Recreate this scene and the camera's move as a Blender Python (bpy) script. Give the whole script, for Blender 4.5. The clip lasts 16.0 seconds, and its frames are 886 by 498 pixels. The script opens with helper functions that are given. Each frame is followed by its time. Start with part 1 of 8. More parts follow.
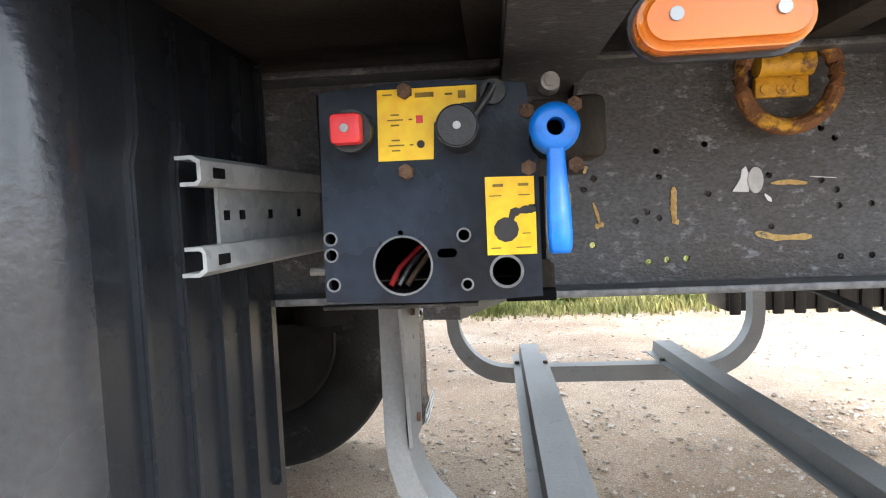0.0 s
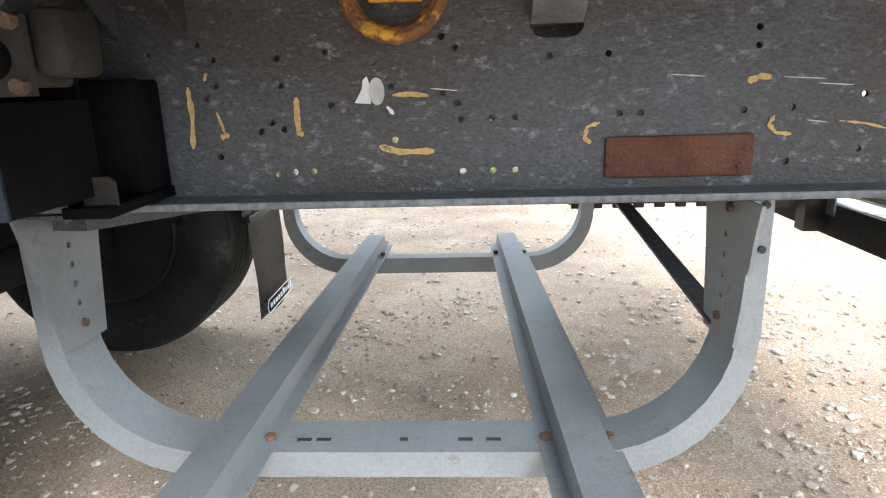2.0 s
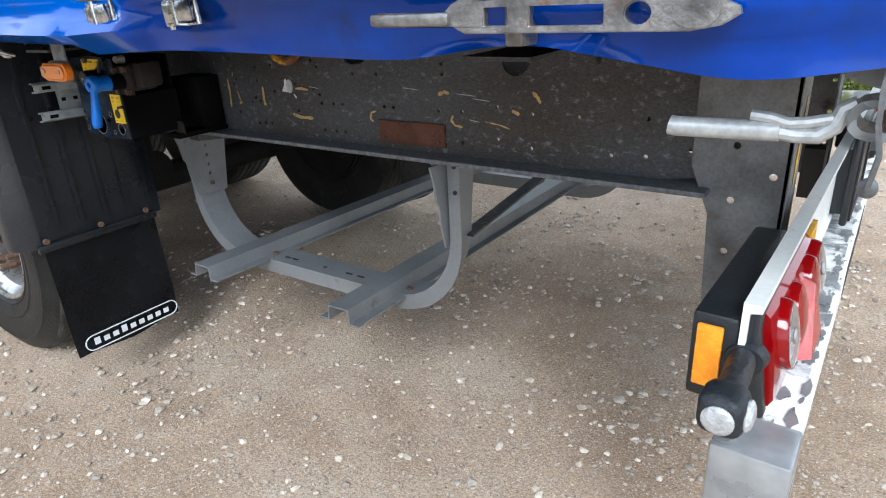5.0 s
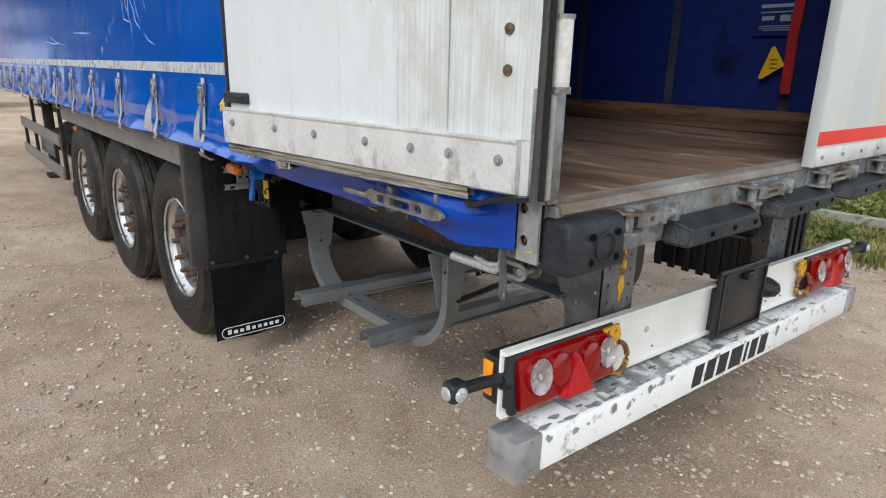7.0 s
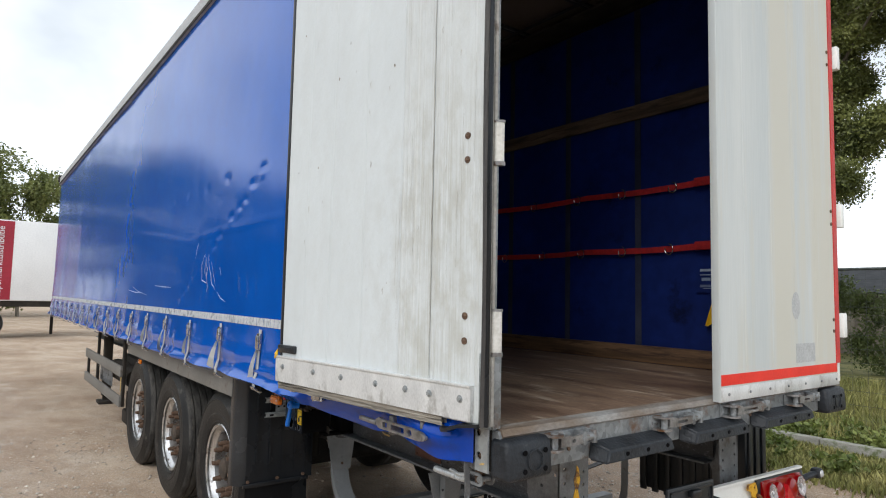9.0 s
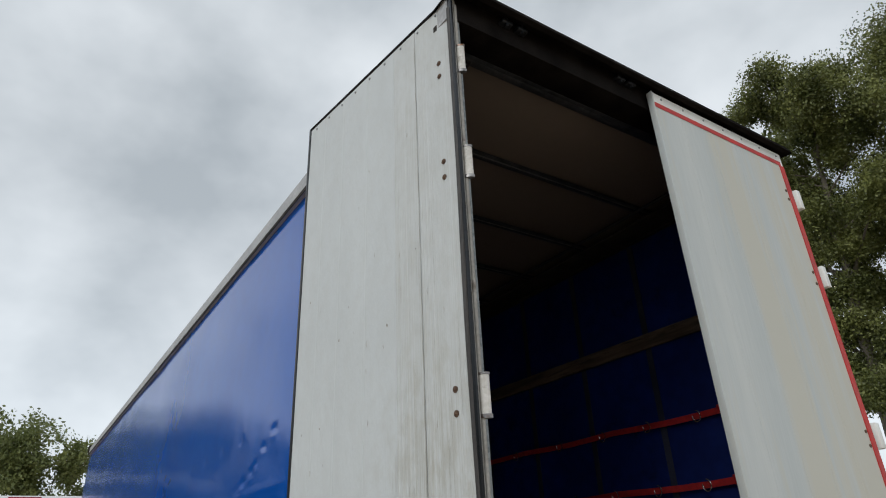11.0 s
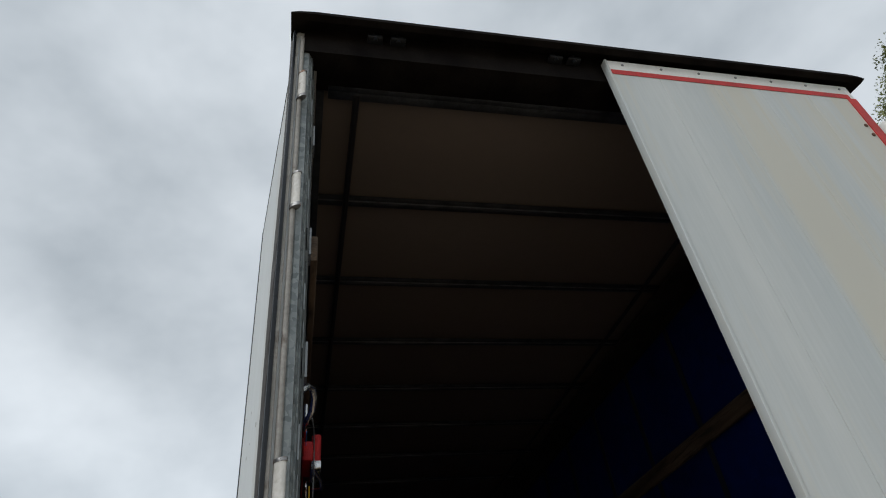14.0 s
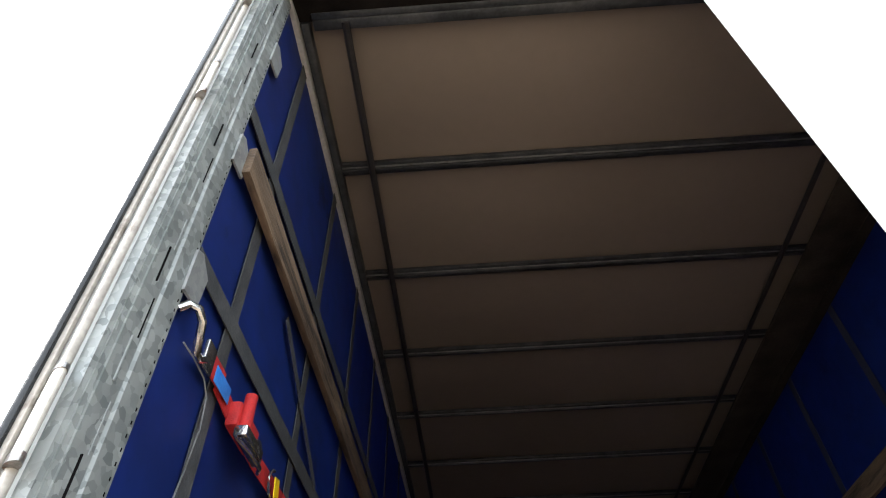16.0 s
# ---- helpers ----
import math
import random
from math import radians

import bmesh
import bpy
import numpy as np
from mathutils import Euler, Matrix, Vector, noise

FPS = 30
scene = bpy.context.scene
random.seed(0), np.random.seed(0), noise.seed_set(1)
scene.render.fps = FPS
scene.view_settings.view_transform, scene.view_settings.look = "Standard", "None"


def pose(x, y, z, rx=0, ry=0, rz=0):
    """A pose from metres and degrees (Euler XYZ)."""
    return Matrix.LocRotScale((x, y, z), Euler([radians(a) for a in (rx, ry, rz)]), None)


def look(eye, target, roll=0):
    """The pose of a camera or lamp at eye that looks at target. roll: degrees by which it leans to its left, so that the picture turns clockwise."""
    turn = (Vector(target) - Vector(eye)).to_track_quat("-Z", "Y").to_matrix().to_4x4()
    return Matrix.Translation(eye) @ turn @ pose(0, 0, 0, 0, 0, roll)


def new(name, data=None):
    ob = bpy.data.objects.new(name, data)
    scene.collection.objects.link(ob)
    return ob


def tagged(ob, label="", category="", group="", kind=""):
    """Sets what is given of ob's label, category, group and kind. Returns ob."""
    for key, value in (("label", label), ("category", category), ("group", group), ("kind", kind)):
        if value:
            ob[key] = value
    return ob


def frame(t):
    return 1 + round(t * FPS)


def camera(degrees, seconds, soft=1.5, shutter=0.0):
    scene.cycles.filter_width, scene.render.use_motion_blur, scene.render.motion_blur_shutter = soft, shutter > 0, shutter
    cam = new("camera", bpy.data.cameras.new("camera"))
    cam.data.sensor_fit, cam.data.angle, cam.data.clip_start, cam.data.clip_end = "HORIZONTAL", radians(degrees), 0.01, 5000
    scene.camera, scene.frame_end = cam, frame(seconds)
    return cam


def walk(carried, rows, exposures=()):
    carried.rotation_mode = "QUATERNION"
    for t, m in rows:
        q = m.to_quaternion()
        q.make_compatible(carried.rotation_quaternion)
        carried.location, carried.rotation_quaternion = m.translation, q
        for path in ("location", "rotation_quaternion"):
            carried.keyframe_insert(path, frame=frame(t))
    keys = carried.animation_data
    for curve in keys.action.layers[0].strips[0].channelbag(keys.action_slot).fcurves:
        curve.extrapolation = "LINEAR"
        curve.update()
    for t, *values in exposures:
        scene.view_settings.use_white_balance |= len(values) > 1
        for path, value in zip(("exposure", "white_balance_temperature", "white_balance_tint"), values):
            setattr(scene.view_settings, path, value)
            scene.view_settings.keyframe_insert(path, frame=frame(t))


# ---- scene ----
PATH = [
    (0, (-2.034, -0.413, 1.036), (-2.197, 1.576, 0.905), -2.5),
    (0.5, (-1.935, -0.396, 1.044), (-2.104, 1.583, 0.814), -2.8),
    (1, (-1.833, -0.294, 1.038), (-2.062, 1.681, 0.818), -4.1),
    (1.5, (-1.679, -0.263, 1.038), (-1.826, 1.7, 0.689), -2.9),
    (2, (-1.49, -0.366, 1.067), (-1.588, 1.565, 0.553), -1.7),
    (2.5, (-1.295, -0.474, 1.107), (-1.545, 1.42, 0.515), 0.1),
    (3, (-1.058, -0.488, 1.124), (-1.359, 1.371, 0.449), 2.6),
    (3.2, (-0.958, -0.485, 1.136), (-1.34, 1.347, 0.429), 1.7),
    (5.3, (-0.031, -0.736, 1.347), (-1.188, 0.681, 0.538), -0.9),
    (5.5, (0.064, -0.736, 1.382), (-1.136, 0.631, 0.551), 0.5),
    (6, (0.283, -0.851, 1.478), (-1.006, 0.513, 0.785), 0.3),
    (6.5, (0.535, -0.976, 1.562), (-0.868, 0.31, 0.946), 1.6),
    (7, (0.786, -0.971, 1.596), (-0.688, 0.263, 1.043), 1.4),
    (7.5, (1.006, -0.982, 1.642), (-0.528, 0.218, 1.188), 1.8),
    (8, (1.185, -1.13, 1.66), (-0.354, 0.106, 1.337), 1.6),
    (8.5, (1.337, -1.265, 1.7), (-0.238, -0.041, 1.548), 1.8),
    (9, (1.416, -1.295, 1.734), (-0.18, -0.1, 1.889), 1.2),
    (9.5, (1.47, -1.283, 1.762), (-0.108, -0.122, 2.163), 0.1),
    (10, (1.494, -1.271, 1.776), (-0.037, -0.159, 2.424), -0.7),
    (10.2, (1.504, -1.28, 1.773), (0.001, -0.182, 2.505), -0.8),
    (12.3, (1.602, -0.792, 1.788), (0.160, 0.078, 2.868), -7.2),
    (12.5, (1.551, -0.704, 1.774), (0.159, 0.154, 2.926), -8.1),
    (13, (1.457, -0.462, 1.775), (0.121, 0.272, 3.07), -10.1),
    (13.5, (1.373, -0.206, 1.773), (-0.017, 0.403, 3.075), -10.7),
    (14, (1.326, 0.039, 1.767), (-0.172, 0.467, 3.021), -7.9),
    (14.5, (1.203, 0.196, 1.735), (-0.396, 0.542, 2.886), -6.3),
    (15, (1.01, 0.319, 1.784), (-0.606, 0.453, 2.956), -3.3),
    (15.5, (0.845, 0.431, 1.773), (-0.642, 0.504, 3.109), -3.5),
    (16, (0.661, 0.577, 1.772), (-0.726, 0.51, 3.211), -1.5),
]
EXPOSURES = [(0.0, 1.90, 6150, 10), (1.5, 1.92, 6150, 9), (2.3, 1.72, 5800, 8), (3.2, 1.46, 5600, 8), (5.3, 0.62, 5900, 8), (6.0, 0.24, 6100, 9), (6.5, 0.14, 6250, 10), (7.2, 0.18, 6350, 10), (8.0, 0.13, 6450, 10), (9.0, 0.03, 6380, 10),
             (10.2, -0.37, 6400, 9), (12.5, -0.78, 6250, 8), (14.0, -0.70, 6250, 8), (15.0, 0.24, 6300, 9), (16.0, 1.90, 6350, 10)]
cam = camera(70.8, 16.0, 1.1)
walk(cam, [(t, look(eye, target, roll)) for t, eye, target, roll in PATH], EXPOSURES)

# ---- world, sun ----
world = bpy.data.worlds.new("overcast_sky")
scene.world = world
world.use_nodes = True
wn, wl = world.node_tree.nodes, world.node_tree.links
wn.clear()
w_out = wn.new("ShaderNodeOutputWorld")
w_bg = wn.new("ShaderNodeBackground")
w_sky = wn.new("ShaderNodeTexSky")
w_sky.sky_type, w_sky.sun_disc = "NISHITA", False
w_sky.sun_elevation, w_sky.sun_rotation = radians(39), radians(151)
w_gain = wn.new("ShaderNodeMix")
w_gain.data_type, w_gain.blend_type = "RGBA", "MULTIPLY"
w_gain.inputs[0].default_value = 1.0
w_gain.inputs[7].default_value = (0.12, 0.12, 0.12, 1)
w_tc = wn.new("ShaderNodeTexCoord")
w_map = wn.new("ShaderNodeMapping")
w_map.inputs["Scale"].default_value = (1.0, 1.0, 1.5)
w_map.inputs["Location"].default_value = (0.35, 1.7, 0.2)
w_n = wn.new("ShaderNodeTexNoise")
w_n.inputs["Scale"].default_value, w_n.inputs["Detail"].default_value = 2.6, 5.0
w_n.inputs["Roughness"].default_value, w_n.inputs["Distortion"].default_value = 0.5, 0.0
w_ramp = wn.new("ShaderNodeValToRGB")
w_ramp.color_ramp.elements[0].position, w_ramp.color_ramp.elements[1].position = 0.34, 0.70
w_ramp.color_ramp.elements[0].color = (0.74, 0.80, 0.855, 1)
w_ramp.color_ramp.elements[1].color = (1.36, 1.41, 1.46, 1)
w_mix = wn.new("ShaderNodeMix")
w_mix.data_type = "RGBA"
w_mix.inputs[0].default_value = 0.93
wl.new(w_tc.outputs["Generated"], w_map.inputs["Vector"])
wl.new(w_map.outputs["Vector"], w_n.inputs["Vector"])
wl.new(w_n.outputs["Fac"], w_ramp.inputs["Fac"])
wl.new(w_sky.outputs["Color"], w_gain.inputs[6])
wl.new(w_gain.outputs[2], w_mix.inputs[6])
wl.new(w_ramp.outputs["Color"], w_mix.inputs[7])
# the cloud cover thins towards the horizon
w_sep, w_low, w_glow = wn.new("ShaderNodeSeparateXYZ"), wn.new("ShaderNodeMapRange"), wn.new("ShaderNodeVectorMath")
w_low.interpolation_type = "SMOOTHSTEP"
for sock, v in (("From Min", 0.10), ("From Max", 0.55), ("To Min", 1.28), ("To Max", 1.0)):
    w_low.inputs[sock].default_value = v
w_glow.operation = "SCALE"
wl.new(w_tc.outputs["Generated"], w_sep.inputs[0])
wl.new(w_sep.outputs["Z"], w_low.inputs["Value"])
wl.new(w_mix.outputs[2], w_glow.inputs[0])
wl.new(w_low.outputs["Result"], w_glow.inputs["Scale"])
wl.new(w_glow.outputs["Vector"], w_bg.inputs["Color"])
w_bg.inputs["Strength"].default_value = 0.95
wl.new(w_bg.outputs["Background"], w_out.inputs["Surface"])

sun_data = bpy.data.lights.new("sun", "SUN")
sun_data.energy, sun_data.angle, sun_data.color = 1.7, radians(25), (1.0, 0.975, 0.94)
sun = new("sun", sun_data)
sun.matrix_world = look((5.5, -10.0, 9.2), (0, 0, 0))


# ---- materials ----
def surf(name, c1, c2, scale=6.0, rough=0.6, metal=0.0, bump=0.15, bscale=80.0, stretch=(1, 1, 1), dirt=None, dirt_at=0.62,
         dirt_scale=3.0, rvar=0.15, random_tint=0.0, translucent=0.0, coat=0.0, spec=0.5, grain_by=0.14, island_tint=0.0):
    """Two-scale procedural surface: broad mottling, fine grain with relief, and a worn or dirty layer."""
    m = bpy.data.materials.new(name)
    m.use_nodes = True
    n, l = m.node_tree.nodes, m.node_tree.links
    p = n["Principled BSDF"]
    tc, mp = n.new("ShaderNodeTexCoord"), n.new("ShaderNodeMapping")
    mp.inputs["Scale"].default_value = stretch
    l.new(tc.outputs["Object"], mp.inputs["Vector"])
    big, fine = n.new("ShaderNodeTexNoise"), n.new("ShaderNodeTexNoise")
    big.inputs["Scale"].default_value, big.inputs["Detail"].default_value = scale, 5
    fine.inputs["Scale"].default_value, fine.inputs["Detail"].default_value = bscale, 4
    for t in (big, fine):
        l.new(mp.outputs["Vector"], t.inputs["Vector"])
    r = n.new("ShaderNodeValToRGB")
    r.color_ramp.elements[0].position, r.color_ramp.elements[1].position = 0.34, 0.68
    r.color_ramp.elements[0].color, r.color_ramp.elements[1].color = (*c1, 1), (*c2, 1)
    l.new(big.outputs["Fac"], r.inputs["Fac"])
    grain = n.new("ShaderNodeMix")
    grain.data_type, grain.blend_type = "RGBA", "OVERLAY"
    grain.inputs[0].default_value = grain_by
    l.new(r.outputs["Color"], grain.inputs[6])
    crisp = n.new("ShaderNodeMapRange")
    crisp.inputs["From Min"].default_value, crisp.inputs["From Max"].default_value = 0.32, 0.68
    l.new(fine.outputs["Fac"], crisp.inputs["Value"])
    l.new(crisp.outputs["Result"], grain.inputs[7])
    colour = grain.outputs[2]
    if dirt:
        dn, dr, dm = n.new("ShaderNodeTexNoise"), n.new("ShaderNodeValToRGB"), n.new("ShaderNodeMix")
        dn.inputs["Scale"].default_value, dn.inputs["Detail"].default_value, dn.inputs["Roughness"].default_value = dirt_scale, 9, 0.68
        l.new(mp.outputs["Vector"], dn.inputs["Vector"])
        dr.color_ramp.elements[0].position, dr.color_ramp.elements[1].position = dirt_at - 0.05, dirt_at + 0.05
        l.new(dn.outputs["Fac"], dr.inputs["Fac"])
        dm.data_type = "RGBA"
        l.new(dr.outputs["Color"], dm.inputs[0])
        l.new(colour, dm.inputs[6])
        dm.inputs[7].default_value = (*dirt, 1)
        colour = dm.outputs[2]
    if random_tint:
        oi, hv, mr = n.new("ShaderNodeObjectInfo"), n.new("ShaderNodeHueSaturation"), n.new("ShaderNodeMapRange")
        mr.inputs["To Min"].default_value, mr.inputs["To Max"].default_value = 1 - random_tint, 1 + random_tint
        l.new(oi.outputs["Random"], mr.inputs["Value"])
        l.new(mr.outputs["Result"], hv.inputs["Value"])
        l.new(colour, hv.inputs["Color"])
        colour = hv.outputs["Color"]
    if island_tint:
        gi, hv, mr = n.new("ShaderNodeNewGeometry"), n.new("ShaderNodeHueSaturation"), n.new("ShaderNodeMapRange")
        mr.inputs["To Min"].default_value, mr.inputs["To Max"].default_value = 1 - island_tint, 1 + island_tint * 0.35
        l.new(gi.outputs["Random Per Island"], mr.inputs["Value"])
        l.new(mr.outputs["Result"], hv.inputs["Value"])
        l.new(colour, hv.inputs["Color"])
        colour = hv.outputs["Color"]
    l.new(colour, p.inputs["Base Color"])
    rr = n.new("ShaderNodeMapRange")
    rr.inputs["To Min"].default_value, rr.inputs["To Max"].default_value = max(0.03, rough - rvar), min(1, rough + rvar)
    l.new(big.outputs["Fac"], rr.inputs["Value"])
    l.new(rr.outputs["Result"], p.inputs["Roughness"])
    p.inputs["Metallic"].default_value = metal
    p.inputs["Coat Weight"].default_value = coat
    p.inputs["Specular IOR Level"].default_value = spec
    if bump:
        b = n.new("ShaderNodeBump")
        b.inputs["Strength"].default_value, b.inputs["Distance"].default_value = bump, 0.01
        l.new(fine.outputs["Fac"], b.inputs["Height"])
        l.new(b.outputs["Normal"], p.inputs["Normal"])
    if translucent:
        tr, mx = n.new("ShaderNodeBsdfTranslucent"), n.new("ShaderNodeMixShader")
        l.new(colour, tr.inputs["Color"])
        mx.inputs[0].default_value = translucent
        l.new(p.outputs["BSDF"], mx.inputs[1])
        l.new(tr.outputs["BSDF"], mx.inputs[2])
        l.new(mx.outputs["Shader"], n["Material Output"].inputs["Surface"])
    return m


def lens(name, colour, rough=0.12, through_light=0.55, ior=1.45):
    """Tinted clear plastic of a lamp."""
    m = bpy.data.materials.new(name)
    m.use_nodes = True
    p = m.node_tree.nodes["Principled BSDF"]
    p.inputs["Base Color"].default_value = (*colour, 1)
    p.inputs["Roughness"].default_value = rough
    p.inputs["Transmission Weight"].default_value = through_light
    p.inputs["IOR"].default_value = ior
    p.inputs["Coat Weight"].default_value = 0.0
    return m


def spangled(name, lo, hi, cells, rough, metal, rust=None):
    """Zinc coat: crystal patches of differing grey, faint cloudy bloom and a little rust."""
    m = bpy.data.materials.new(name)
    m.use_nodes = True
    n, l = m.node_tree.nodes, m.node_tree.links
    p = n["Principled BSDF"]
    tc = n.new("ShaderNodeTexCoord")
    warp, vor, cloud = n.new("ShaderNodeTexNoise"), n.new("ShaderNodeTexVoronoi"), n.new("ShaderNodeTexNoise")
    warp.inputs["Scale"].default_value = cells * 0.8
    mixv = n.new("ShaderNodeMix")
    mixv.data_type = "RGBA"
    mixv.inputs[0].default_value = 0.012
    l.new(tc.outputs["Object"], warp.inputs["Vector"])
    l.new(tc.outputs["Object"], mixv.inputs[6])
    l.new(warp.outputs["Color"], mixv.inputs[7])
    vor.inputs["Scale"].default_value = cells
    l.new(mixv.outputs[2], vor.inputs["Vector"])
    cloud.inputs["Scale"].default_value, cloud.inputs["Detail"].default_value = 7.0, 6
    l.new(tc.outputs["Object"], cloud.inputs["Vector"])
    half = n.new("ShaderNodeMix")
    half.data_type = "RGBA"
    half.inputs[0].default_value = 0.45
    l.new(vor.outputs["Color"], half.inputs[6])
    l.new(cloud.outputs["Fac"], half.inputs[7])
    r = n.new("ShaderNodeValToRGB")
    r.color_ramp.elements[0].position, r.color_ramp.elements[1].position = 0.2, 0.8
    r.color_ramp.elements[0].color, r.color_ramp.elements[1].color = (*lo, 1), (*hi, 1)
    l.new(half.outputs[2], r.inputs["Fac"])
    colour = r.outputs["Color"]
    if rust:
        rn, rr, rm = n.new("ShaderNodeTexNoise"), n.new("ShaderNodeValToRGB"), n.new("ShaderNodeMix")
        rn.inputs["Scale"].default_value, rn.inputs["Detail"].default_value, rn.inputs["Roughness"].default_value = 8.0, 9, 0.7
        l.new(tc.outputs["Object"], rn.inputs["Vector"])
        rr.color_ramp.elements[0].position, rr.color_ramp.elements[1].position = rust[3], rust[3] + 0.14
        l.new(rn.outputs["Fac"], rr.inputs["Fac"])
        rm.data_type = "RGBA"
        l.new(rr.outputs["Color"], rm.inputs[0])
        l.new(colour, rm.inputs[6])
        rm.inputs[7].default_value = (*rust[:3], 1)
        colour = rm.outputs[2]
    l.new(colour, p.inputs["Base Color"])
    mr = n.new("ShaderNodeMapRange")
    mr.inputs["To Min"].default_value, mr.inputs["To Max"].default_value = rough - 0.1, rough + 0.14
    l.new(vor.outputs["Color"], mr.inputs["Value"])
    l.new(mr.outputs["Result"], p.inputs["Roughness"])
    p.inputs["Metallic"].default_value = metal
    b = n.new("ShaderNodeBump")
    b.inputs["Strength"].default_value, b.inputs["Distance"].default_value = 0.12, 0.004
    l.new(cloud.outputs["Fac"], b.inputs["Height"])
    l.new(b.outputs["Normal"], p.inputs["Normal"])
    return m


def dirt_yard():
    """Trodden earth: broad damp and dry patches, fine grit, and small pale stones pressed into it."""
    m = bpy.data.materials.new("compacted_dirt")
    m.use_nodes = True
    n, l = m.node_tree.nodes, m.node_tree.links
    p = n["Principled BSDF"]
    tc = n.new("ShaderNodeTexCoord")

    def tex(kind, scale, **more):
        t = n.new(kind)
        t.inputs["Scale"].default_value = scale
        for k, v in more.items():
            t.inputs[k].default_value = v
        l.new(tc.outputs["Object"], t.inputs["Vector"])
        return t

    def ramp(src, stops):
        r = n.new("ShaderNodeValToRGB")
        while len(r.color_ramp.elements) < len(stops):
            r.color_ramp.elements.new(0.5)
        for e, (pos, c) in zip(r.color_ramp.elements, stops):
            e.position, e.color = pos, (*c, 1)
        l.new(src, r.inputs["Fac"])
        return r.outputs["Color"]

    def mixed(fac, a, b, blend="MIX"):
        q = n.new("ShaderNodeMix")
        q.data_type, q.blend_type = "RGBA", blend
        for sock, v in ((q.inputs[0], fac), (q.inputs[6], a), (q.inputs[7], b)):
            if isinstance(v, (int, float)):
                sock.default_value = v
            elif isinstance(v, tuple):
                sock.default_value = (*v, 1)
            else:
                l.new(v, sock)
        return q.outputs[2]

    broad = tex("ShaderNodeTexNoise", 0.42, Detail=5.0, Roughness=0.6)
    colour = ramp(broad.outputs["Fac"], ((0.34, (0.340, 0.240, 0.160)), (0.50, (0.475, 0.357, 0.254)), (0.66, (0.585, 0.472, 0.355))))
    # pale trodden powder and damp reddish earth in ragged patches
    powder = tex("ShaderNodeTexNoise", 1.9, Detail=9.0, Roughness=0.68)
    colour = mixed(ramp(powder.outputs["Fac"], ((0.52, (0.0, 0.0, 0.0)), (0.66, (0.55, 0.55, 0.55)))), colour, (0.64, 0.555, 0.455))
    colour = mixed(ramp(powder.outputs["Fac"], ((0.33, (0.55, 0.55, 0.55)), (0.47, (0.0, 0.0, 0.0)))), colour, (0.375, 0.250, 0.160))
    patch = tex("ShaderNodeTexNoise", 3.4, Detail=7.0, Roughness=0.66)
    colour = mixed(0.24, colour, ramp(patch.outputs["Fac"], ((0.36, (0.30, 0.29, 0.28)), (0.66, (0.68, 0.68, 0.69)))), "OVERLAY")
    grit = tex("ShaderNodeTexNoise", 120.0, Detail=5.0, Roughness=0.72)
    colour = mixed(0.72, colour, ramp(grit.outputs["Fac"], ((0.36, (0.25, 0.24, 0.23)), (0.64, (0.74, 0.74, 0.75)))), "OVERLAY")
    heights = [grit.outputs["Fac"]]
    for scale, size, share in ((46.0, 0.30, 0.86), (105.0, 0.36, 0.74), (19.0, 0.18, 0.95), (200.0, 0.40, 0.70)):
        v = tex("ShaderNodeTexVoronoi", scale)
        near = n.new("ShaderNodeMath")
        near.operation = "LESS_THAN"
        l.new(v.outputs["Distance"], near.inputs[0])
        near.inputs[1].default_value = size
        sep = n.new("ShaderNodeSeparateColor")
        l.new(v.outputs["Color"], sep.inputs["Color"])
        some = n.new("ShaderNodeMath")
        some.operation = "GREATER_THAN"
        l.new(sep.outputs["Red"], some.inputs[0])
        some.inputs[1].default_value = share
        both = n.new("ShaderNodeMath")
        both.operation = "MULTIPLY"
        l.new(near.outputs[0], both.inputs[0])
        l.new(some.outputs[0], both.inputs[1])
        stone = ramp(sep.outputs["Green"], ((0.0, (0.22, 0.17, 0.13)), (0.35, (0.46, 0.38, 0.30)), (1.0, (0.72, 0.66, 0.58))))
        colour = mixed(both.outputs[0], colour, stone)
        heights.append(both.outputs[0])
    l.new(colour, p.inputs["Base Color"])
    p.inputs["Roughness"].default_value = 0.92
    p.inputs["Specular IOR Level"].default_value = 0.3
    total = heights[0]
    for h in heights[1:]:
        a = n.new("ShaderNodeMath")
        a.operation = "MULTIPLY_ADD"
        l.new(h, a.inputs[0])
        a.inputs[1].default_value = 0.5
        l.new(total, a.inputs[2])
        total = a.outputs[0]
    b = n.new("ShaderNodeBump")
    b.inputs["Strength"].default_value, b.inputs["Distance"].default_value = 1.0, 0.008
    l.new(total, b.inputs["Height"])
    l.new(b.outputs["Normal"], p.inputs["Normal"])
    return m


M_ground = dirt_yard()
M_stone = surf("pebble_stone", (0.42, 0.34, 0.265), (0.70, 0.63, 0.54), 9, 0.85, 0, 0.2, 120, island_tint=0.45)
M_beam = surf("dusty_chassis_steel", (0.044, 0.037, 0.031), (0.080, 0.089, 0.102), 2.0, 0.48, 0.25, 0.25, 200, stretch=(0.75, 1, 1.25), dirt=(0.165, 0.175, 0.19), dirt_at=0.615, dirt_scale=55, grain_by=0.30)
M_cradle = surf("grey_cradle_steel", (0.160, 0.171, 0.181), (0.262, 0.274, 0.284), 3.2, 0.46, 0.3, 0.05, 160, grain_by=0.08, dirt=(0.14, 0.132, 0.122), dirt_at=0.65, dirt_scale=14)
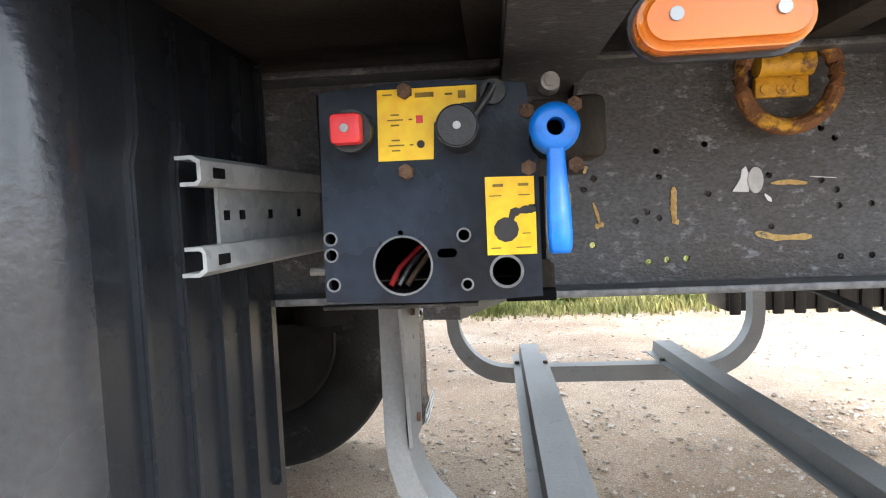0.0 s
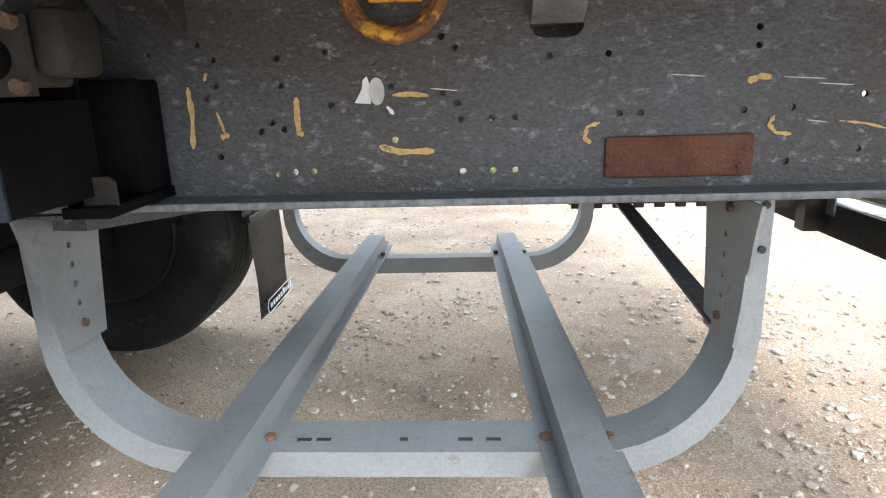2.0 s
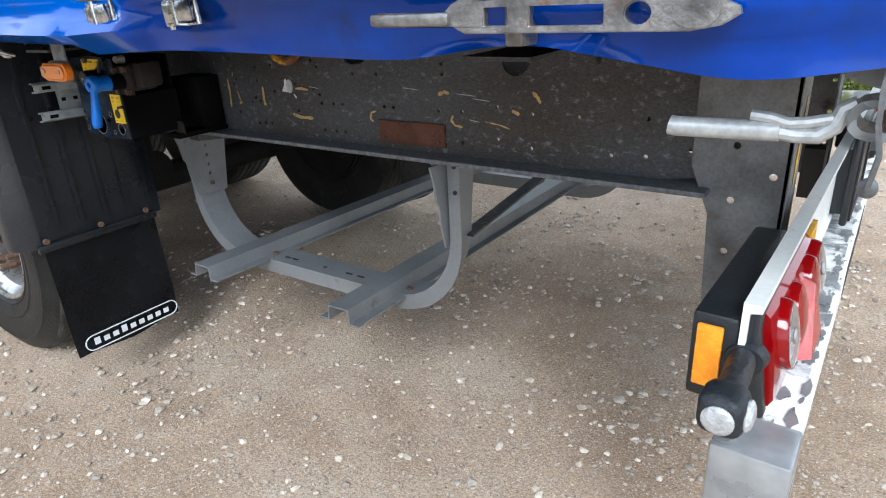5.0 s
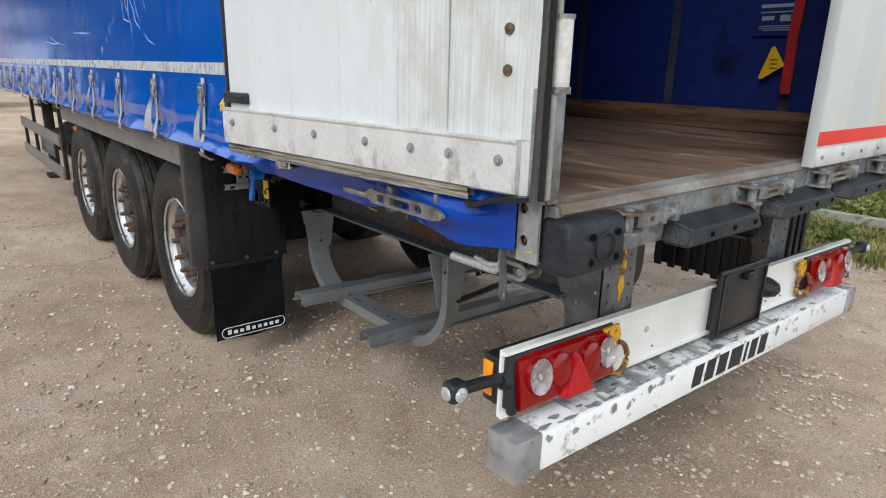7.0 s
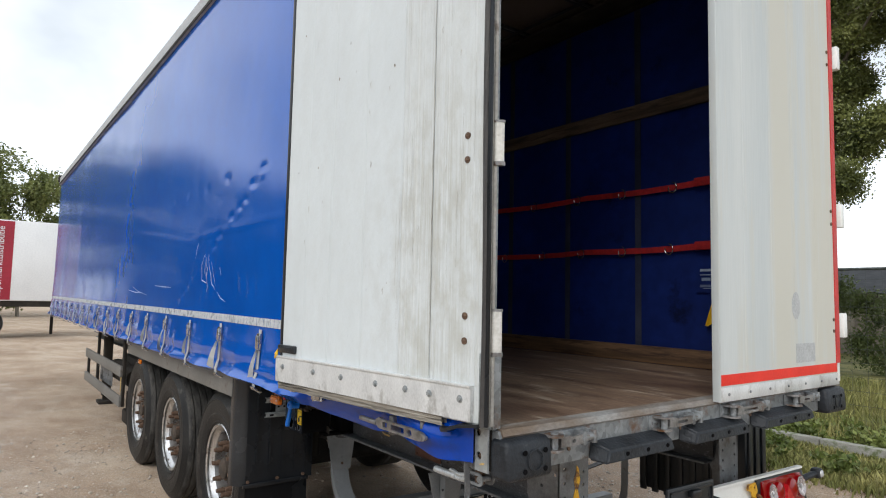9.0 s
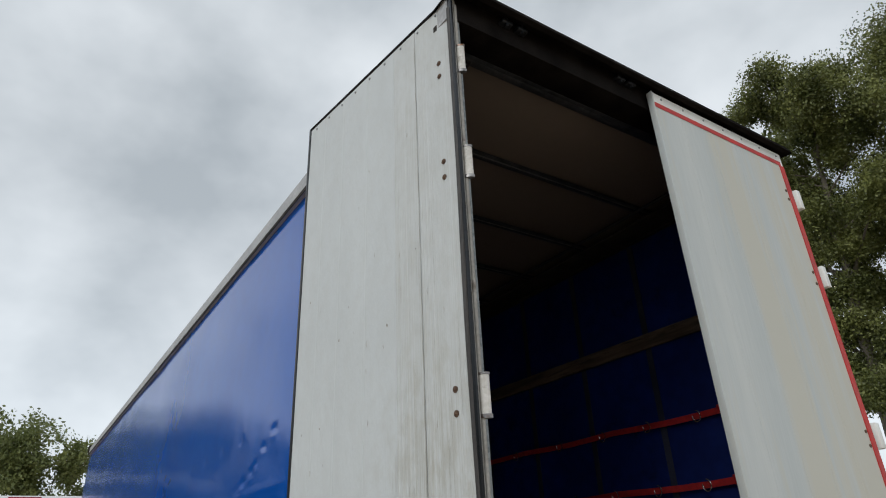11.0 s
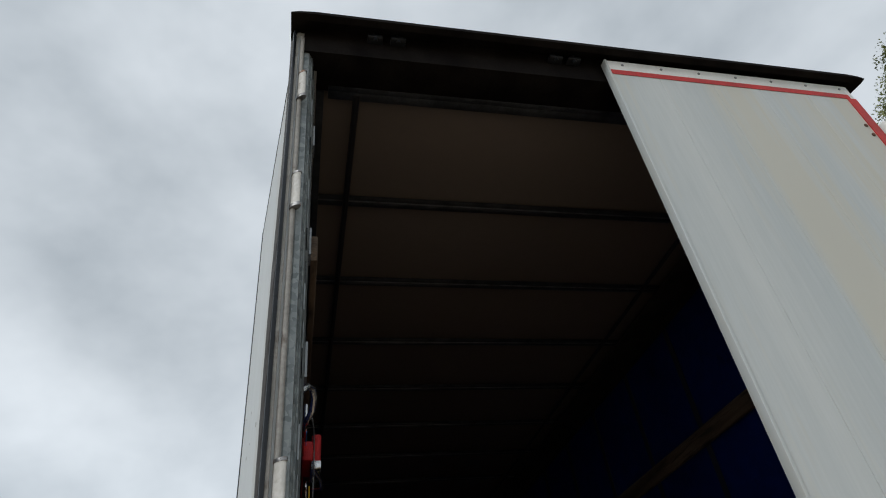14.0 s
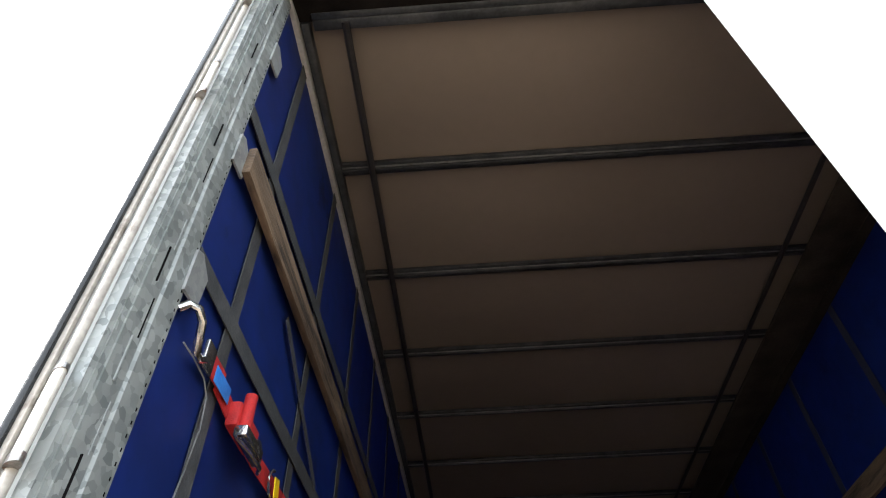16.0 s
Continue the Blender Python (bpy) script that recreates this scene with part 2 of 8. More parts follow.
M_galv = spangled("galvanised_steel", (0.24, 0.26, 0.268), (0.40, 0.425, 0.43), 75, 0.45, 0.45, (0.20, 0.17, 0.13, 0.66))
M_worn = surf("worn_paint_edge", (0.09, 0.097, 0.105), (0.17, 0.18, 0.19), 90, 0.5, 0.3, 0.1, 120)
M_latch = surf("worn_latch_steel", (0.150, 0.148, 0.148), (0.34, 0.335, 0.33), 26, 0.36, 0.7, 0.2, 140, dirt=(0.19, 0.100, 0.055), dirt_at=0.62, dirt_scale=18)
M_lever = surf("pale_lever_steel", (0.42, 0.44, 0.45), (0.54, 0.56, 0.57), 12, 0.38, 0.4, 0.06, 120)
M_panel = surf("glossy_black_panel", (0.004, 0.006, 0.010), (0.022, 0.034, 0.056), 7, 0.26, 0.0, 0.10, 60, spec=0.22, rvar=0.18, dirt=(0.05, 0.058, 0.07), dirt_at=0.68, dirt_scale=16)
M_galv_dirty = spangled("weathered_galvanised_steel", (0.12, 0.128, 0.134), (0.31, 0.325, 0.33), 60, 0.5, 0.4, (0.155, 0.080, 0.042, 0.545))
M_post = spangled("spangled_galvanised_post", (0.130, 0.150, 0.154), (0.375, 0.405, 0.405), 62, 0.5, 0.35)
M_rust = surf("rusty_steel", (0.085, 0.034, 0.020), (0.16, 0.07, 0.04), 16, 0.9, 0.1, 0.5, 160)
M_rust_bolt = surf("rusty_bolt_steel", (0.075, 0.042, 0.027), (0.17, 0.108, 0.072), 60, 0.85, 0.2, 0.4, 220)
M_black = surf("black_plastic", (0.007, 0.0085, 0.011), (0.018, 0.021, 0.025), 4, 0.36, 0, 0.12, 140, spec=0.5, dirt=(0.06, 0.058, 0.055), dirt_at=0.69, dirt_scale=7)
M_fender = surf("glossy_black_mudguard", (0.006, 0.0075, 0.0100), (0.015, 0.0178, 0.0215), 2.5, 0.26, 0, 0.05, 120, spec=0.35, dirt=(0.030, 0.032, 0.034), dirt_at=0.66, dirt_scale=5)
# lighter copy of the mudguard plastic: dust plus sky sheen put into its colour
M_roll = surf("dusty_sheen_plastic", (0.011, 0.013, 0.016), (0.025, 0.028, 0.032), 3, 0.22, 0, 0.06, 110, spec=0.5, dirt=(0.042, 0.043, 0.045), dirt_at=0.67, dirt_scale=6)
M_rubber = surf("buffer_rubber", (0.010, 0.012, 0.015), (0.024, 0.028, 0.034), 9, 0.5, 0, 0.4, 70, spec=0.35, dirt=(0.10, 0.10, 0.10), dirt_at=0.72, dirt_scale=12)
M_tyre = surf("tyre_rubber", (0.009, 0.009, 0.0095), (0.025, 0.0245, 0.0235), 5, 0.5, 0, 0.3, 90, spec=0.25, dirt=(0.085, 0.078, 0.068), dirt_at=0.64, dirt_scale=6)
M_upright = surf("grimy_grey_steel", (0.10, 0.105, 0.11), (0.235, 0.245, 0.255), 9, 0.5, 0.35, 0.12, 160, dirt=(0.075, 0.06, 0.05), dirt_at=0.62, dirt_scale=10)
M_guard = surf("grey_brown_panel", (0.13, 0.125, 0.115), (0.19, 0.18, 0.165), 3, 0.6, 0, 0.1, 90, dirt=(0.10, 0.08, 0.06), dirt_at=0.64, dirt_scale=6)
M_tread = surf("worn_tread_rubber", (0.030, 0.029, 0.028), (0.085, 0.081, 0.075), 9, 0.75, 0, 0.5, 60, stretch=(1, 3, 1), spec=0.15, dirt=(0.10, 0.088, 0.072), dirt_at=0.63, dirt_scale=12)
M_rim = surf("aluminium_rim", (0.50, 0.50, 0.50), (0.74, 0.74, 0.74), 9, 0.30, 0.9, 0.08, 90, dirt=(0.10, 0.065, 0.045), dirt_at=0.60, dirt_scale=13)
M_hub = surf("dirty_hub_steel", (0.03, 0.024, 0.020), (0.10, 0.076, 0.058), 14, 0.85, 0.2, 0.4, 120)
M_blue = surf("blue_tarpaulin", (0.0, 0.078, 0.42), (0.001, 0.100, 0.51), 0.9, 0.13, 0, 0.015, 7, dirt=(0.006, 0.082, 0.42), dirt_at=0.70, dirt_scale=3, rvar=0.03, translucent=0.08, spec=0.58, grain_by=0.04)
# darker, less glossy copy of the tarpaulin for the hem shaded by the door
M_blue_shaded = surf("shaded_blue_tarpaulin", (0.0, 0.040, 0.32), (0.001, 0.060, 0.41), 2.2, 0.19, 0, 0.04, 30, dirt=(0.004, 0.040, 0.24), dirt_at=0.64, dirt_scale=6, rvar=0.06, translucent=0.08, spec=0.40, grain_by=0.06)
M_scuff = surf("rubbed_tarpaulin", (0.22, 0.34, 0.62), (0.42, 0.52, 0.74), 40, 0.5, 0, 0.1, 120)
M_scraped = surf("scraped_white_paint", (0.76, 0.78, 0.775), (0.84, 0.86, 0.855), 4, 0.45, 0, 0.15, 90, stretch=(0.8, 1.7, 1), dirt=(0.26, 0.275, 0.285), dirt_at=0.515, dirt_scale=10)
M_lock = surf("worn_lock_steel", (0.16, 0.15, 0.145), (0.34, 0.335, 0.33), 20, 0.45, 0.5, 0.2, 120, dirt=(0.13, 0.065, 0.03), dirt_at=0.58, dirt_scale=12)
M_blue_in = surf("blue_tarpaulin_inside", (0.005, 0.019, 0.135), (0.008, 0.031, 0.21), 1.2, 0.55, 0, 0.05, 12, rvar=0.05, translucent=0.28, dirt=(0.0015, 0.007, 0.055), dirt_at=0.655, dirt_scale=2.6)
M_webbing = surf("grey_webbing", (0.40, 0.41, 0.41), (0.50, 0.51, 0.51), 12, 0.7, 0, 0.3, 300)
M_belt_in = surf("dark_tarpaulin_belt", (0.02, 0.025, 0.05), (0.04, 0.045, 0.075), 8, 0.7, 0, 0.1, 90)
M_reflect = surf("reflective_strip_white", (0.40, 0.44, 0.48), (0.54, 0.57, 0.60), 20, 0.3, 0, 0.05, 80)
M_buckle = surf("buckle_steel", (0.36, 0.36, 0.36), (0.66, 0.66, 0.65), 60, 0.22, 0.95, 0.1, 150)


def weathered_boards(name, white, wood, worn):
    """White paint on upright wood grain: hairline streaks, grey-brown weathered patches, pale raised knots."""
    m = bpy.data.materials.new(name)
    m.use_nodes = True
    n, l = m.node_tree.nodes, m.node_tree.links
    p = n["Principled BSDF"]
    tc = n.new("ShaderNodeTexCoord")

    def noisy(scale, detail, rough=0.55):
        mp, t = n.new("ShaderNodeMapping"), n.new("ShaderNodeTexNoise")
        mp.inputs["Scale"].default_value = scale
        t.inputs["Scale"].default_value, t.inputs["Detail"].default_value, t.inputs["Roughness"].default_value = 1.0, detail, rough
        l.new(tc.outputs["Object"], mp.inputs["Vector"])
        l.new(mp.outputs["Vector"], t.inputs["Vector"])
        return t.outputs["Fac"]

    def span(src, lo, hi, top=1.0):
        r = n.new("ShaderNodeMapRange")
        r.inputs["From Min"].default_value, r.inputs["From Max"].default_value, r.inputs["To Max"].default_value = lo, hi, top
        l.new(src, r.inputs["Value"])
        return r.outputs["Result"]

    def times(a, b):
        q = n.new("ShaderNodeMath")
        q.operation = "MULTIPLY"
        l.new(a, q.inputs[0])
        l.new(b, q.inputs[1])
        return q.outputs[0]

    def mixed(fac, a, b):
        q = n.new("ShaderNodeMix")
        q.data_type = "RGBA"
        l.new(fac, q.inputs[0])
        for sock, v in ((q.inputs[6], a), (q.inputs[7], b)):
            if isinstance(v, tuple):
                sock.default_value = (*v, 1)
            else:
                l.new(v, sock)
        return q.outputs[2]

    streak = noisy((120, 120, 1.3), 4, 0.6)
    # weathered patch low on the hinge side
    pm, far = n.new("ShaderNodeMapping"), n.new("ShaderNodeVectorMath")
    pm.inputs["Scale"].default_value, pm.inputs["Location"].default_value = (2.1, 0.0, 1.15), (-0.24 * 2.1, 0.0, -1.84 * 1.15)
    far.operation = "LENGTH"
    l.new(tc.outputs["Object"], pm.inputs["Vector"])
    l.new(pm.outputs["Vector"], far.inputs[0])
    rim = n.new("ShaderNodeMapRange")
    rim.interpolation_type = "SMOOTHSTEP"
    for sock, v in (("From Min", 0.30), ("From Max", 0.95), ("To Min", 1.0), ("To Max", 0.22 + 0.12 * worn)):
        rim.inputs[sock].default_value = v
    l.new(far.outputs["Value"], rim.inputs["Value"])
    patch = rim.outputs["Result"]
    broad = noisy((2.6, 2.6, 1.0), 5, 0.62)
    cloud = noisy((9, 9, 2.6), 6, 0.62)
    colour = mixed(span(broad, 0.35, 0.65), white, tuple(c * 0.93 for c in white))
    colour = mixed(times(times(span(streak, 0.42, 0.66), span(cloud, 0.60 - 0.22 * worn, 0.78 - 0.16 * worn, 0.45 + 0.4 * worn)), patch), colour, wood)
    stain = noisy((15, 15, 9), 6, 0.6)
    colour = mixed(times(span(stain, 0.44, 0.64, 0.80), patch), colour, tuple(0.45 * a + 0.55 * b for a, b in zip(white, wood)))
    colour = mixed(span(noisy((40, 40, 9), 7, 0.7), 0.64, 0.72, 0.6), colour, tuple(c * 0.72 for c in white))
    l.new(colour, p.inputs["Base Color"])
    p.inputs["Roughness"].default_value = 0.58
    b = n.new("ShaderNodeBump")
    b.inputs["Strength"].default_value, b.inputs["Distance"].default_value = 0.16 + 0.25 * worn, 0.003
    l.new(streak, b.inputs["Height"])
    b2 = n.new("ShaderNodeBump")
    b2.inputs["Strength"].default_value, b2.inputs["Distance"].default_value = 0.5, 0.018
    l.new(cloud, b2.inputs["Height"])
    l.new(b.outputs["Normal"], b2.inputs["Normal"])
    l.new(b2.outputs["Normal"], p.inputs["Normal"])
    return m


M_ply = weathered_boards("painted_door_board", (0.600, 0.640, 0.652), (0.43, 0.425, 0.39), 0.25)
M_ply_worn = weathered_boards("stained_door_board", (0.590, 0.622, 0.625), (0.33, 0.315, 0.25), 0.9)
M_door_out = surf("white_door_panel", (0.500, 0.540, 0.543), (0.585, 0.612, 0.603), 1.5, 0.48, 0, 0.05, 30, stretch=(1, 3.0, 0.16), grain_by=0.04, dirt=(0.562, 0.555, 0.490), dirt_at=0.53, dirt_scale=0.9)
M_alu_dirty = surf("stained_aluminium_strip", (0.55, 0.56, 0.56), (0.73, 0.74, 0.735), 7, 0.42, 0.25, 0.10, 120, stretch=(1.3, 1, 0.7), grain_by=0.14, dirt=(0.40, 0.395, 0.38), dirt_at=0.605, dirt_scale=9)
M_raw_edge = surf("weathered_wood_edge", (0.15, 0.135, 0.11), (0.42, 0.39, 0.335), 9, 0.85, 0, 0.7, 60, stretch=(0.3, 1, 6), dirt=(0.05, 0.045, 0.04), dirt_at=0.56, dirt_scale=8)
M_red = surf("red_reflective_tape", (0.70, 0.022, 0.014), (0.85, 0.035, 0.020), 6, 0.38, 0, 0.03, 80)
M_red_old = surf("faded_red_tape", (0.42, 0.018, 0.016), (0.58, 0.035, 0.030), 8, 0.5, 0, 0.1, 80, dirt=(0.45, 0.30, 0.26), dirt_at=0.70)
M_roof = surf("beige_roof_sheet", (0.170, 0.143, 0.116), (0.205, 0.174, 0.144), 0.8, 0.75, 0, 0.02, 20, translucent=0.02, grain_by=0.02)
M_roof_out = surf("grey_roof_cover", (0.34, 0.35, 0.36), (0.46, 0.47, 0.48), 3, 0.55, 0, 0.1, 60)
M_roofbar = surf("dark_roof_bow", (0.036, 0.042, 0.048), (0.075, 0.083, 0.090), 12, 0.42, 0.5, 0.1, 100)
# near-black base shared by the header, roof cap and door top trim
M_header = surf("black_rear_header", (0.006, 0.005, 0.005), (0.016, 0.014, 0.013), 8, 0.8, 0.0, 0.1, 110, spec=0.06)
M_floor = surf("worn_floor_plywood", (0.110, 0.064, 0.041), (0.285, 0.195, 0.130), 5, 0.58, 0, 0.2, 60, stretch=(0.30, 1.5, 1), dirt=(0.42, 0.345, 0.265), dirt_at=0.60, dirt_scale=8, random_tint=0.06, grain_by=0.22)
M_board = surf("brown_side_board", (0.068, 0.036, 0.017), (0.185, 0.104, 0.050), 7, 0.7, 0, 0.3, 60, stretch=(0.25, 1, 3), dirt=(0.045, 0.022, 0.012), dirt_at=0.53, dirt_scale=8)
M_slat = surf("rough_sawn_slat", (0.062, 0.042, 0.027), (0.170, 0.120, 0.078), 9, 0.8, 0, 0.5, 70, stretch=(0.25, 1, 2.5), dirt=(0.030, 0.022, 0.016), dirt_at=0.56, dirt_scale=7)
M_white = surf("chipped_white_paint", (0.78, 0.80, 0.80), (0.86, 0.88, 0.875), 4, 0.45, 0, 0.1, 90, dirt=(0.24, 0.25, 0.25), dirt_at=0.625, dirt_scale=11)
M_white_clean = surf("white_paint", (0.76, 0.77, 0.74), (0.85, 0.86, 0.835), 4, 0.42, 0, 0.08, 90, dirt=(0.42, 0.40, 0.36), dirt_at=0.70, dirt_scale=9)
M_tape = surf("grey_duct_tape", (0.30, 0.315, 0.33), (0.46, 0.475, 0.49), 11, 0.30, 0.5, 0.5, 16)
M_yellow = surf("yellow_paint", (0.58, 0.31, 0.015), (0.78, 0.43, 0.02), 14, 0.5, 0, 0.2, 120, dirt=(0.13, 0.055, 0.02), dirt_at=0.56, dirt_scale=22)
M_ring = surf("rusty_ring", (0.12, 0.05, 0.02), (0.24, 0.11, 0.04), 22, 0.75, 0.1, 0.5, 140, dirt=(0.60, 0.33, 0.03), dirt_at=0.57, dirt_scale=24)
M_label = surf("yellow_label", (0.78, 0.50, 0.008), (0.86, 0.58, 0.012), 10, 0.4, 0, 0.02, 80)
M_mark = surf("yellow_chalk_mark", (0.42, 0.28, 0.10), (0.60, 0.43, 0.17), 60, 0.9, 0, 0.1, 160, dirt=(0.16, 0.14, 0.11), dirt_at=0.60, dirt_scale=60)
M_bluelever = surf("blue_plastic_lever", (0.003, 0.135, 0.56), (0.006, 0.165, 0.66), 12, 0.32, 0, 0.04, 120)
M_redknob = surf("red_plastic_knob", (0.62, 0.025, 0.035), (0.74, 0.05, 0.06), 20, 0.4, 0, 0.05, 120)
M_strap = surf("red_strap_webbing", (0.31, 0.008, 0.012), (0.48, 0.018, 0.018), 30, 0.75, 0, 0.3, 260)
M_yellowtag = surf("yellow_vinyl_tag", (0.72, 0.42, 0.012), (0.85, 0.52, 0.02), 10, 0.4, 0, 0.1, 60)
M_print_dark = surf("dark_print", (0.012, 0.012, 0.014), (0.025, 0.025, 0.028), 20, 0.6, 0, 0.02, 90)
M_print_faded = surf("faded_label_print", (0.10, 0.065, 0.010), (0.26, 0.165, 0.015), 60, 0.6, 0, 0.02, 90)
M_print_white = surf("white_print", (0.62, 0.65, 0.68), (0.74, 0.76, 0.78), 20, 0.5, 0, 0.02, 90)
M_print_blue = surf("pale_blue_print", (0.26, 0.33, 0.46), (0.34, 0.41, 0.54), 20, 0.5, 0, 0.02, 90)
M_greyspot = surf("grey_sticker_residue", (0.40, 0.415, 0.42), (0.48, 0.495, 0.50), 16, 0.6, 0, 0.05, 90)
M_lens_red = lens("red_lamp_lens", (0.26, 0.0015, 0.003), 0.03, 0.12, 1.5)
M_lens_amber = lens("amber_lamp_lens", (0.88, 0.27, 0.015))
M_lens_clear = lens("clear_lamp_lens", (0.95, 0.94, 0.94), 0.04, 1.0, 1.18)
M_reflector = surf("lamp_reflector", (0.42, 0.38, 0.38), (0.72, 0.67, 0.66), 22, 0.25, 0.6, 0.1, 60)
M_rod = surf("cream_hinge_rod", (0.25, 0.24, 0.218), (0.40, 0.385, 0.355), 7, 0.5, 0, 0.1, 90, dirt=(0.15, 0.13, 0.11), dirt_at=0.64, dirt_scale=7)
M_belt_x = surf("dark_grey_webbing", (0.030, 0.033, 0.038), (0.060, 0.064, 0.07), 20, 0.8, 0, 0.2, 200)
M_edge_rubber = surf("dull_door_rubber", (0.024, 0.0225, 0.022), (0.055, 0.051, 0.048), 6, 0.6, 0, 0.2, 70)
M_lens_grey = surf("grey_marker_lens", (0.40, 0.41, 0.42), (0.58, 0.59, 0.60), 40, 0.15, 0.3, 0.4, 120)
M_lampback = surf("red_lamp_body", (0.20, 0.003, 0.005), (0.30, 0.005, 0.008), 30, 0.35, 0, 0.1, 80)
M_grass = surf("meadow_grass", (0.155, 0.175, 0.040), (0.44, 0.40, 0.150), 1.7, 0.8, 0, 0.1, 60, translucent=0.3, island_tint=0.5)
M_leaf = surf("poplar_leaf", (0.085, 0.105, 0.026), (0.31, 0.335, 0.105), 1.6, 0.5, 0, 0.0, 60, translucent=0.28, island_tint=0.4)
M_leaf_far = surf("broadleaf_leaf", (0.10, 0.125, 0.035), (0.25, 0.285, 0.10), 2.2, 0.5, 0, 0.0, 60, translucent=0.3)
M_weed = surf("weed_leaf", (0.105, 0.150, 0.030), (0.27, 0.31, 0.085), 3.0, 0.5, 0, 0.0, 60, translucent=0.3, island_tint=0.35)
M_hedge = surf("hedge_leaf", (0.065, 0.092, 0.026), (0.16, 0.195, 0.06), 1.6, 0.6, 0, 0.0, 60, translucent=0.25)
M_bark = surf("grey_bark", (0.13, 0.11, 0.085), (0.25, 0.22, 0.175), 5, 0.9, 0, 0.6, 35, stretch=(1, 1, 0.25))
M_kerb = surf("mossy_concrete_kerb", (0.26, 0.25, 0.215), (0.42, 0.41, 0.36), 5, 0.9, 0, 0.3, 90, dirt=(0.13, 0.15, 0.07), dirt_at=0.54, dirt_scale=5)
M_fence = surf("fence_steel", (0.055, 0.065, 0.06), (0.10, 0.11, 0.10), 15, 0.5, 0.5, 0.1, 90)
M_boxwhite = surf("white_trailer_panel", (0.74, 0.75, 0.76), (0.82, 0.83, 0.84), 0.8, 0.4, 0, 0.03, 20)
M_boxred = surf("crimson_panel", (0.30, 0.012, 0.030), (0.36, 0.018, 0.04), 0.8, 0.45, 0, 0.03, 20)
M_soot = surf("sooty_brake_steel", (0.005, 0.0046, 0.0042), (0.017, 0.0155, 0.014), 7, 0.8, 0, 0.3, 80, spec=0.25)
M_sleeve = surf("cream_hinge_sleeve", (0.50, 0.49, 0.455), (0.66, 0.65, 0.61), 12, 0.5, 0, 0.1, 90, dirt=(0.26, 0.235, 0.20), dirt_at=0.66, dirt_scale=20)
# near-black; small pieces in it stand for the dark of slots and holes
M_void = surf("matt_black", (0.0025, 0.0025, 0.003), (0.006, 0.006, 0.007), 8, 0.9, 0, 0.2, 90, spec=0.08)
M_under = surf("dark_underside", (0.014, 0.012, 0.010), (0.042, 0.036, 0.030), 6, 0.85, 0, 0.3, 80, spec=0.25)
M_shed = surf("dark_roof_tiles", (0.028, 0.030, 0.033), (0.055, 0.057, 0.06), 3, 0.95, 0, 0.2, 30, spec=0.1)


# ---- mesh helpers ----
def part(name, bm, material, parent, label="", smooth=35):
    """Links a bmesh as one mesh object under parent (or at top level)."""
    mesh = bpy.data.meshes.new(name)
    bm.to_mesh(mesh)
    bm.free()
    mesh.materials.append(material)
    if smooth:
        mesh.polygons.foreach_set("use_smooth", [True] * len(mesh.polygons))
        mesh.set_sharp_from_angle(angle=radians(smooth))
    ob = new(name, mesh)
    if parent:
        ob.parent = parent
    return tagged(ob, label)


def piece(name, mesh, m, parent):
    """One more object on a shared mesh."""
    ob = new(name, mesh)
    ob.parent = parent
    ob.matrix_basis = m
    return ob


def mesh_of(bm, name, material, smooth=35):
    mesh = bpy.data.meshes.new(name)
    bm.to_mesh(mesh)
    bm.free()
    mesh.materials.append(material)
    if smooth:
        mesh.polygons.foreach_set("use_smooth", [True] * len(mesh.polygons))
        mesh.set_sharp_from_angle(angle=radians(smooth))
    return mesh


def B():
    return bmesh.new()


def box(bm, x0, x1, y0, y1, z0, z1, bev=0.0, m=None, seg=2):
    r = bmesh.ops.create_cube(bm, size=1.0, matrix=Matrix.LocRotScale(((x0 + x1) / 2, (y0 + y1) / 2, (z0 + z1) / 2), None, (abs(x1 - x0), abs(y1 - y0), abs(z1 - z0))))
    vs = r["verts"]
    if bev:
        es = list({e for v in vs for e in v.link_edges})
        g = bmesh.ops.bevel(bm, geom=es, offset=bev, segments=seg, profile=0.5, affect="EDGES")
        vs = list({v for f in g["faces"] for v in f.verts} | {v for v in vs if v.is_valid})
        seen, todo = set(vs), list(vs)
        while todo:
            v = todo.pop()
            for e in v.link_edges:
                o = e.other_vert(v)
                if o not in seen:
                    seen.add(o)
                    todo.append(o)
        vs = list(seen)
    if m is not None:
        bmesh.ops.transform(bm, matrix=m, verts=vs)
    return bm


def cyl(bm, p0, p1, r, r2=None, seg=20, caps=True):
    p0, p1 = Vector(p0), Vector(p1)
    d = p1 - p0
    q = d.to_track_quat("Z", "Y").to_matrix().to_4x4()
    bmesh.ops.create_cone(bm, cap_ends=caps, segments=seg, radius1=r, radius2=r if r2 is None else r2, depth=d.length,
                          matrix=Matrix.Translation((p0 + p1) / 2) @ q)
    return bm


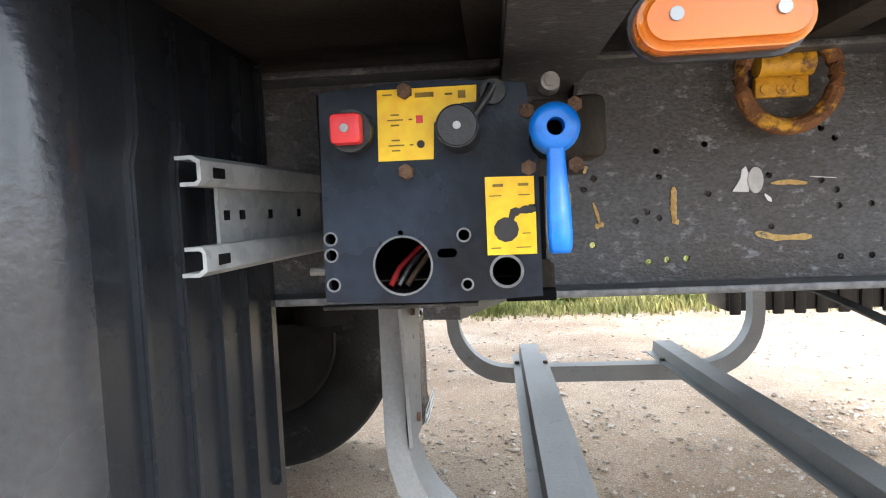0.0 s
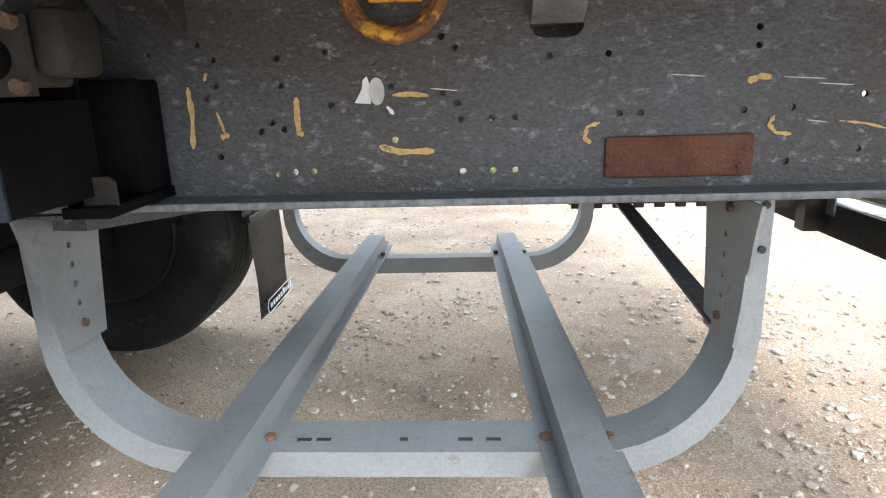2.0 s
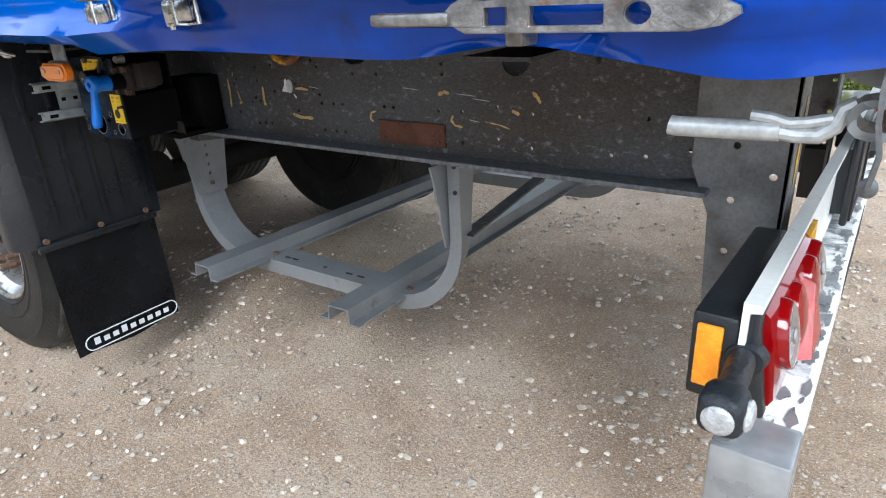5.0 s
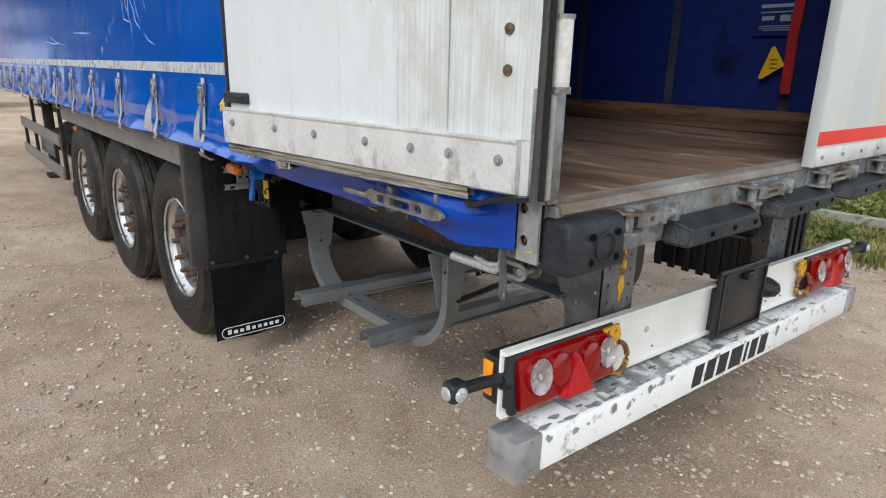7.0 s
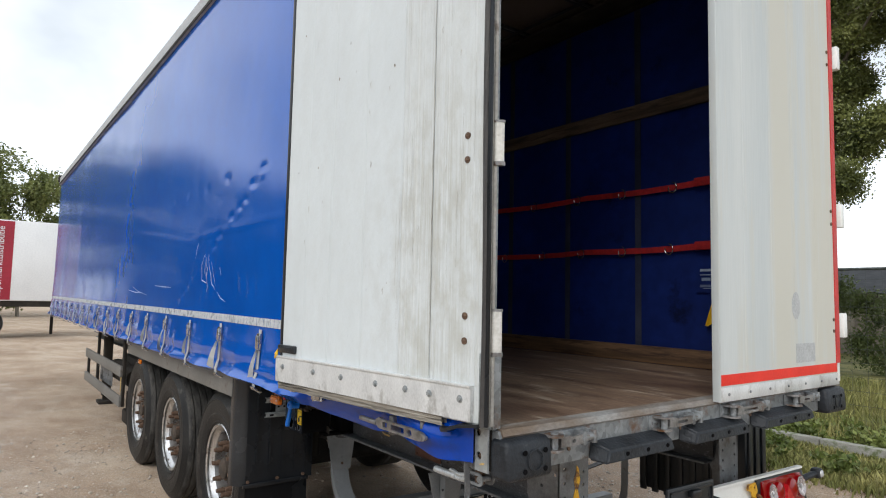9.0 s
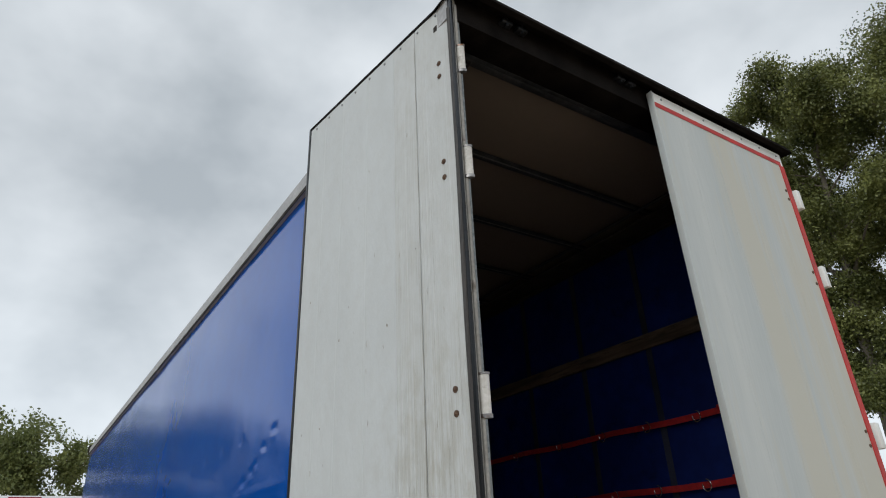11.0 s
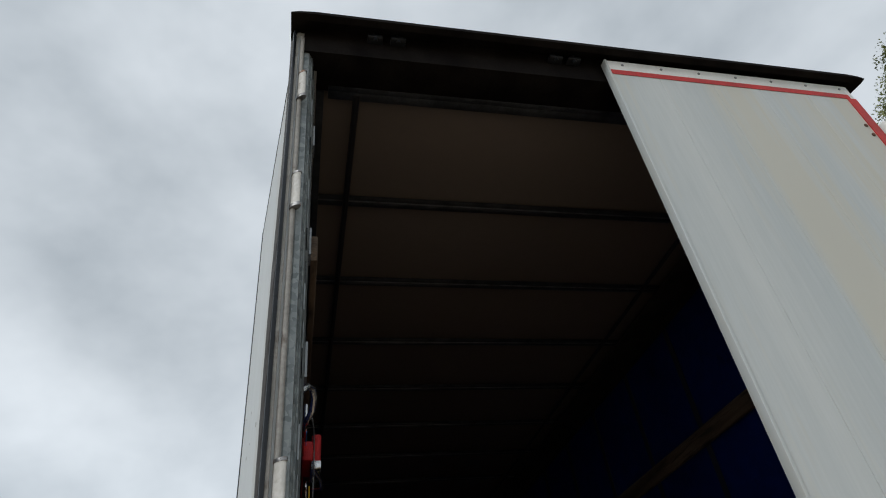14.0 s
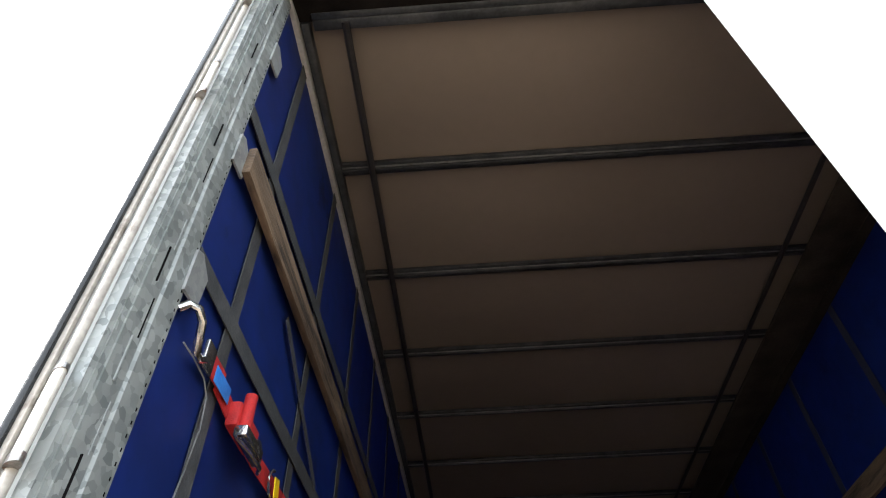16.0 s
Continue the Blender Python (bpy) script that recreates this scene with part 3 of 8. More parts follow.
def sweep(bm, pts, section, closed_section=True, up=(0, 0, 1), caps=True):
    """Sweeps a 2D section (side, up) along a path."""
    pts = [Vector(p) for p in pts]
    rings = []
    for i, p in enumerate(pts):
        a, b = pts[max(i - 1, 0)], pts[min(i + 1, len(pts) - 1)]
        t = (b - a).normalized()
        s = t.cross(Vector(up))
        s = s.normalized() if s.length > 1e-6 else Vector((1, 0, 0))
        u = s.cross(t).normalized()
        k = 1.0
        if 0 < i < len(pts) - 1:
            c = ((pts[i] - a).normalized()).dot((b - pts[i]).normalized())
            k = 1 / max(0.5, math.sqrt((1 + c) / 2))
        rings.append([bm.verts.new(p + s * x * 1.0 + u * y * k) for x, y in section])
    n = len(section)
    for r0, r1 in zip(rings, rings[1:]):
        for j in range(n if closed_section else n - 1):
            bm.faces.new((r0[j], r0[(j + 1) % n], r1[(j + 1) % n], r1[j]))
    if caps and closed_section:
        bm.faces.new(list(reversed(rings[0])))
        bm.faces.new(rings[-1])
    bmesh.ops.recalc_face_normals(bm, faces=bm.faces)
    return bm


def ring_section(r, n=10):
    return [(r * math.cos(2 * math.pi * k / n), r * math.sin(2 * math.pi * k / n)) for k in range(n)]


def tube(bm, pts, r, n=10):
    return sweep(bm, pts, ring_section(r, n))


def loft(bm, poly, axis, a, b):
    """Extrudes a polygon in the plane across an axis from a to b."""
    def at(p, c):
        u, v = p
        return {"x": (c, u, v), "y": (u, c, v), "z": (u, v, c)}[axis]
    lo, hi = [bm.verts.new(at(p, a)) for p in poly], [bm.verts.new(at(p, b)) for p in poly]
    n = len(poly)
    for i in range(n):
        bm.faces.new((lo[i], lo[(i + 1) % n], hi[(i + 1) % n], hi[i]))
    bm.faces.new(lo)
    bm.faces.new(list(reversed(hi)))
    bmesh.ops.recalc_face_normals(bm, faces=bm.faces)
    return bm


def lathe(bm, profile, n=48, axis="y"):
    """Turns a profile of (radius, along) round the y axis."""
    rings = []
    for k in range(n):
        a = 2 * math.pi * k / n
        rings.append([bm.verts.new((r * math.cos(a), y, r * math.sin(a))) for r, y in profile])
    for k in range(n):
        r0, r1 = rings[k], rings[(k + 1) % n]
        for j in range(len(profile) - 1):
            bm.faces.new((r0[j], r0[j + 1], r1[j + 1], r1[j]))
    bmesh.ops.remove_doubles(bm, verts=bm.verts, dist=1e-5)
    bmesh.ops.recalc_face_normals(bm, faces=bm.faces)
    return bm


def circle(u, v, r, n=12, squash=1.0):
    return [(u + r * math.cos(2 * math.pi * k / n), v + r * squash * math.sin(2 * math.pi * k / n)) for k in range(n)]


def rect(u0, u1, v0, v1):
    return [(u0, v0), (u1, v0), (u1, v1), (u0, v1)]


def slot(u0, u1, v0, v1, n=5):
    r = (v1 - v0) / 2
    c = (v0 + v1) / 2
    a = [(u1 - r + r * math.sin(math.pi * k / n), c - r * math.cos(math.pi * k / n)) for k in range(n + 1)]
    return a + [(u0 + r - r * math.sin(math.pi * k / n), c + r * math.cos(math.pi * k / n)) for k in range(n + 1)]


def plate(bm, outer, holes, m, th):
    """A plate with holes right through: 2D loops laid by the matrix m, th thick along its third axis."""
    from mathutils.geometry import tessellate_polygon
    loops = [outer] + holes
    tris = tessellate_polygon([[Vector((u, v, 0)) for u, v in lp] for lp in loops])
    flat = [p for lp in loops for p in lp]
    front = [bm.verts.new(m @ Vector((u, v, 0))) for u, v in flat]
    back = [bm.verts.new(m @ Vector((u, v, th))) for u, v in flat]
    for t in tris:
        try:
            bm.faces.new([front[i] for i in t])
            bm.faces.new([back[i] for i in reversed(t)])
        except ValueError:
            pass
    k = 0
    for lp in loops:
        n = len(lp)
        for i in range(n):
            bm.faces.new((front[k + i], front[k + (i + 1) % n], back[k + (i + 1) % n], back[k + i]))
        k += n
    bmesh.ops.recalc_face_normals(bm, faces=bm.faces)
    return bm


def stroke(bm, pts, w, m):
    """A flat dab of paint along a 2D line."""
    vs = []
    for i, (u, v) in enumerate(pts):
        a, b = pts[max(i - 1, 0)], pts[min(i + 1, len(pts) - 1)]
        d = Vector((b[0] - a[0], b[1] - a[1])).normalized()
        k = w * (0.55 + 0.7 * random.random()) * (0.45 if i in (0, len(pts) - 1) else 1)
        vs.append((bm.verts.new(m @ Vector((u - d.y * k, v + d.x * k, 0))), bm.verts.new(m @ Vector((u + d.y * k, v - d.x * k, 0)))))
    for (a, b), (c, d) in zip(vs, vs[1:]):
        bm.faces.new((a, b, d, c))
    return bm


def dense(pts, n):
    """Splits a line into n pieces a segment."""
    out = []
    for (a, b), (c, d) in zip(pts, pts[1:]):
        out += [(a + (c - a) * k / n, b + (d - b) * k / n) for k in range(n)]
    return out + [pts[-1]]


def lettering(name, text, size, m, material, parent, depth=0.002):
    cu = bpy.data.curves.new(name, "FONT")
    cu.body, cu.size, cu.extrude = text, size, depth
    tmp = new(name, cu)
    mesh = bpy.data.meshes.new_from_object(tmp.evaluated_get(bpy.context.evaluated_depsgraph_get()))
    bpy.data.objects.remove(tmp)
    bpy.data.curves.remove(cu)
    mesh.materials.clear()
    mesh.materials.append(material)
    ob = new(name, mesh)
    ob.parent = parent
    ob.matrix_basis = m
    return ob


XZ = Matrix(((1, 0, 0, 0), (0, 0, 1, 0), (0, 1, 0, 0), (0, 0, 0, 1)))   # (u, v) lies on x, z; thickness runs along y
YZ = Matrix(((0, 0, 1, 0), (1, 0, 0, 0), (0, 1, 0, 0), (0, 0, 0, 1)))   # (u, v) lies on y, z; thickness runs along x


def on_y(y):
    return Matrix.Translation((0, y, 0)) @ XZ


def on_x(x):
    return Matrix.Translation((x, 0, 0)) @ YZ

# ---- ground ----
def lines(lo, hi, fine_lo, fine_hi, step):
    out, v = [], fine_lo
    while v <= fine_hi + 1e-6:
        out.append(v)
        v += step
    s, v = step, fine_lo
    while v > lo:
        s *= 1.35
        v -= s
        out.insert(0, v)
    s, v = step, out[-1]
    while v < hi:
        s *= 1.35
        v += s
        out.append(v)
    return out


bm = B()
gx, gy = lines(-900, 900, -9, 4, 0.09), lines(-900, 900, -4, 6, 0.09)
rows = []
for x in gx:
    row = []
    for y in gy:
        near = max(0.0, 1 - max(abs(x + 2), abs(y - 1)) / 40)
        z = 0.012 * noise.noise(Vector((x * 0.55, y * 0.55, 3))) + 0.005 * noise.noise(Vector((x * 2.3, y * 2.3, 7))) + 0.003 * noise.noise(Vector((x * 6, y * 6, 1)))
        row.append(bm.verts.new((x, y, z * near - 0.003)))
    rows.append(row)
for a, b in zip(rows, rows[1:]):
    for j in range(len(gy) - 1):
        bm.faces.new((a[j], b[j], b[j + 1], a[j + 1]))
ground = part("ground", bm, M_ground, None, "", 180)
tagged(ground, "compacted brown dirt and gravel yard", "ground", kind="structure")

# loose pebbles, joined
ICO = bmesh.new()
bmesh.ops.create_icosphere(ICO, subdivisions=1, radius=1)
ico_v = np.array([v.co[:] for v in ICO.verts])
ico_f = np.array([[v.index for v in f.verts] for f in ICO.faces])
ICO.free()


def pebbles(name, count, xr, yr, size, label):
    rng = np.random.default_rng(4)
    vs, fs = [], []
    for i in range(count):
        r = size[0] + (size[1] - size[0]) * rng.random() ** 7
        x, y = rng.uniform(*xr), rng.uniform(*yr)
        while rng.random() > 0.30 + 1.1 * max(0.0, noise.noise(Vector((x * 1.5, y * 1.5, 17))) + 0.08):
            x, y = rng.uniform(*xr), rng.uniform(*yr)
        s = r * np.array([rng.uniform(0.7, 1.3), rng.uniform(0.7, 1.3), rng.uniform(0.35, 0.7)])
        a = rng.uniform(0, 6.28)
        v = ico_v * s * rng.uniform(0.62, 1.22, (len(ico_v), 1))
        v = np.stack([v[:, 0] * math.cos(a) - v[:, 1] * math.sin(a) + x, v[:, 0] * math.sin(a) + v[:, 1] * math.cos(a) + y, v[:, 2] + r * 0.12], 1)
        fs.append(ico_f + 12 * i)
        vs.append(v)
    mesh = bpy.data.meshes.new(name)
    mesh.from_pydata(np.concatenate(vs).tolist(), [], np.concatenate(fs).tolist())
    mesh.materials.append(M_stone)
    return tagged(new(name, mesh), label, "gravel", kind="stuff")


pebbles("gravel", 34000, (-7.5, 2.0), (-3.0, 5.6), (0.0022, 0.019), "scattered pale pebbles on the dirt yard")
pebbles("gravel", 19000, (-3.2, 0.9), (-1.2, 2.8), (0.0016, 0.015), "scattered pale pebbles on the dirt yard")

# kerb and verge beyond the trailer
bm = B()
for k in range(46):
    x = -24 + k * 1.0
    y = 7.02 + 0.01 * math.sin(k)
    box(bm, x + 0.008, x + 0.992, y, y + 0.13, -0.05, 0.11 + 0.01 * random.random(), 0.012)
kerb = part("kerb", bm, M_kerb, None)
tagged(kerb, "mossy concrete kerb along the grass verge", "kerb", kind="structure")


def blades(name, count, xr, yr, h, label, edge=None):
    rng = np.random.default_rng(9)
    n = count
    x, y = rng.uniform(*xr, n), rng.uniform(*yr, n)
    if edge:
        keep = rng.random(n) < np.clip((y - edge[0]) / (edge[1] - edge[0]), 0.04, 1)
        x, y = x[keep], y[keep]
        n = len(x)
    clump = np.array([0.5 + 0.9 * (noise.noise(Vector((a * 0.9, b * 0.9, 5))) + 0.5) for a, b in zip(x, y)])
    hh = rng.uniform(*h, n) * np.clip(clump, 0.35, 1.5)
    a, w = rng.uniform(0, 6.28, n), rng.uniform(0.006, 0.017, n)
    lean = rng.uniform(0.1, 0.8, n) * hh
    dx, dy = np.cos(a), np.sin(a)
    z0 = np.zeros(n)
    p = [np.stack([x - dy * w, y + dx * w, z0], 1), np.stack([x + dy * w, y - dx * w, z0], 1),
         np.stack([x + dx * lean * .35 + dy * w * .7, y + dy * lean * .35 - dx * w * .7, hh * .6], 1),
         np.stack([x + dx * lean * .35 - dy * w * .7, y + dy * lean * .35 + dx * w * .7, hh * .6], 1),
         np.stack([x + dx * lean, y + dy * lean, hh], 1)]
    v = np.stack(p, 1).reshape(-1, 3)
    base = np.arange(n) * 5
    f = [[b, b + 1, b + 2, b + 3] for b in base] + [[b + 3, b + 2, b + 4] for b in base]
    mesh = bpy.data.meshes.new(name)
    mesh.from_pydata(v.tolist(), [], f)
    mesh.materials.append(M_grass)
    return tagged(new(name, mesh), label, "grass", kind="stuff")


blades("grass", 95000, (-12, 4.5), (5.15, 7.0), (0.03, 0.11), "rough grass growing along the kerb", (5.25, 5.85))
blades("grass", 36000, (-16, 6), (7.2, 15), (0.08, 0.28), "uncut meadow grass behind the kerb")
bm = B()
for i in range(30):
    for j in range(8):
        v = [bm.verts.new((x, y, 0.02 + 0.03 * noise.noise(Vector((x, y, 2))))) for x, y in
             ((-30 + i * 2, 7.15 + j * 3), (-28 + i * 2, 7.15 + j * 3), (-28 + i * 2, 10.15 + j * 3), (-30 + i * 2, 10.15 + j * 3))]
        bm.faces.new(v)
verge = part("verge", bm, M_grass, None, "", 180)
tagged(verge, "green turf verge behind the kerb", "verge", kind="structure")

# ---- the semi-trailer: rear end at x = 0, length towards -x, sides at y = -0.04 and 2.50 ----
trailer = tagged(new("semi_trailer"), "blue curtain-sided three-axle semi-trailer with one rear door folded open", "trailer")
trailer.empty_display_size = 0.3
MID = 1.23
DOOR_SLOPE = 0.132


def mirror(y):
    return 2 * MID - y


# -- chassis beams --
HOLES = [(-1.873, 1.11), (-1.777, 1.11), (-1.704, 1.117), (-1.532, 1.133), (-1.512, 1.117), (-1.874, 1.072), (-1.89, 1.055), (-1.774, 1.07),
         (-1.70, 1.04), (-1.609, 1.065), (-1.532, 1.054), (-1.51, 1.038), (-1.506, 1.014), (-1.459, 1.015), (-1.425, 1.015), (-1.811, 1.003),
         (-1.793, 1.016), (-1.775, 1.006), (-1.878, 0.967), (-1.792, 0.937), (-1.764, 0.94), (-1.734, 0.941), (-1.606, 0.986), (-1.271, 1.017),
         (-1.24, 1.017), (-1.375, 1.101), (-1.29, 1.102), (-1.504, 0.936), (-1.458, 0.936), (-1.424, 0.936), (-1.079, 1.132), (-1.077, 1.107),
         (-1.091, 1.017), (-1.022, 1.019), (-0.921, 1.035), (-0.828, 1.023), (-0.713, 1.024), (-0.633, 1.024), (-1.023, 0.94), (-0.921, 0.957),
         (-0.831, 0.943), (-0.716, 0.945)]
MORE = [(-0.56, 1.03), (-0.56, 0.95), (-0.50, 1.03), (-0.47, 0.97), (-0.636, 0.945), (-1.971, 1.12), (-1.895, 1.132)]


def beam(name, y, sign, holes):
    web = B()
    hs = [circle(u, v, 0.0052, 10) for u, v in holes]
    hs += [circle(-0.871, 1.144, 0.036, 22), slot(-1.405, -1.325, 1.126, 1.168)]
    plate(web, [(-5.6, 0.905), (-0.52, 0.905), (-0.40, 0.925), (-0.40, 1.24), (-5.6, 1.24)], hs, on_y(y), 0.008 * sign)
    b = part(name, web, M_beam, trailer, "dusty dark steel chassis beam with many drilled holes", 30)
    fl = B()
    box(fl, -11.5, -0.42, y - 0.060, y + 0.068, 0.893, 0.905, 0.003)
    part("lower_flange", fl, M_worn, b)
    fl = B()
    box(fl, -11.5, -0.30, y - 0.065, y + 0.065, 1.24, 1.252, 0.003)
    part("upper_flange", fl, M_beam, b)
    bx = B()
    box(bx, -11.5, -5.6, y, y + 0.008 * sign, 0.905, 1.24)
    part("front_web", bx, M_beam, b)
    return b


near_beam = beam("chassis_beam", 0.587, 1, HOLES + MORE)
beam("chassis_beam", mirror(0.587), -1, [h for h in HOLES if h[0] > -1.55])

bm = B()
box(bm, -1.291, -1.073, 0.579, 0.5866, 0.921, 0.983, 0.004)
for u in (-1.272, -1.092):
    cyl(bm, (u, 0.580, 0.935), (u, 0.576, 0.935), 0.006, seg=10)
part("rusty_plate", bm, M_rust, near_beam, "rusty reinforcing plate")

bm = B()
sweep(bm, [(-1.366, 0.585, 1.147), (-1.366, 0.562, 1.158), (-1.365, 0.525, 1.20), (-1.365, 0.495, 1.262)], [(-0.0375, -0.002), (0.0375, -0.002), (0.0375, 0.002), (-0.0375, 0.002)])
part("strap_tongue", bm, M_upright, near_beam, "bent grey steel tongue in the slot")

paint = on_y(0.5852)
for pts, w in (([(-1.916, 1.072), (-1.914, 1.03), (-1.919, 0.98)], 0.0052), ([(-1.752, 1.053), (-1.753, 1.02), (-1.752, 1.0)], 0.0055), ([(-1.756, 1.0), (-1.745, 0.998)], 0.006),
               ([(-1.607, 1.052), (-1.58, 1.053), (-1.553, 1.050)], 0.004), ([(-1.631, 0.977), (-1.60, 0.968), (-1.547, 0.968)], 0.0055), ([(-1.876, 1.034), (-1.870, 1.015), (-1.866, 0.999)], 0.003),
               ([(-1.874, 0.996), (-1.860, 1.0)], 0.006), ([(-1.09, 1.057), (-1.072, 1.064), (-1.057, 1.062)], 0.006), ([(-1.047, 1.008), (-1.054, 0.995), (-1.043, 0.983), (-1.020, 0.980)], 0.004),
               ([(-0.954, 0.998), (-0.915, 0.993), (-0.885, 0.985)], 0.0022), ([(-0.826, 1.074), (-0.814, 1.063), (-0.806, 1.05)], 0.006), ([(-0.88, 1.029), (-0.86, 1.021)], 0.006),
               ([(-1.300, 1.004), (-1.318, 0.998), (-1.322, 0.982), (-1.312, 0.974)], 0.004), ([(-1.885, 1.092), (-1.889, 1.08)], 0.004)):
    bm = B()
    stroke(bm, dense(pts, 5), w * 0.8, paint)
    part("paint_mark", bm, M_mark, near_beam, "smeared yellow paint mark", 0)
bm = B()
plate(bm, circle(-1.630, 1.058, 0.0115, 20, 1.75), [], on_y(0.583), 0.004)
part("sticker", bm, M_greyspot, near_beam, "oval grey sticker")
bm = B()
plate(bm, [(-1.664, 1.042), (-1.640, 1.040), (-1.639, 1.066), (-1.644, 1.080), (-1.650, 1.075), (-1.652, 1.062)], [], on_y(0.5845), 0.002)
part("torn_sticker", bm, M_print_white, near_beam, "torn white sticker scrap")
bm = B()
stroke(bm, dense([(-1.616, 1.036), (-1.606, 1.024)], 3), 0.003, paint)
part("paint_mark", bm, M_print_white, near_beam, "", 0)
# scuffed scratches
for u, v, w in ((-1.04, 1.062, 0.06), (-0.99, 1.052, 0.05), (-1.55, 1.06, 0.04), (-1.2, 1.07, 0.05), (-1.0, 1.0, 0.03)):
    bm = B()
    stroke(bm, dense([(u, v), (u + w, v - 0.004)], 5), 0.0009, paint)
    part("scratch", bm, M_greyspot, near_beam, "", 0)

# lashing ring on the beam, yellow paint worn to rust
bm = B()
box(bm, -1.634, -1.556, 0.572, 0.585, 1.180, 1.212, 0.003)
box(bm, -1.640, -1.550, 0.572, 0.585, 1.242, 1.275, 0.003)
cyl(bm, (-1.634, 0.566, 1.228), (-1.556, 0.566, 1.228), 0.019, seg=16)
for u in (-1.62, -1.597, -1.573):
    for v in (1.192, 1.262):
        cyl(bm, (u, 0.573, v), (u, 0.569, v), 0.0075, seg=10)
ring_plate = part("ring_bracket", bm, M_yellow, trailer, "yellow bolted lashing-ring bracket")
bm = B()
pts = [(-1.595 + 0.068 * math.sin(a), 0.552, 1.205 - 0.072 * math.cos(a)) for a in [math.radians(d) for d in range(-135, 136, 15)]]
tube(bm, pts, 0.0125, 10)
part("lashing_ring", bm, M_ring, ring_plate, "rusty yellow lashing ring")

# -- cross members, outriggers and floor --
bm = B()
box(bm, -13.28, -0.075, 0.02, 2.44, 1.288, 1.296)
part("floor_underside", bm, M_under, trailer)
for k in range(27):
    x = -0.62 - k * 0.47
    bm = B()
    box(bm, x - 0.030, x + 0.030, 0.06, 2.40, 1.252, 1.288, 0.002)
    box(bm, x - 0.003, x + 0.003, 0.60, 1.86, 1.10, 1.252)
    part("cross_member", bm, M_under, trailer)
for x in (-1.96, -0.62, -3.3, -4.6):
    for s in (0, 1):
        bm = B()
        poly = [(0.06, 1.252), (0.585, 1.252), (0.585, 1.14), (0.50, 1.205), (0.06, 1.225)]
        if s:
            poly = [(mirror(u), v) for u, v in poly]
        loft(bm, poly, "x", x - 0.055, x - 0.049)
        loft(bm, poly, "x", x + 0.049, x + 0.055)
        y0, y1 = sorted((poly[0][0], poly[1][0]))
        box(bm, x - 0.055, x + 0.055, y0, y1, 1.205, 1.211)
        part("outrigger", bm, M_beam, trailer, "folded steel outrigger")
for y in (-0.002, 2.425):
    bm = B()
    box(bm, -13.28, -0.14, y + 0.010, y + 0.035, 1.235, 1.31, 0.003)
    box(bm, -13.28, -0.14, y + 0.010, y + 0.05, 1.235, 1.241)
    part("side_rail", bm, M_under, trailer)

# -- spare wheel cradle --
cradle = part("cradle_frame", B(), M_cradle, trailer, "grey U-shaped spare-wheel cradle frame")


def u_frame(y, zt, r):
    out = []
    for cx, a0, a1, leg in ((-2.207, 180, 270, "l"), (-1.053, 270, 360, "r")):
        arc = []
        for k in range(9):
            a = radians(a0 + (a1 - a0) * k / 8)
            ox = cx + r if leg == "l" else cx - r
            arc.append((ox + r * math.cos(a), y, zt + r + r * math.sin(a)))
        out.append(arc)
    return [(-2.207, y, 0.893)] + out[0] + out[1] + [(-1.053, y, 0.893)]


def angle_section(w=0.120, h=0.080, t=0.006):
    return [(-w / 2, h / 2), (w / 2, h / 2), (w / 2, h / 2 - t), (-w / 2 + t, h / 2 - t), (-w / 2 + t, -h / 2), (-w / 2, -h / 2)]


for y, zt, r, tag in ((0.632, 0.4285, 0.24, "near"), (2.02, 0.375, 0.22, "far")):
    bm = B()
    path = u_frame(y, zt, r)
    secs = angle_section(0.104, 0.052) if tag == "near" else angle_section(0.065, 0.065)
    rings = []
    for i, p in enumerate(path):
        a, b = Vector(path[max(i - 1, 0)]), Vector(path[min(i + 1, len(path) - 1)])
        t = (b - a).normalized()
        nrm = Vector((t.z, 0, -t.x))
        if i == 0:
            nrm = Vector((-1, 0, 0))
        nrm = -nrm if nrm.dot(Vector((-1.6, y, 0.95)) - Vector(p)) < 0 else nrm
        slim = 0.70 + 0.24 * abs(t.x)
        rings.append([bm.verts.new(Vector(p) + Vector((0, 1, 0)) * u + nrm * v * slim) for u, v in secs])
    n = len(secs)
    for r0, r1 in zip(rings, rings[1:]):
        for j in range(n):
            bm.faces.new((r0[j], r0[(j + 1) % n], r1[(j + 1) % n], r1[j]))
    bm.faces.new(rings[0])
    bm.faces.new(list(reversed(rings[-1])))
    bmesh.ops.recalc_face_normals(bm, faces=bm.faces)
    if tag == "near":
        u_near = part("u_frame", bm, M_cradle, trailer, "bent grey steel U-frame of the spare-wheel cradle")
        for x in (-1.80, -1.765, -1.62, -1.51, -1.46):
            s = B()
            box(s, x - 0.013 if x != -1.62 else x - 0.007, x + 0.013 if x != -1.62 else x + 0.007, 0.616, 0.624, zt + 0.0240, zt + 0.0260)
            part("slot", s, M_print_dark, u_near)
    else:
        part("u_frame", bm, M_cradle, trailer, "bent grey steel U-frame of the spare-wheel cradle")
bpy.data.objects.remove(cradle)

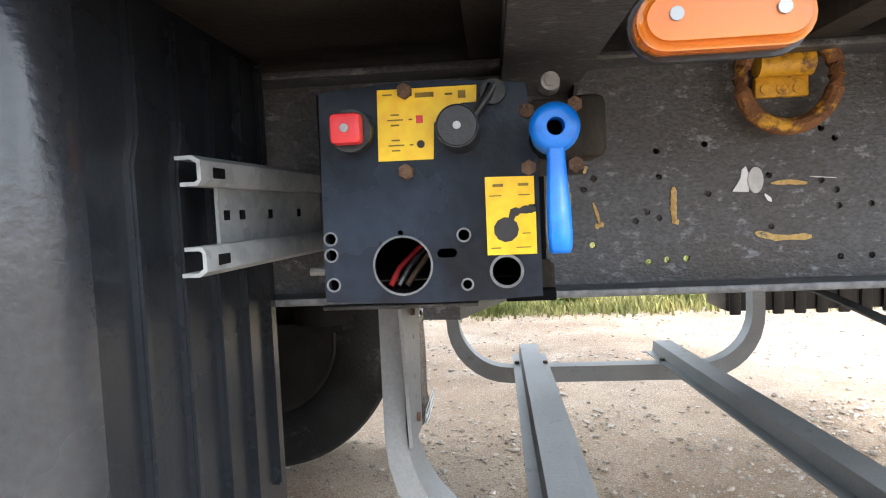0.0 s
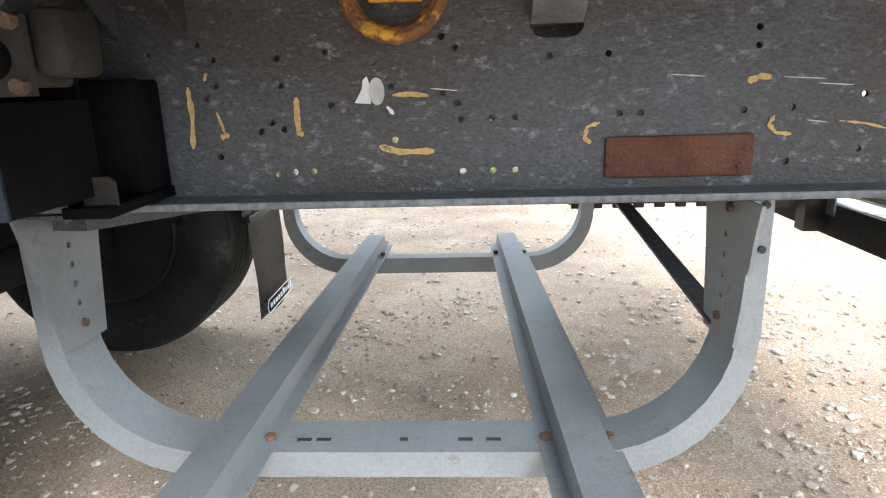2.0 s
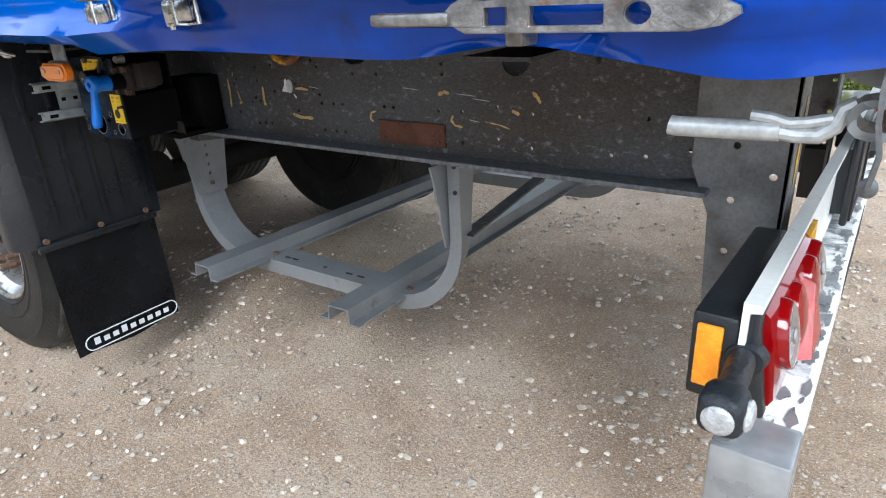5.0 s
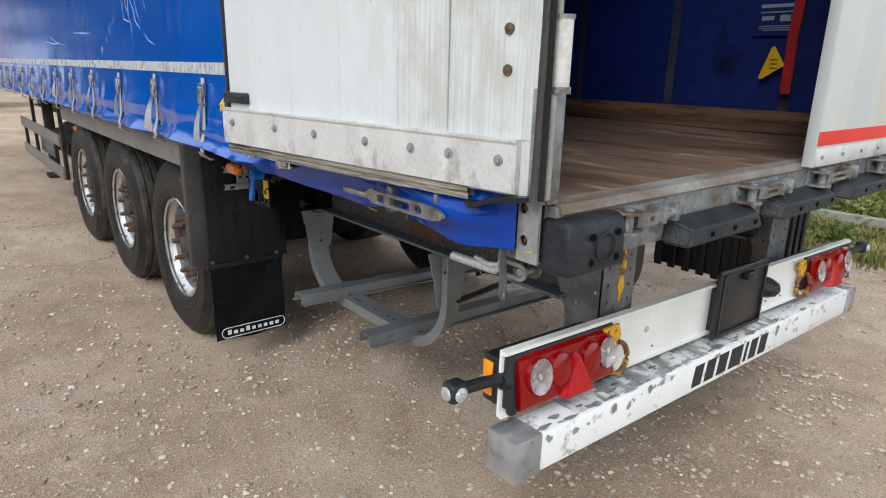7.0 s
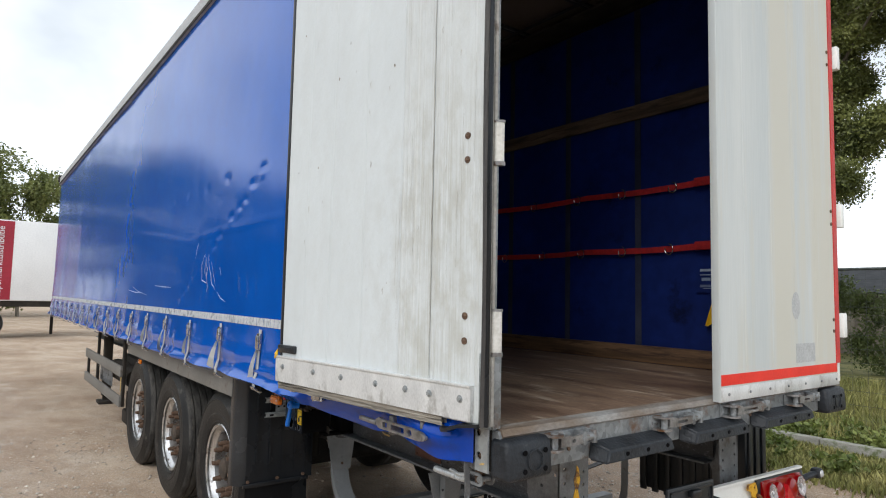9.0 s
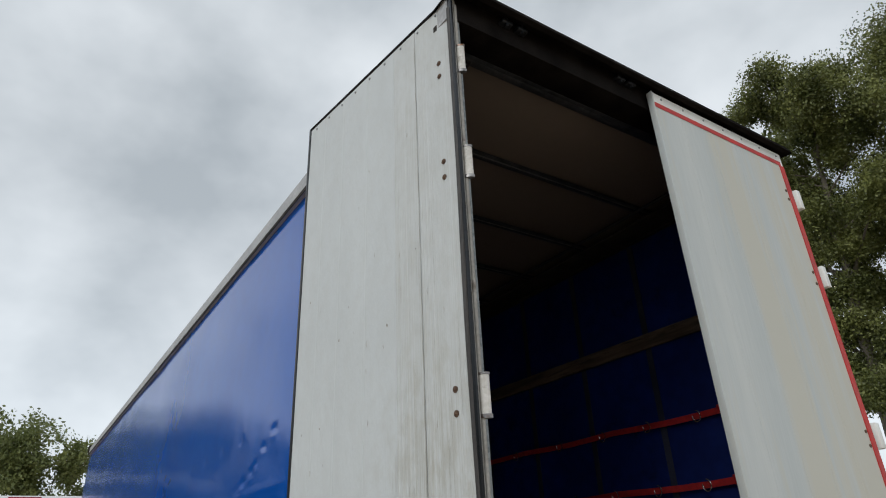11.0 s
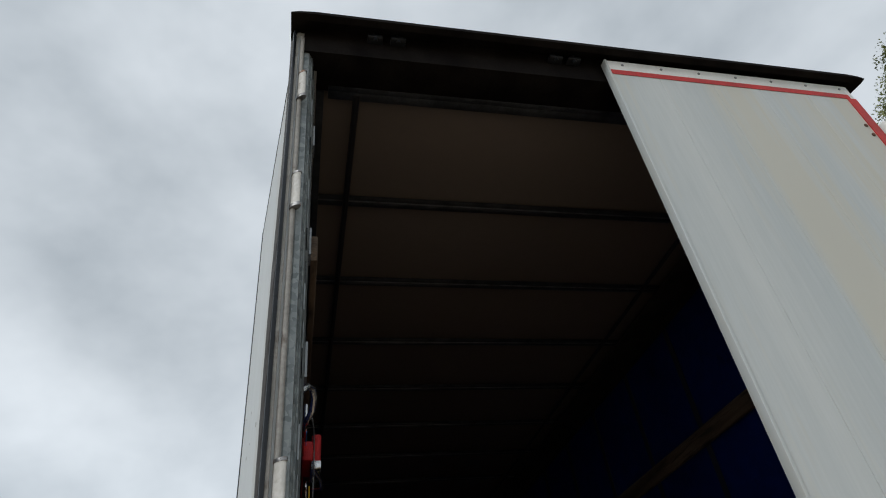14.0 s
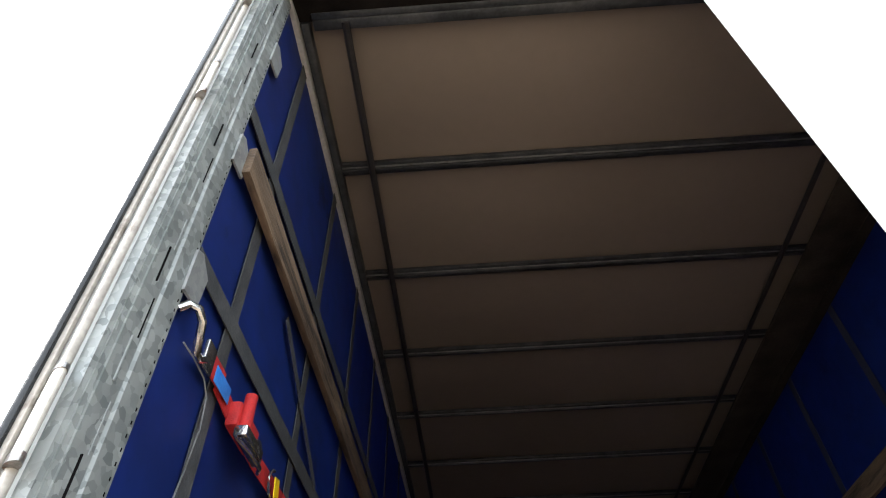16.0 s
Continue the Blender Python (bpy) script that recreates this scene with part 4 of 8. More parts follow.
# gusset plates at the tops of the near frame
for x, s in ((-2.183, 1), (-1.077, -1)):
    bm = B()
    plate(bm, [(0.515, 0.886), (0.73, 0.886), (0.715, 0.80), (0.694, 0.641), (0.600, 0.645), (0.568, 0.648), (0.552, 0.72), (0.546, 0.775), (0.538, 0.785), (0.528, 0.84)],
          [circle(0.631, 0.82 - 0.0345 * k, 0.0055) for k in range(4)], on_x(x), 0.006 * s)
    gp = part("gusset_plate", bm, M_cradle, trailer, "drilled grey steel gusset plate of the cradle", 30)
    for yy, zz in ((0.633, 0.679), (0.62, 0.866)):
        bm = B()
        cyl(bm, (x + s * 0.005, yy, zz), (x + s * 0.012, yy, zz), 0.008, seg=8)
        part("bolt", bm, M_rust_bolt, gp, "rusty bolt")
for z in (0.876, 0.806):
    bm = B()
    cyl(bm, (-1.048, 0.5800, z), (-1.048, 0.5765, z), 0.0062, seg=10)
    part("bolt_hole", bm, M_print_dark, u_near)
bm = B()
box(bm, -1.17, -1.00, 0.56, 0.80, 0.886, 0.892, 0.002)
part("cradle_bracket", bm, M_beam, trailer, "flat steel bracket under the beam", 30)
bm = B()
box(bm, -2.30, -2.06, 0.52, 0.80, 0.886, 0.892, 0.002)
part("cradle_bracket", bm, M_beam, trailer, "flat steel bracket under the beam", 30)
bm = B()
sweep(bm, [(-1.068, 0.66, 0.655), (-1.068, 2.0, 0.785)], [(-0.02, -0.003), (0.02, -0.003), (0.02, 0.003), (-0.02, 0.003)])
part("strut", bm, M_beam, trailer, "flat steel strut of the cradle")

# hat-section rails the wheel lies on
HAT = [(-0.069, -0.022), (-0.041, -0.022), (-0.036, 0.020), (0.036, 0.020), (0.041, -0.022), (0.069, -0.022),
       (0.069, -0.027), (0.037, -0.027), (0.032, 0.015), (-0.032, 0.015), (-0.037, -0.027), (-0.069, -0.027)]
for x0, x1 in ((-1.918, -1.905), (-1.306, -1.353)):
    bm = B()
    sweep(bm, [(x0, 0.355, 0.484), (x1, 2.21, 0.428)], HAT)
    rail = part("carrier_rail", bm, M_cradle, trailer, "grey hat-section rail of the spare-wheel cradle", 25)
    for s in (-1, 1):
        for yy, zz in ((0.62, 0.4555), (2.02, 0.413)):
            bm = B()
            xx = x0 + (x1 - x0) * (yy - 0.355) / 1.855
            cyl(bm, (xx + s * 0.055, yy, zz - 0.003), (xx + s * 0.055, yy, zz + 0.008), 0.010, seg=6)
            part("bolt", bm, M_rust_bolt, rail)

# -- axles and wheels --
WHEEL_X = (-2.98, -4.29, -5.60)
R = 0.535
tyre_profile = [(0.300, 0.035), (0.312, 0.020), (0.318, 0.016), (0.324, 0.019), (0.36, 0.006), (0.372, 0.003), (0.378, 0.006), (0.42, 0.0), (0.462, 0.004), (0.468, 0.001), (0.474, 0.007), (0.505, 0.022), (0.522, 0.034), (0.531, 0.05)]
for k in range(5):
    g = 0.075 + k * 0.055
    tyre_profile += [(R, g - 0.012), (R, g), (R - 0.014, g + 0.001), (R - 0.014, g + 0.010), (R, g + 0.011)]
tyre_profile += [(0.531, 0.332), (0.522, 0.346), (0.505, 0.358), (0.47, 0.372), (0.42, 0.38), (0.36, 0.374), (0.315, 0.358), (0.300, 0.345)]
bm = lathe(B(), tyre_profile, 72)
me_tyre = mesh_of(bm, "tyre", M_tyre, 28)
me_tyre.materials.append(M_tread)
for poly in me_tyre.polygons:
    if math.hypot(poly.center.x, poly.center.z) > 0.515:
        poly.material_index = 1
bm = lathe(B(), [(0.283, 0.030), (0.297, 0.022), (0.303, 0.026), (0.300, 0.036), (0.285, 0.050), (0.262, 0.075), (0.256, 0.12), (0.250, 0.185),
                 (0.235, 0.196), (0.17, 0.197), (0.148, 0.195), (0.148, 0.205), (0.25, 0.208), (0.262, 0.30), (0.30, 0.345), (0.303, 0.35), (0.29, 0.352)], 64)
me_rim = mesh_of(bm, "rim", M_rim, 30)
# faces on the rim's inner side take the dark material
me_rim.materials.append(M_under)
for poly in me_rim.polygons:
    if poly.center.y > 0.203:
        poly.material_index = 1
bm = lathe(B(), [(0.0, 0.040), (0.05, 0.040), (0.068, 0.050), (0.072, 0.090), (0.105, 0.098), (0.122, 0.115), (0.130, 0.160), (0.215, 0.172), (0.236, 0.178), (0.240, 0.196), (0.0, 0.2)], 40)
for k in range(8):
    a = 2 * math.pi * k / 8
    cyl(bm, (0.09 * math.cos(a), 0.105, 0.09 * math.sin(a)), (0.09 * math.cos(a), 0.084, 0.09 * math.sin(a)), 0.012, seg=6)
me_hub = mesh_of(bm, "hub", M_hub, 30)
bm = B()
cyl(bm, (0, 0.170, 0), (0, 0.150, 0), 0.029, 0.027, seg=12)
cyl(bm, (0, 0.152, 0), (0, 0.108, 0), 0.023, seg=6)
cyl(bm, (0, 0.110, 0), (0, 0.045, 0), 0.0145, seg=10)
cyl(bm, (0, 0.080, 0), (0, 0.030, 0), 0.0215, 0.013, seg=8)
me_nut = mesh_of(bm, "wheel_nut", M_rust_bolt, 30)
bm = lathe(B(), [(0.0, 0.19), (0.24, 0.19), (0.252, 0.34), (0.288, 0.352), (0.288, 0.362), (0.10, 0.375), (0.0, 0.375)], 32)
me_drum = mesh_of(bm, "brake_drum", M_soot, 30)


def wheel(x, y, far):
    w = piece("wheel", me_hub, Matrix.Translation((x, y, R - 0.004)) @ pose(0, 0, 0, 0, random.uniform(0, 90), 180 if far else 0), trailer)
    tagged(w, "dirty trailer wheel with polished rim and long rusty studs")
    w.matrix_basis = Matrix.Translation((x, y, R - 0.004)) @ (pose(0, 0, 0, 0, 0, 180) if far else Matrix()) @ pose(0, 0, 0, 0, random.uniform(0, 90), 0)
    piece("tyre", me_tyre, Matrix(), w)
    piece("rim", me_rim, Matrix(), w)
    piece("brake_drum", me_drum, Matrix(), w)
    for k in range(10):
        a = 2 * math.pi * k / 10
        piece("wheel_nut", me_nut, Matrix.Translation((0.1675 * math.cos(a), 0, 0.1675 * math.sin(a))), w)


for x in WHEEL_X:
    wheel(x, 0.098, False)
    wheel(x, mirror(0.098), True)
    bm = B()
    cyl(bm, (x, 0.35, R), (x, 2.11, R), 0.065, seg=24)
    for y in (0.60, 1.86):
        box(bm, x - 0.12, x + 0.10, y - 0.05, y + 0.05, R - 0.09, R + 0.12, 0.012)
        sweep(bm, [(x - 0.55, y, 0.80), (x - 0.25, y, 0.66), (x + 0.05, y, 0.60), (x + 0.38, y, 0.62)], [(-0.04, -0.022), (0.04, -0.022), (0.04, 0.022), (-0.04, 0.022)])
        cyl(bm, (x + 0.30, y, 0.63), (x + 0.30, y, 0.89), 0.11, 0.10, seg=20)
        cyl(bm, (x + 0.06, y + 0.12, R + 0.10), (x + 0.30, y + 0.12, R + 0.12), 0.075, seg=18)
    part("axle", bm, M_soot, trailer, "sooty axle with air springs")
    for y in (0.587, mirror(0.587)):
        bm = B()
        loft(bm, [(x - 0.62, 0.893), (x - 0.42, 0.893), (x - 0.47, 0.70), (x - 0.60, 0.70)], "y", y - 0.05, y + 0.05)
        part("hanger_bracket", bm, M_under, trailer)

# -- mudguard, flap, grey panel above the wheels --
for s in (0, 1):
    def Y(y):
        return mirror(y) if s else y
    bm = B()
    arc = [(math.sin(radians(a)), math.cos(radians(a))) for a in range(0, 91, 9)]
    prof = [(-2.374, 0.088), (-2.374, 0.52), (-2.380, 0.52), (-2.380, 0.088)]
    loft(bm, [(u, Y(v)) for u, v in prof], "z", 0.575, 1.262)
    guard = part("mudguard", bm, M_fender, trailer, "ribbed black plastic mudguard behind the wheel", 40)
    bm = B()
    prof = [(-2.475, 0.016)] + [(-2.446 + 0.072 * p, 0.088 - 0.072 * q) for p, q in arc] + [(-2.446 + 0.066 * p, 0.088 - 0.066 * q) for p, q in reversed(arc)] + [(-2.475, 0.022)]
    loft(bm, [(u, Y(v)) for u, v in prof], "z", 0.575, 1.262)
    part("rounded_edge", bm, M_roll, guard, "dusty rounded outer edge, lightened for its sky sheen", 40)
    for c in (0.150, 0.232, 0.314, 0.396, 0.478):
        bm = B()
        loft(bm, [(Y(c - 0.0075), 0.640), (Y(c - 0.003), 0.632), (Y(c + 0.003), 0.632), (Y(c + 0.0075), 0.640), (Y(c + 0.0075), 1.085), (Y(c + 0.020), 1.115), (Y(c + 0.020), 1.25), (Y(c + 0.006), 1.25), (Y(c + 0.004), 1.12), (Y(c - 0.0075), 1.09)], "x", -2.376, -2.364)
        bmesh.ops.bevel(bm, geom=[e for e in bm.edges if min(v.co.x for v in e.verts) > -2.3645], offset=0.0030, segments=2, affect="EDGES")
        part("rib", bm, M_fender, guard)
    bm = B()
    y0, y1 = sorted((Y(0.07), Y(0.49)))
    box(bm, -2.378, -2.356, y0, y1, 0.560, 0.588, 0.004)
    part("clamp_strip", bm, M_fender, guard)
    for yy in (0.095, 0.28, 0.45):
        bm = B()
        cyl(bm, (-2.357, Y(yy), 0.60), (-2.348, Y(yy), 0.60), 0.010, seg=8)
        part("bolt", bm, M_rust_bolt, guard)
    # arched guards over the wheels
    for x in WHEEL_X:
        bm = B()
        pts = [(x + 0.60 * math.sin(radians(a)), 0.27 if not s else mirror(0.27), R + 0.60 * math.cos(radians(a))) for a in range(-24, 25, 8)]
        rows_ = [[bm.verts.new((p[0], yy, min(p[2], 1.14))) for p in pts] for yy in (Y(0.085), Y(0.47))]
        for j in range(len(pts) - 1):
            bm.faces.new((rows_[0][j], rows_[0][j + 1], rows_[1][j + 1], rows_[1][j]))
        bmesh.ops.solidify(bm, geom=bm.faces[:], thickness=0.005)
        part("wheel_arch", bm, M_fender, trailer)
    # rubber flap, curled a little
    bm = B()
    cols = []
    for i in range(9):
        z = 0.575 - i * 0.0525
        cols.append([bm.verts.new((-2.368 + 0.010 * math.sin(i * 0.7 + j * 0.5) * i / 8 + 0.02 * (i / 8) ** 2, Y(0.085 + j * 0.04), z + 0.004 * math.sin(j * 0.9) * (i == 8))) for j in range(11)])
    for a, b in zip(cols, cols[1:]):
        for j in range(10):
            bm.faces.new((a[j], a[j + 1], b[j + 1], b[j]))
    bmesh.ops.solidify(bm, geom=bm.faces[:], thickness=0.008)
    bmesh.ops.recalc_face_normals(bm, faces=bm.faces)
    flap = part("mud_flap", bm, M_fender, trailer, "black rubber mud flap with a white-outlined maker badge")
    # badge: white rounded outline with plain bars for the maker's mark
    a, b, z0, z1 = (0.105, 0.47, 0.172, 0.232)
    out = slot(a, b, z0, z1, 8)
    inn = slot(a + 0.004, b - 0.004, z0 + 0.004, z1 - 0.004, 8)
    if s:
        out, inn = [(mirror(u), v) for u, v in out], [(mirror(u), v) for u, v in inn]
    bm = B()
    plate(bm, out, [inn], on_x(-2.330), 0.002)
    part("badge_outline", bm, M_print_white, flap, "white outline of the maker badge")
    for k in range(9):
        bm = B()
        u0 = a + 0.034 + k * 0.034
        up = 0.0 if k not in (0, 3) else 0.008
        box(bm, -2.331, -2.328, *sorted((Y(u0), Y(u0 + 0.020))), z0 + 0.019, z1 - 0.023 + up)
        part("badge_bar", bm, M_print_white, flap)

bm = B()
box(bm, -5.68, -2.46, 0.010, 0.022, 1.10, 1.235, 0.004)
box(bm, -5.68, -2.46, 0.010, 0.10, 1.10, 1.106)
part("side_panel", bm, M_guard, trailer, "grey-brown steel panel above the wheels")
bm = B()
box(bm, -5.68, -2.36, mirror(0.022), mirror(0.010), 1.10, 1.235, 0.004)
part("side_panel", bm, M_under, trailer)
for x in (-5.05,):
    bm = B()
    box(bm, x - 0.05, x + 0.05, -0.008, 0.012, 1.05, 1.09, 0.012)
    part("side_marker", bm, M_lens_amber, trailer, "small amber side marker lamp")

# -- front side guard with posts, landing gear --
for s in (0, 1):
    def Y(y):
        return mirror(y) if s else y
    for z0, z1 in ((0.80, 0.915), (0.48, 0.595)):
        bm = B()
        box(bm, -8.75, -6.14, *sorted((Y(0.03), Y(0.055))), z0, z1, 0.004)
        part("guard_rail", bm, M_guard, trailer, "grey-brown side-guard rail")
    for x, top in ((-8.70, 0.90), (-7.9, 1.25), (-6.17, 1.25)):
        bm = B()
        box(bm, x - 0.035, x + 0.035, *sorted((Y(0.056), Y(0.085))), 0.48, top, 0.003)
        part("guard_post", bm, M_under, trailer)
    bm = B()
    box(bm, -9.60, -9.48, *sorted((Y(0.38), Y(0.50))), 0.12, 1.25, 0.01)
    box(bm, -9.68, -9.40, *sorted((Y(0.33), Y(0.55))), 0.0, 0.05, 0.01)
    box(bm, -9.575, -9.505, *sorted((Y(0.40), Y(0.48))), 0.04, 0.2)
    part("landing_leg", bm, M_under, trailer, "black landing leg")
bm = B()
box(bm, -7.9, -6.4, 0.35, 0.58, 0.66, 0.90, 0.03)
cyl(bm, (-7.8, 0.28, 0.72), (-6.5, 0.28, 0.72), 0.12, seg=24)
part("air_tank", bm, M_under, trailer)
bm = B()
plate(bm, rect(-8.10, -7.20, 0.56, 0.80), [circle(-7.98 + 0.17 * i, 0.61 + 0.065 * j, 0.016, 10) for i in range(5) for j in range(3)], on_y(0.13), 0.006)
part("perforated_plate", bm, M_upright, trailer, "punched grey plate behind the side guard", 30)
bm = B()
box(bm, -6.42, -6.24, 0.085, 0.092, 0.61, 0.78, 0.002)
part("yellow_label", bm, M_mark, trailer, "faded yellow label beside the guard post")
bm = B()
box(bm, -7.15, -6.85, 0.25, 0.33, 0.14, 0.30, 0.02)
box(bm, -7.05, -6.95, 0.27, 0.31, 0.28, 0.52)
part("folded_foot", bm, M_under, trailer)

# -- toolbox on the far side --
tb = B()
box(tb, -1.10, -0.40, 2.20, 2.44, 0.56, 1.16, 0.015)
toolbox = part("toolbox", tb, M_black, trailer, "ribbed black plastic toolbox")
for k in range(8):
    bm = B()
    box(bm, -1.085 + k * 0.085, -1.04 + k * 0.085, 2.188, 2.205, 0.548, 1.15, 0.006)
    part("rib", bm, M_black, toolbox)
for k in range(3):
    bm = B()
    box(bm, -0.405, -0.388, 2.22 + k * 0.075, 2.262 + k * 0.075, 0.548, 1.15, 0.006)
    part("rib", bm, M_black, toolbox)

# -- control panel behind the mudguard --
bm = B()
holes = [circle(-2.134, 0.975, 0.031, 28), slot(-2.096, -2.074, 0.982, 0.992), circle(-2.021, 0.965, 0.0155, 16), circle(-2.066, 1.006, 0.006), circle(-2.064, 0.952, 0.005),
         circle(-2.213, 1.007, 0.006), circle(-2.213, 0.989, 0.006), circle(-2.212, 0.956, 0.006), circle(-2.135, 1.011, 0.003, 8)]
outer = [(-2.222, 0.937)] + [(-2.222 + 0.24 * k / 12, 0.937 - 0.004 * math.sin(math.pi * k / 12)) for k in range(1, 12)] + [(-1.983, 0.937), (-1.984, 1.10), (-1.995, 1.165)] + \
        [(-1.995 - 0.222 * k / 10, 1.165 + 0.008 * math.sin(math.pi * k / 10)) for k in range(1, 10)] + [(-2.218, 1.165)]
plate(bm, outer, holes, on_y(0.262), 0.004)
bmesh.ops.subdivide_edges(bm, edges=[e for e in bm.edges if e.calc_length() > 0.08], cuts=2)
panel = part("control_panel", bm, M_panel, trailer, "black air-suspension control panel with empty gauge hole", 30)
for q in ((-2.222, -2.216, 0.267, 0.42, 0.937, 1.165), (-1.989, -1.984, 0.267, 0.44, 0.937, 1.06), (-2.215, -1.990, 0.267, 0.42, 0.936, 0.940), (-2.215, -1.990, 0.430, 0.436, 0.941, 1.165)):
    bm = B()
    box(bm, *q)
    part("housing_plate", bm, M_void, panel)
# rims of bare metal round the holes
for u, v, r, w in ((-2.134, 0.975, 0.031, 0.0022), (-2.021, 0.965, 0.0155, 0.003), (-2.066, 1.006, 0.006, 0.002), (-2.064, 0.952, 0.005, 0.002), (-2.213, 1.007, 0.006, 0.002), (-2.213, 0.989, 0.006, 0.002), (-2.212, 0.956, 0.006, 0.002)):
    bm = B()
    plate(bm, circle(u, v, r + w, 28), [circle(u, v, r, 28)], on_y(0.2606), 0.0012)
    part("worn_hole_edge", bm, M_worn, panel)
# labels
bm = B()
plate(bm, [(-2.155, 1.089), (-2.095, 1.089), (-2.093, 1.127), (-2.080, 1.142), (-2.062, 1.147), (-2.047, 1.147), (-2.046, 1.165), (-2.153, 1.165)], [], on_y(0.2592), 0.0022)
lab = part("yellow_label", bm, M_label, panel, "yellow operating label with black diagrams")
for u0, u1, v0, v1 in ((-2.112, -2.092, 1.155, 1.160), (-2.080, -2.072, 1.156, 1.158), (-2.066, -2.058, 1.152, 1.160), (-2.143, -2.126, 1.1315, 1.133), (-2.143, -2.126, 1.1045, 1.106), (-2.1395, -2.1305, 1.137, 1.1385),
                       (-2.1395, -2.1305, 1.126, 1.1275), (-2.1395, -2.1305, 1.110, 1.1115), (-2.1395, -2.1305, 1.099, 1.1005), (-2.120, -2.116, 1.1315, 1.133), (-2.120, -2.116, 1.1045, 1.106), (-2.147, -2.137, 1.1585, 1.160)):
    bm = B()
    box(bm, u0, u1, 0.2582, 0.2590, v0, v1)
    part("print_bar", bm, M_print_faded, lab)
bm = B()
box(bm, -2.112, -2.105, 0.2580, 0.2590, 1.128, 1.136)
part("red_print", bm, M_redknob, lab, "red print square")
bm = B()
cyl(bm, (-2.108, 0.259, 1.1055), (-2.108, 0.258, 1.1055), 0.0042, seg=14)
part("print_dot", bm, M_print_dark, lab)
bm = B()
plate(bm, [(-2.041, 0.983), (-1.988, 0.983), (-1.988, 1.028), (-1.999, 1.026), (-1.995, 1.036), (-1.989, 1.036), (-1.989, 1.066), (-2.041, 1.067)], [circle(-2.020, 1.010, 0.012, 14)], on_y(0.2592), 0.0022)
lab = part("yellow_label", bm, M_label, panel, "torn yellow label")
bm = B()
plate(bm, circle(-2.020, 1.010, 0.0135, 11), [], on_y(0.2586), 0.0006)
stroke(bm, dense([(-2.016, 1.016), (-2.012, 1.028), (-1.998, 1.031), (-1.988, 1.031)], 4), 0.0042, on_y(0.2584))
part("torn_patch", bm, M_print_dark, lab, "", 0)
for u0, u1, v0, v1 in ((-2.033, -2.022, 1.056, 1.059), (-2.006, -1.995, 1.056, 1.059), (-2.037, -2.024, 1.046, 1.047), (-2.006, -1.994, 1.046, 1.047), (-2.037, -2.026, 0.99, 0.991), (-2.010, -1.994, 0.99, 0.991), (-2.003, -1.994, 1.005, 1.006)):
    bm = B()
    box(bm, u0, u1, 0.2582, 0.2590, v0, v1)
    part("print_bar", bm, M_print_faded, lab)
# knobs
bm = B()
cyl(bm, (-2.180, 0.262, 1.121), (-2.180, 0.238, 1.121), 0.0225, seg=24)
knob = part("knob_base", bm, M_black, panel)
bm = B()
box(bm, -2.1985, -2.1655, 0.222, 0.242, 1.106, 1.138, 0.005)
kn = part("red_knob", bm, M_redknob, knob, "square red pull knob")
bm = B()
cyl(bm, (-2.182, 0.223, 1.122), (-2.182, 0.2195, 1.122), 0.0045, seg=12)
part("screw", bm, M_galv, kn)
bm = B()
cyl(bm, (-2.066, 0.262, 1.116), (-2.066, 0.211, 1.117), 0.0230, 0.0215, seg=28)
cyl(bm, (-2.066, 0.212, 1.117), (-2.066, 0.209, 1.117), 0.0215, 0.0195, seg=28)
knob = part("black_knob", bm, M_black, panel, "round black push knob")
bm = B()
cyl(bm, (-2.066, 0.210, 1.117), (-2.066, 0.2065, 1.117), 0.004, seg=12)
part("screw", bm, M_galv, knob)
bm = B()
tube(bm, [(-2.05, 0.25, 1.130), (-2.035, 0.247, 1.150), (-2.030, 0.25, 1.162)], 0.005)
cyl(bm, (-2.029, 0.262, 1.156), (-2.029, 0.250, 1.156), 0.0135, seg=16)
part("cap", bm, M_black, panel)
for u, v in ((-2.123, 1.162), (-2.125, 1.077)):
    bm = B()
    cyl(bm, (u, 0.262, v), (u, 0.250, v), 0.009, 0.008, seg=6)
    part("bolt", bm, M_rust_bolt, panel)
# valve block with the blue lever
bm = B()
plate(bm, rect(-2.000, -1.936, 1.066, 1.146), [], on_y(0.270), 0.010)
box(bm, -1.99, -1.945, 0.28, 0.36, 1.075, 1.15, 0.006)
box(bm, -1.945, -1.905, 0.29, 0.36, 1.085, 1.155, 0.01)
valve = part("valve_block", bm, M_under, trailer, "dirty metal lift-valve block")
for u, v in ((-1.994, 1.135), (-1.944, 1.139), (-1.994, 1.075), (-1.944, 1.076)):
    bm = B()
    cyl(bm, (u, 0.270, v), (u, 0.258, v), 0.0085, seg=6)
    part("bolt", bm, M_rust_bolt, valve)
bm = B()
cyl(bm, (-1.968, 0.285, 1.165), (-1.968, 0.262, 1.165), 0.012, 0.010, seg=14)
cyl(bm, (-1.968, 0.263, 1.165), (-1.968, 0.258, 1.165), 0.006, seg=12)
part("air_fitting", bm, M_lock, valve)
bm = B()
cyl(bm, (-1.972, 0.270, 1.104), (-1.972, 0.226, 1.105), 0.021, 0.020, seg=20)
part("lever_shaft", bm, M_void, valve)
bm = B()
cyl(bm, (-1.972, 0.230, 1.105), (-1.972, 0.190, 1.106), 0.0205, 0.019, seg=24)
bmesh.ops.delete(bm, geom=[f for f in bm.faces if len(f.verts) > 6], context="FACES")
lathe_pts = B()
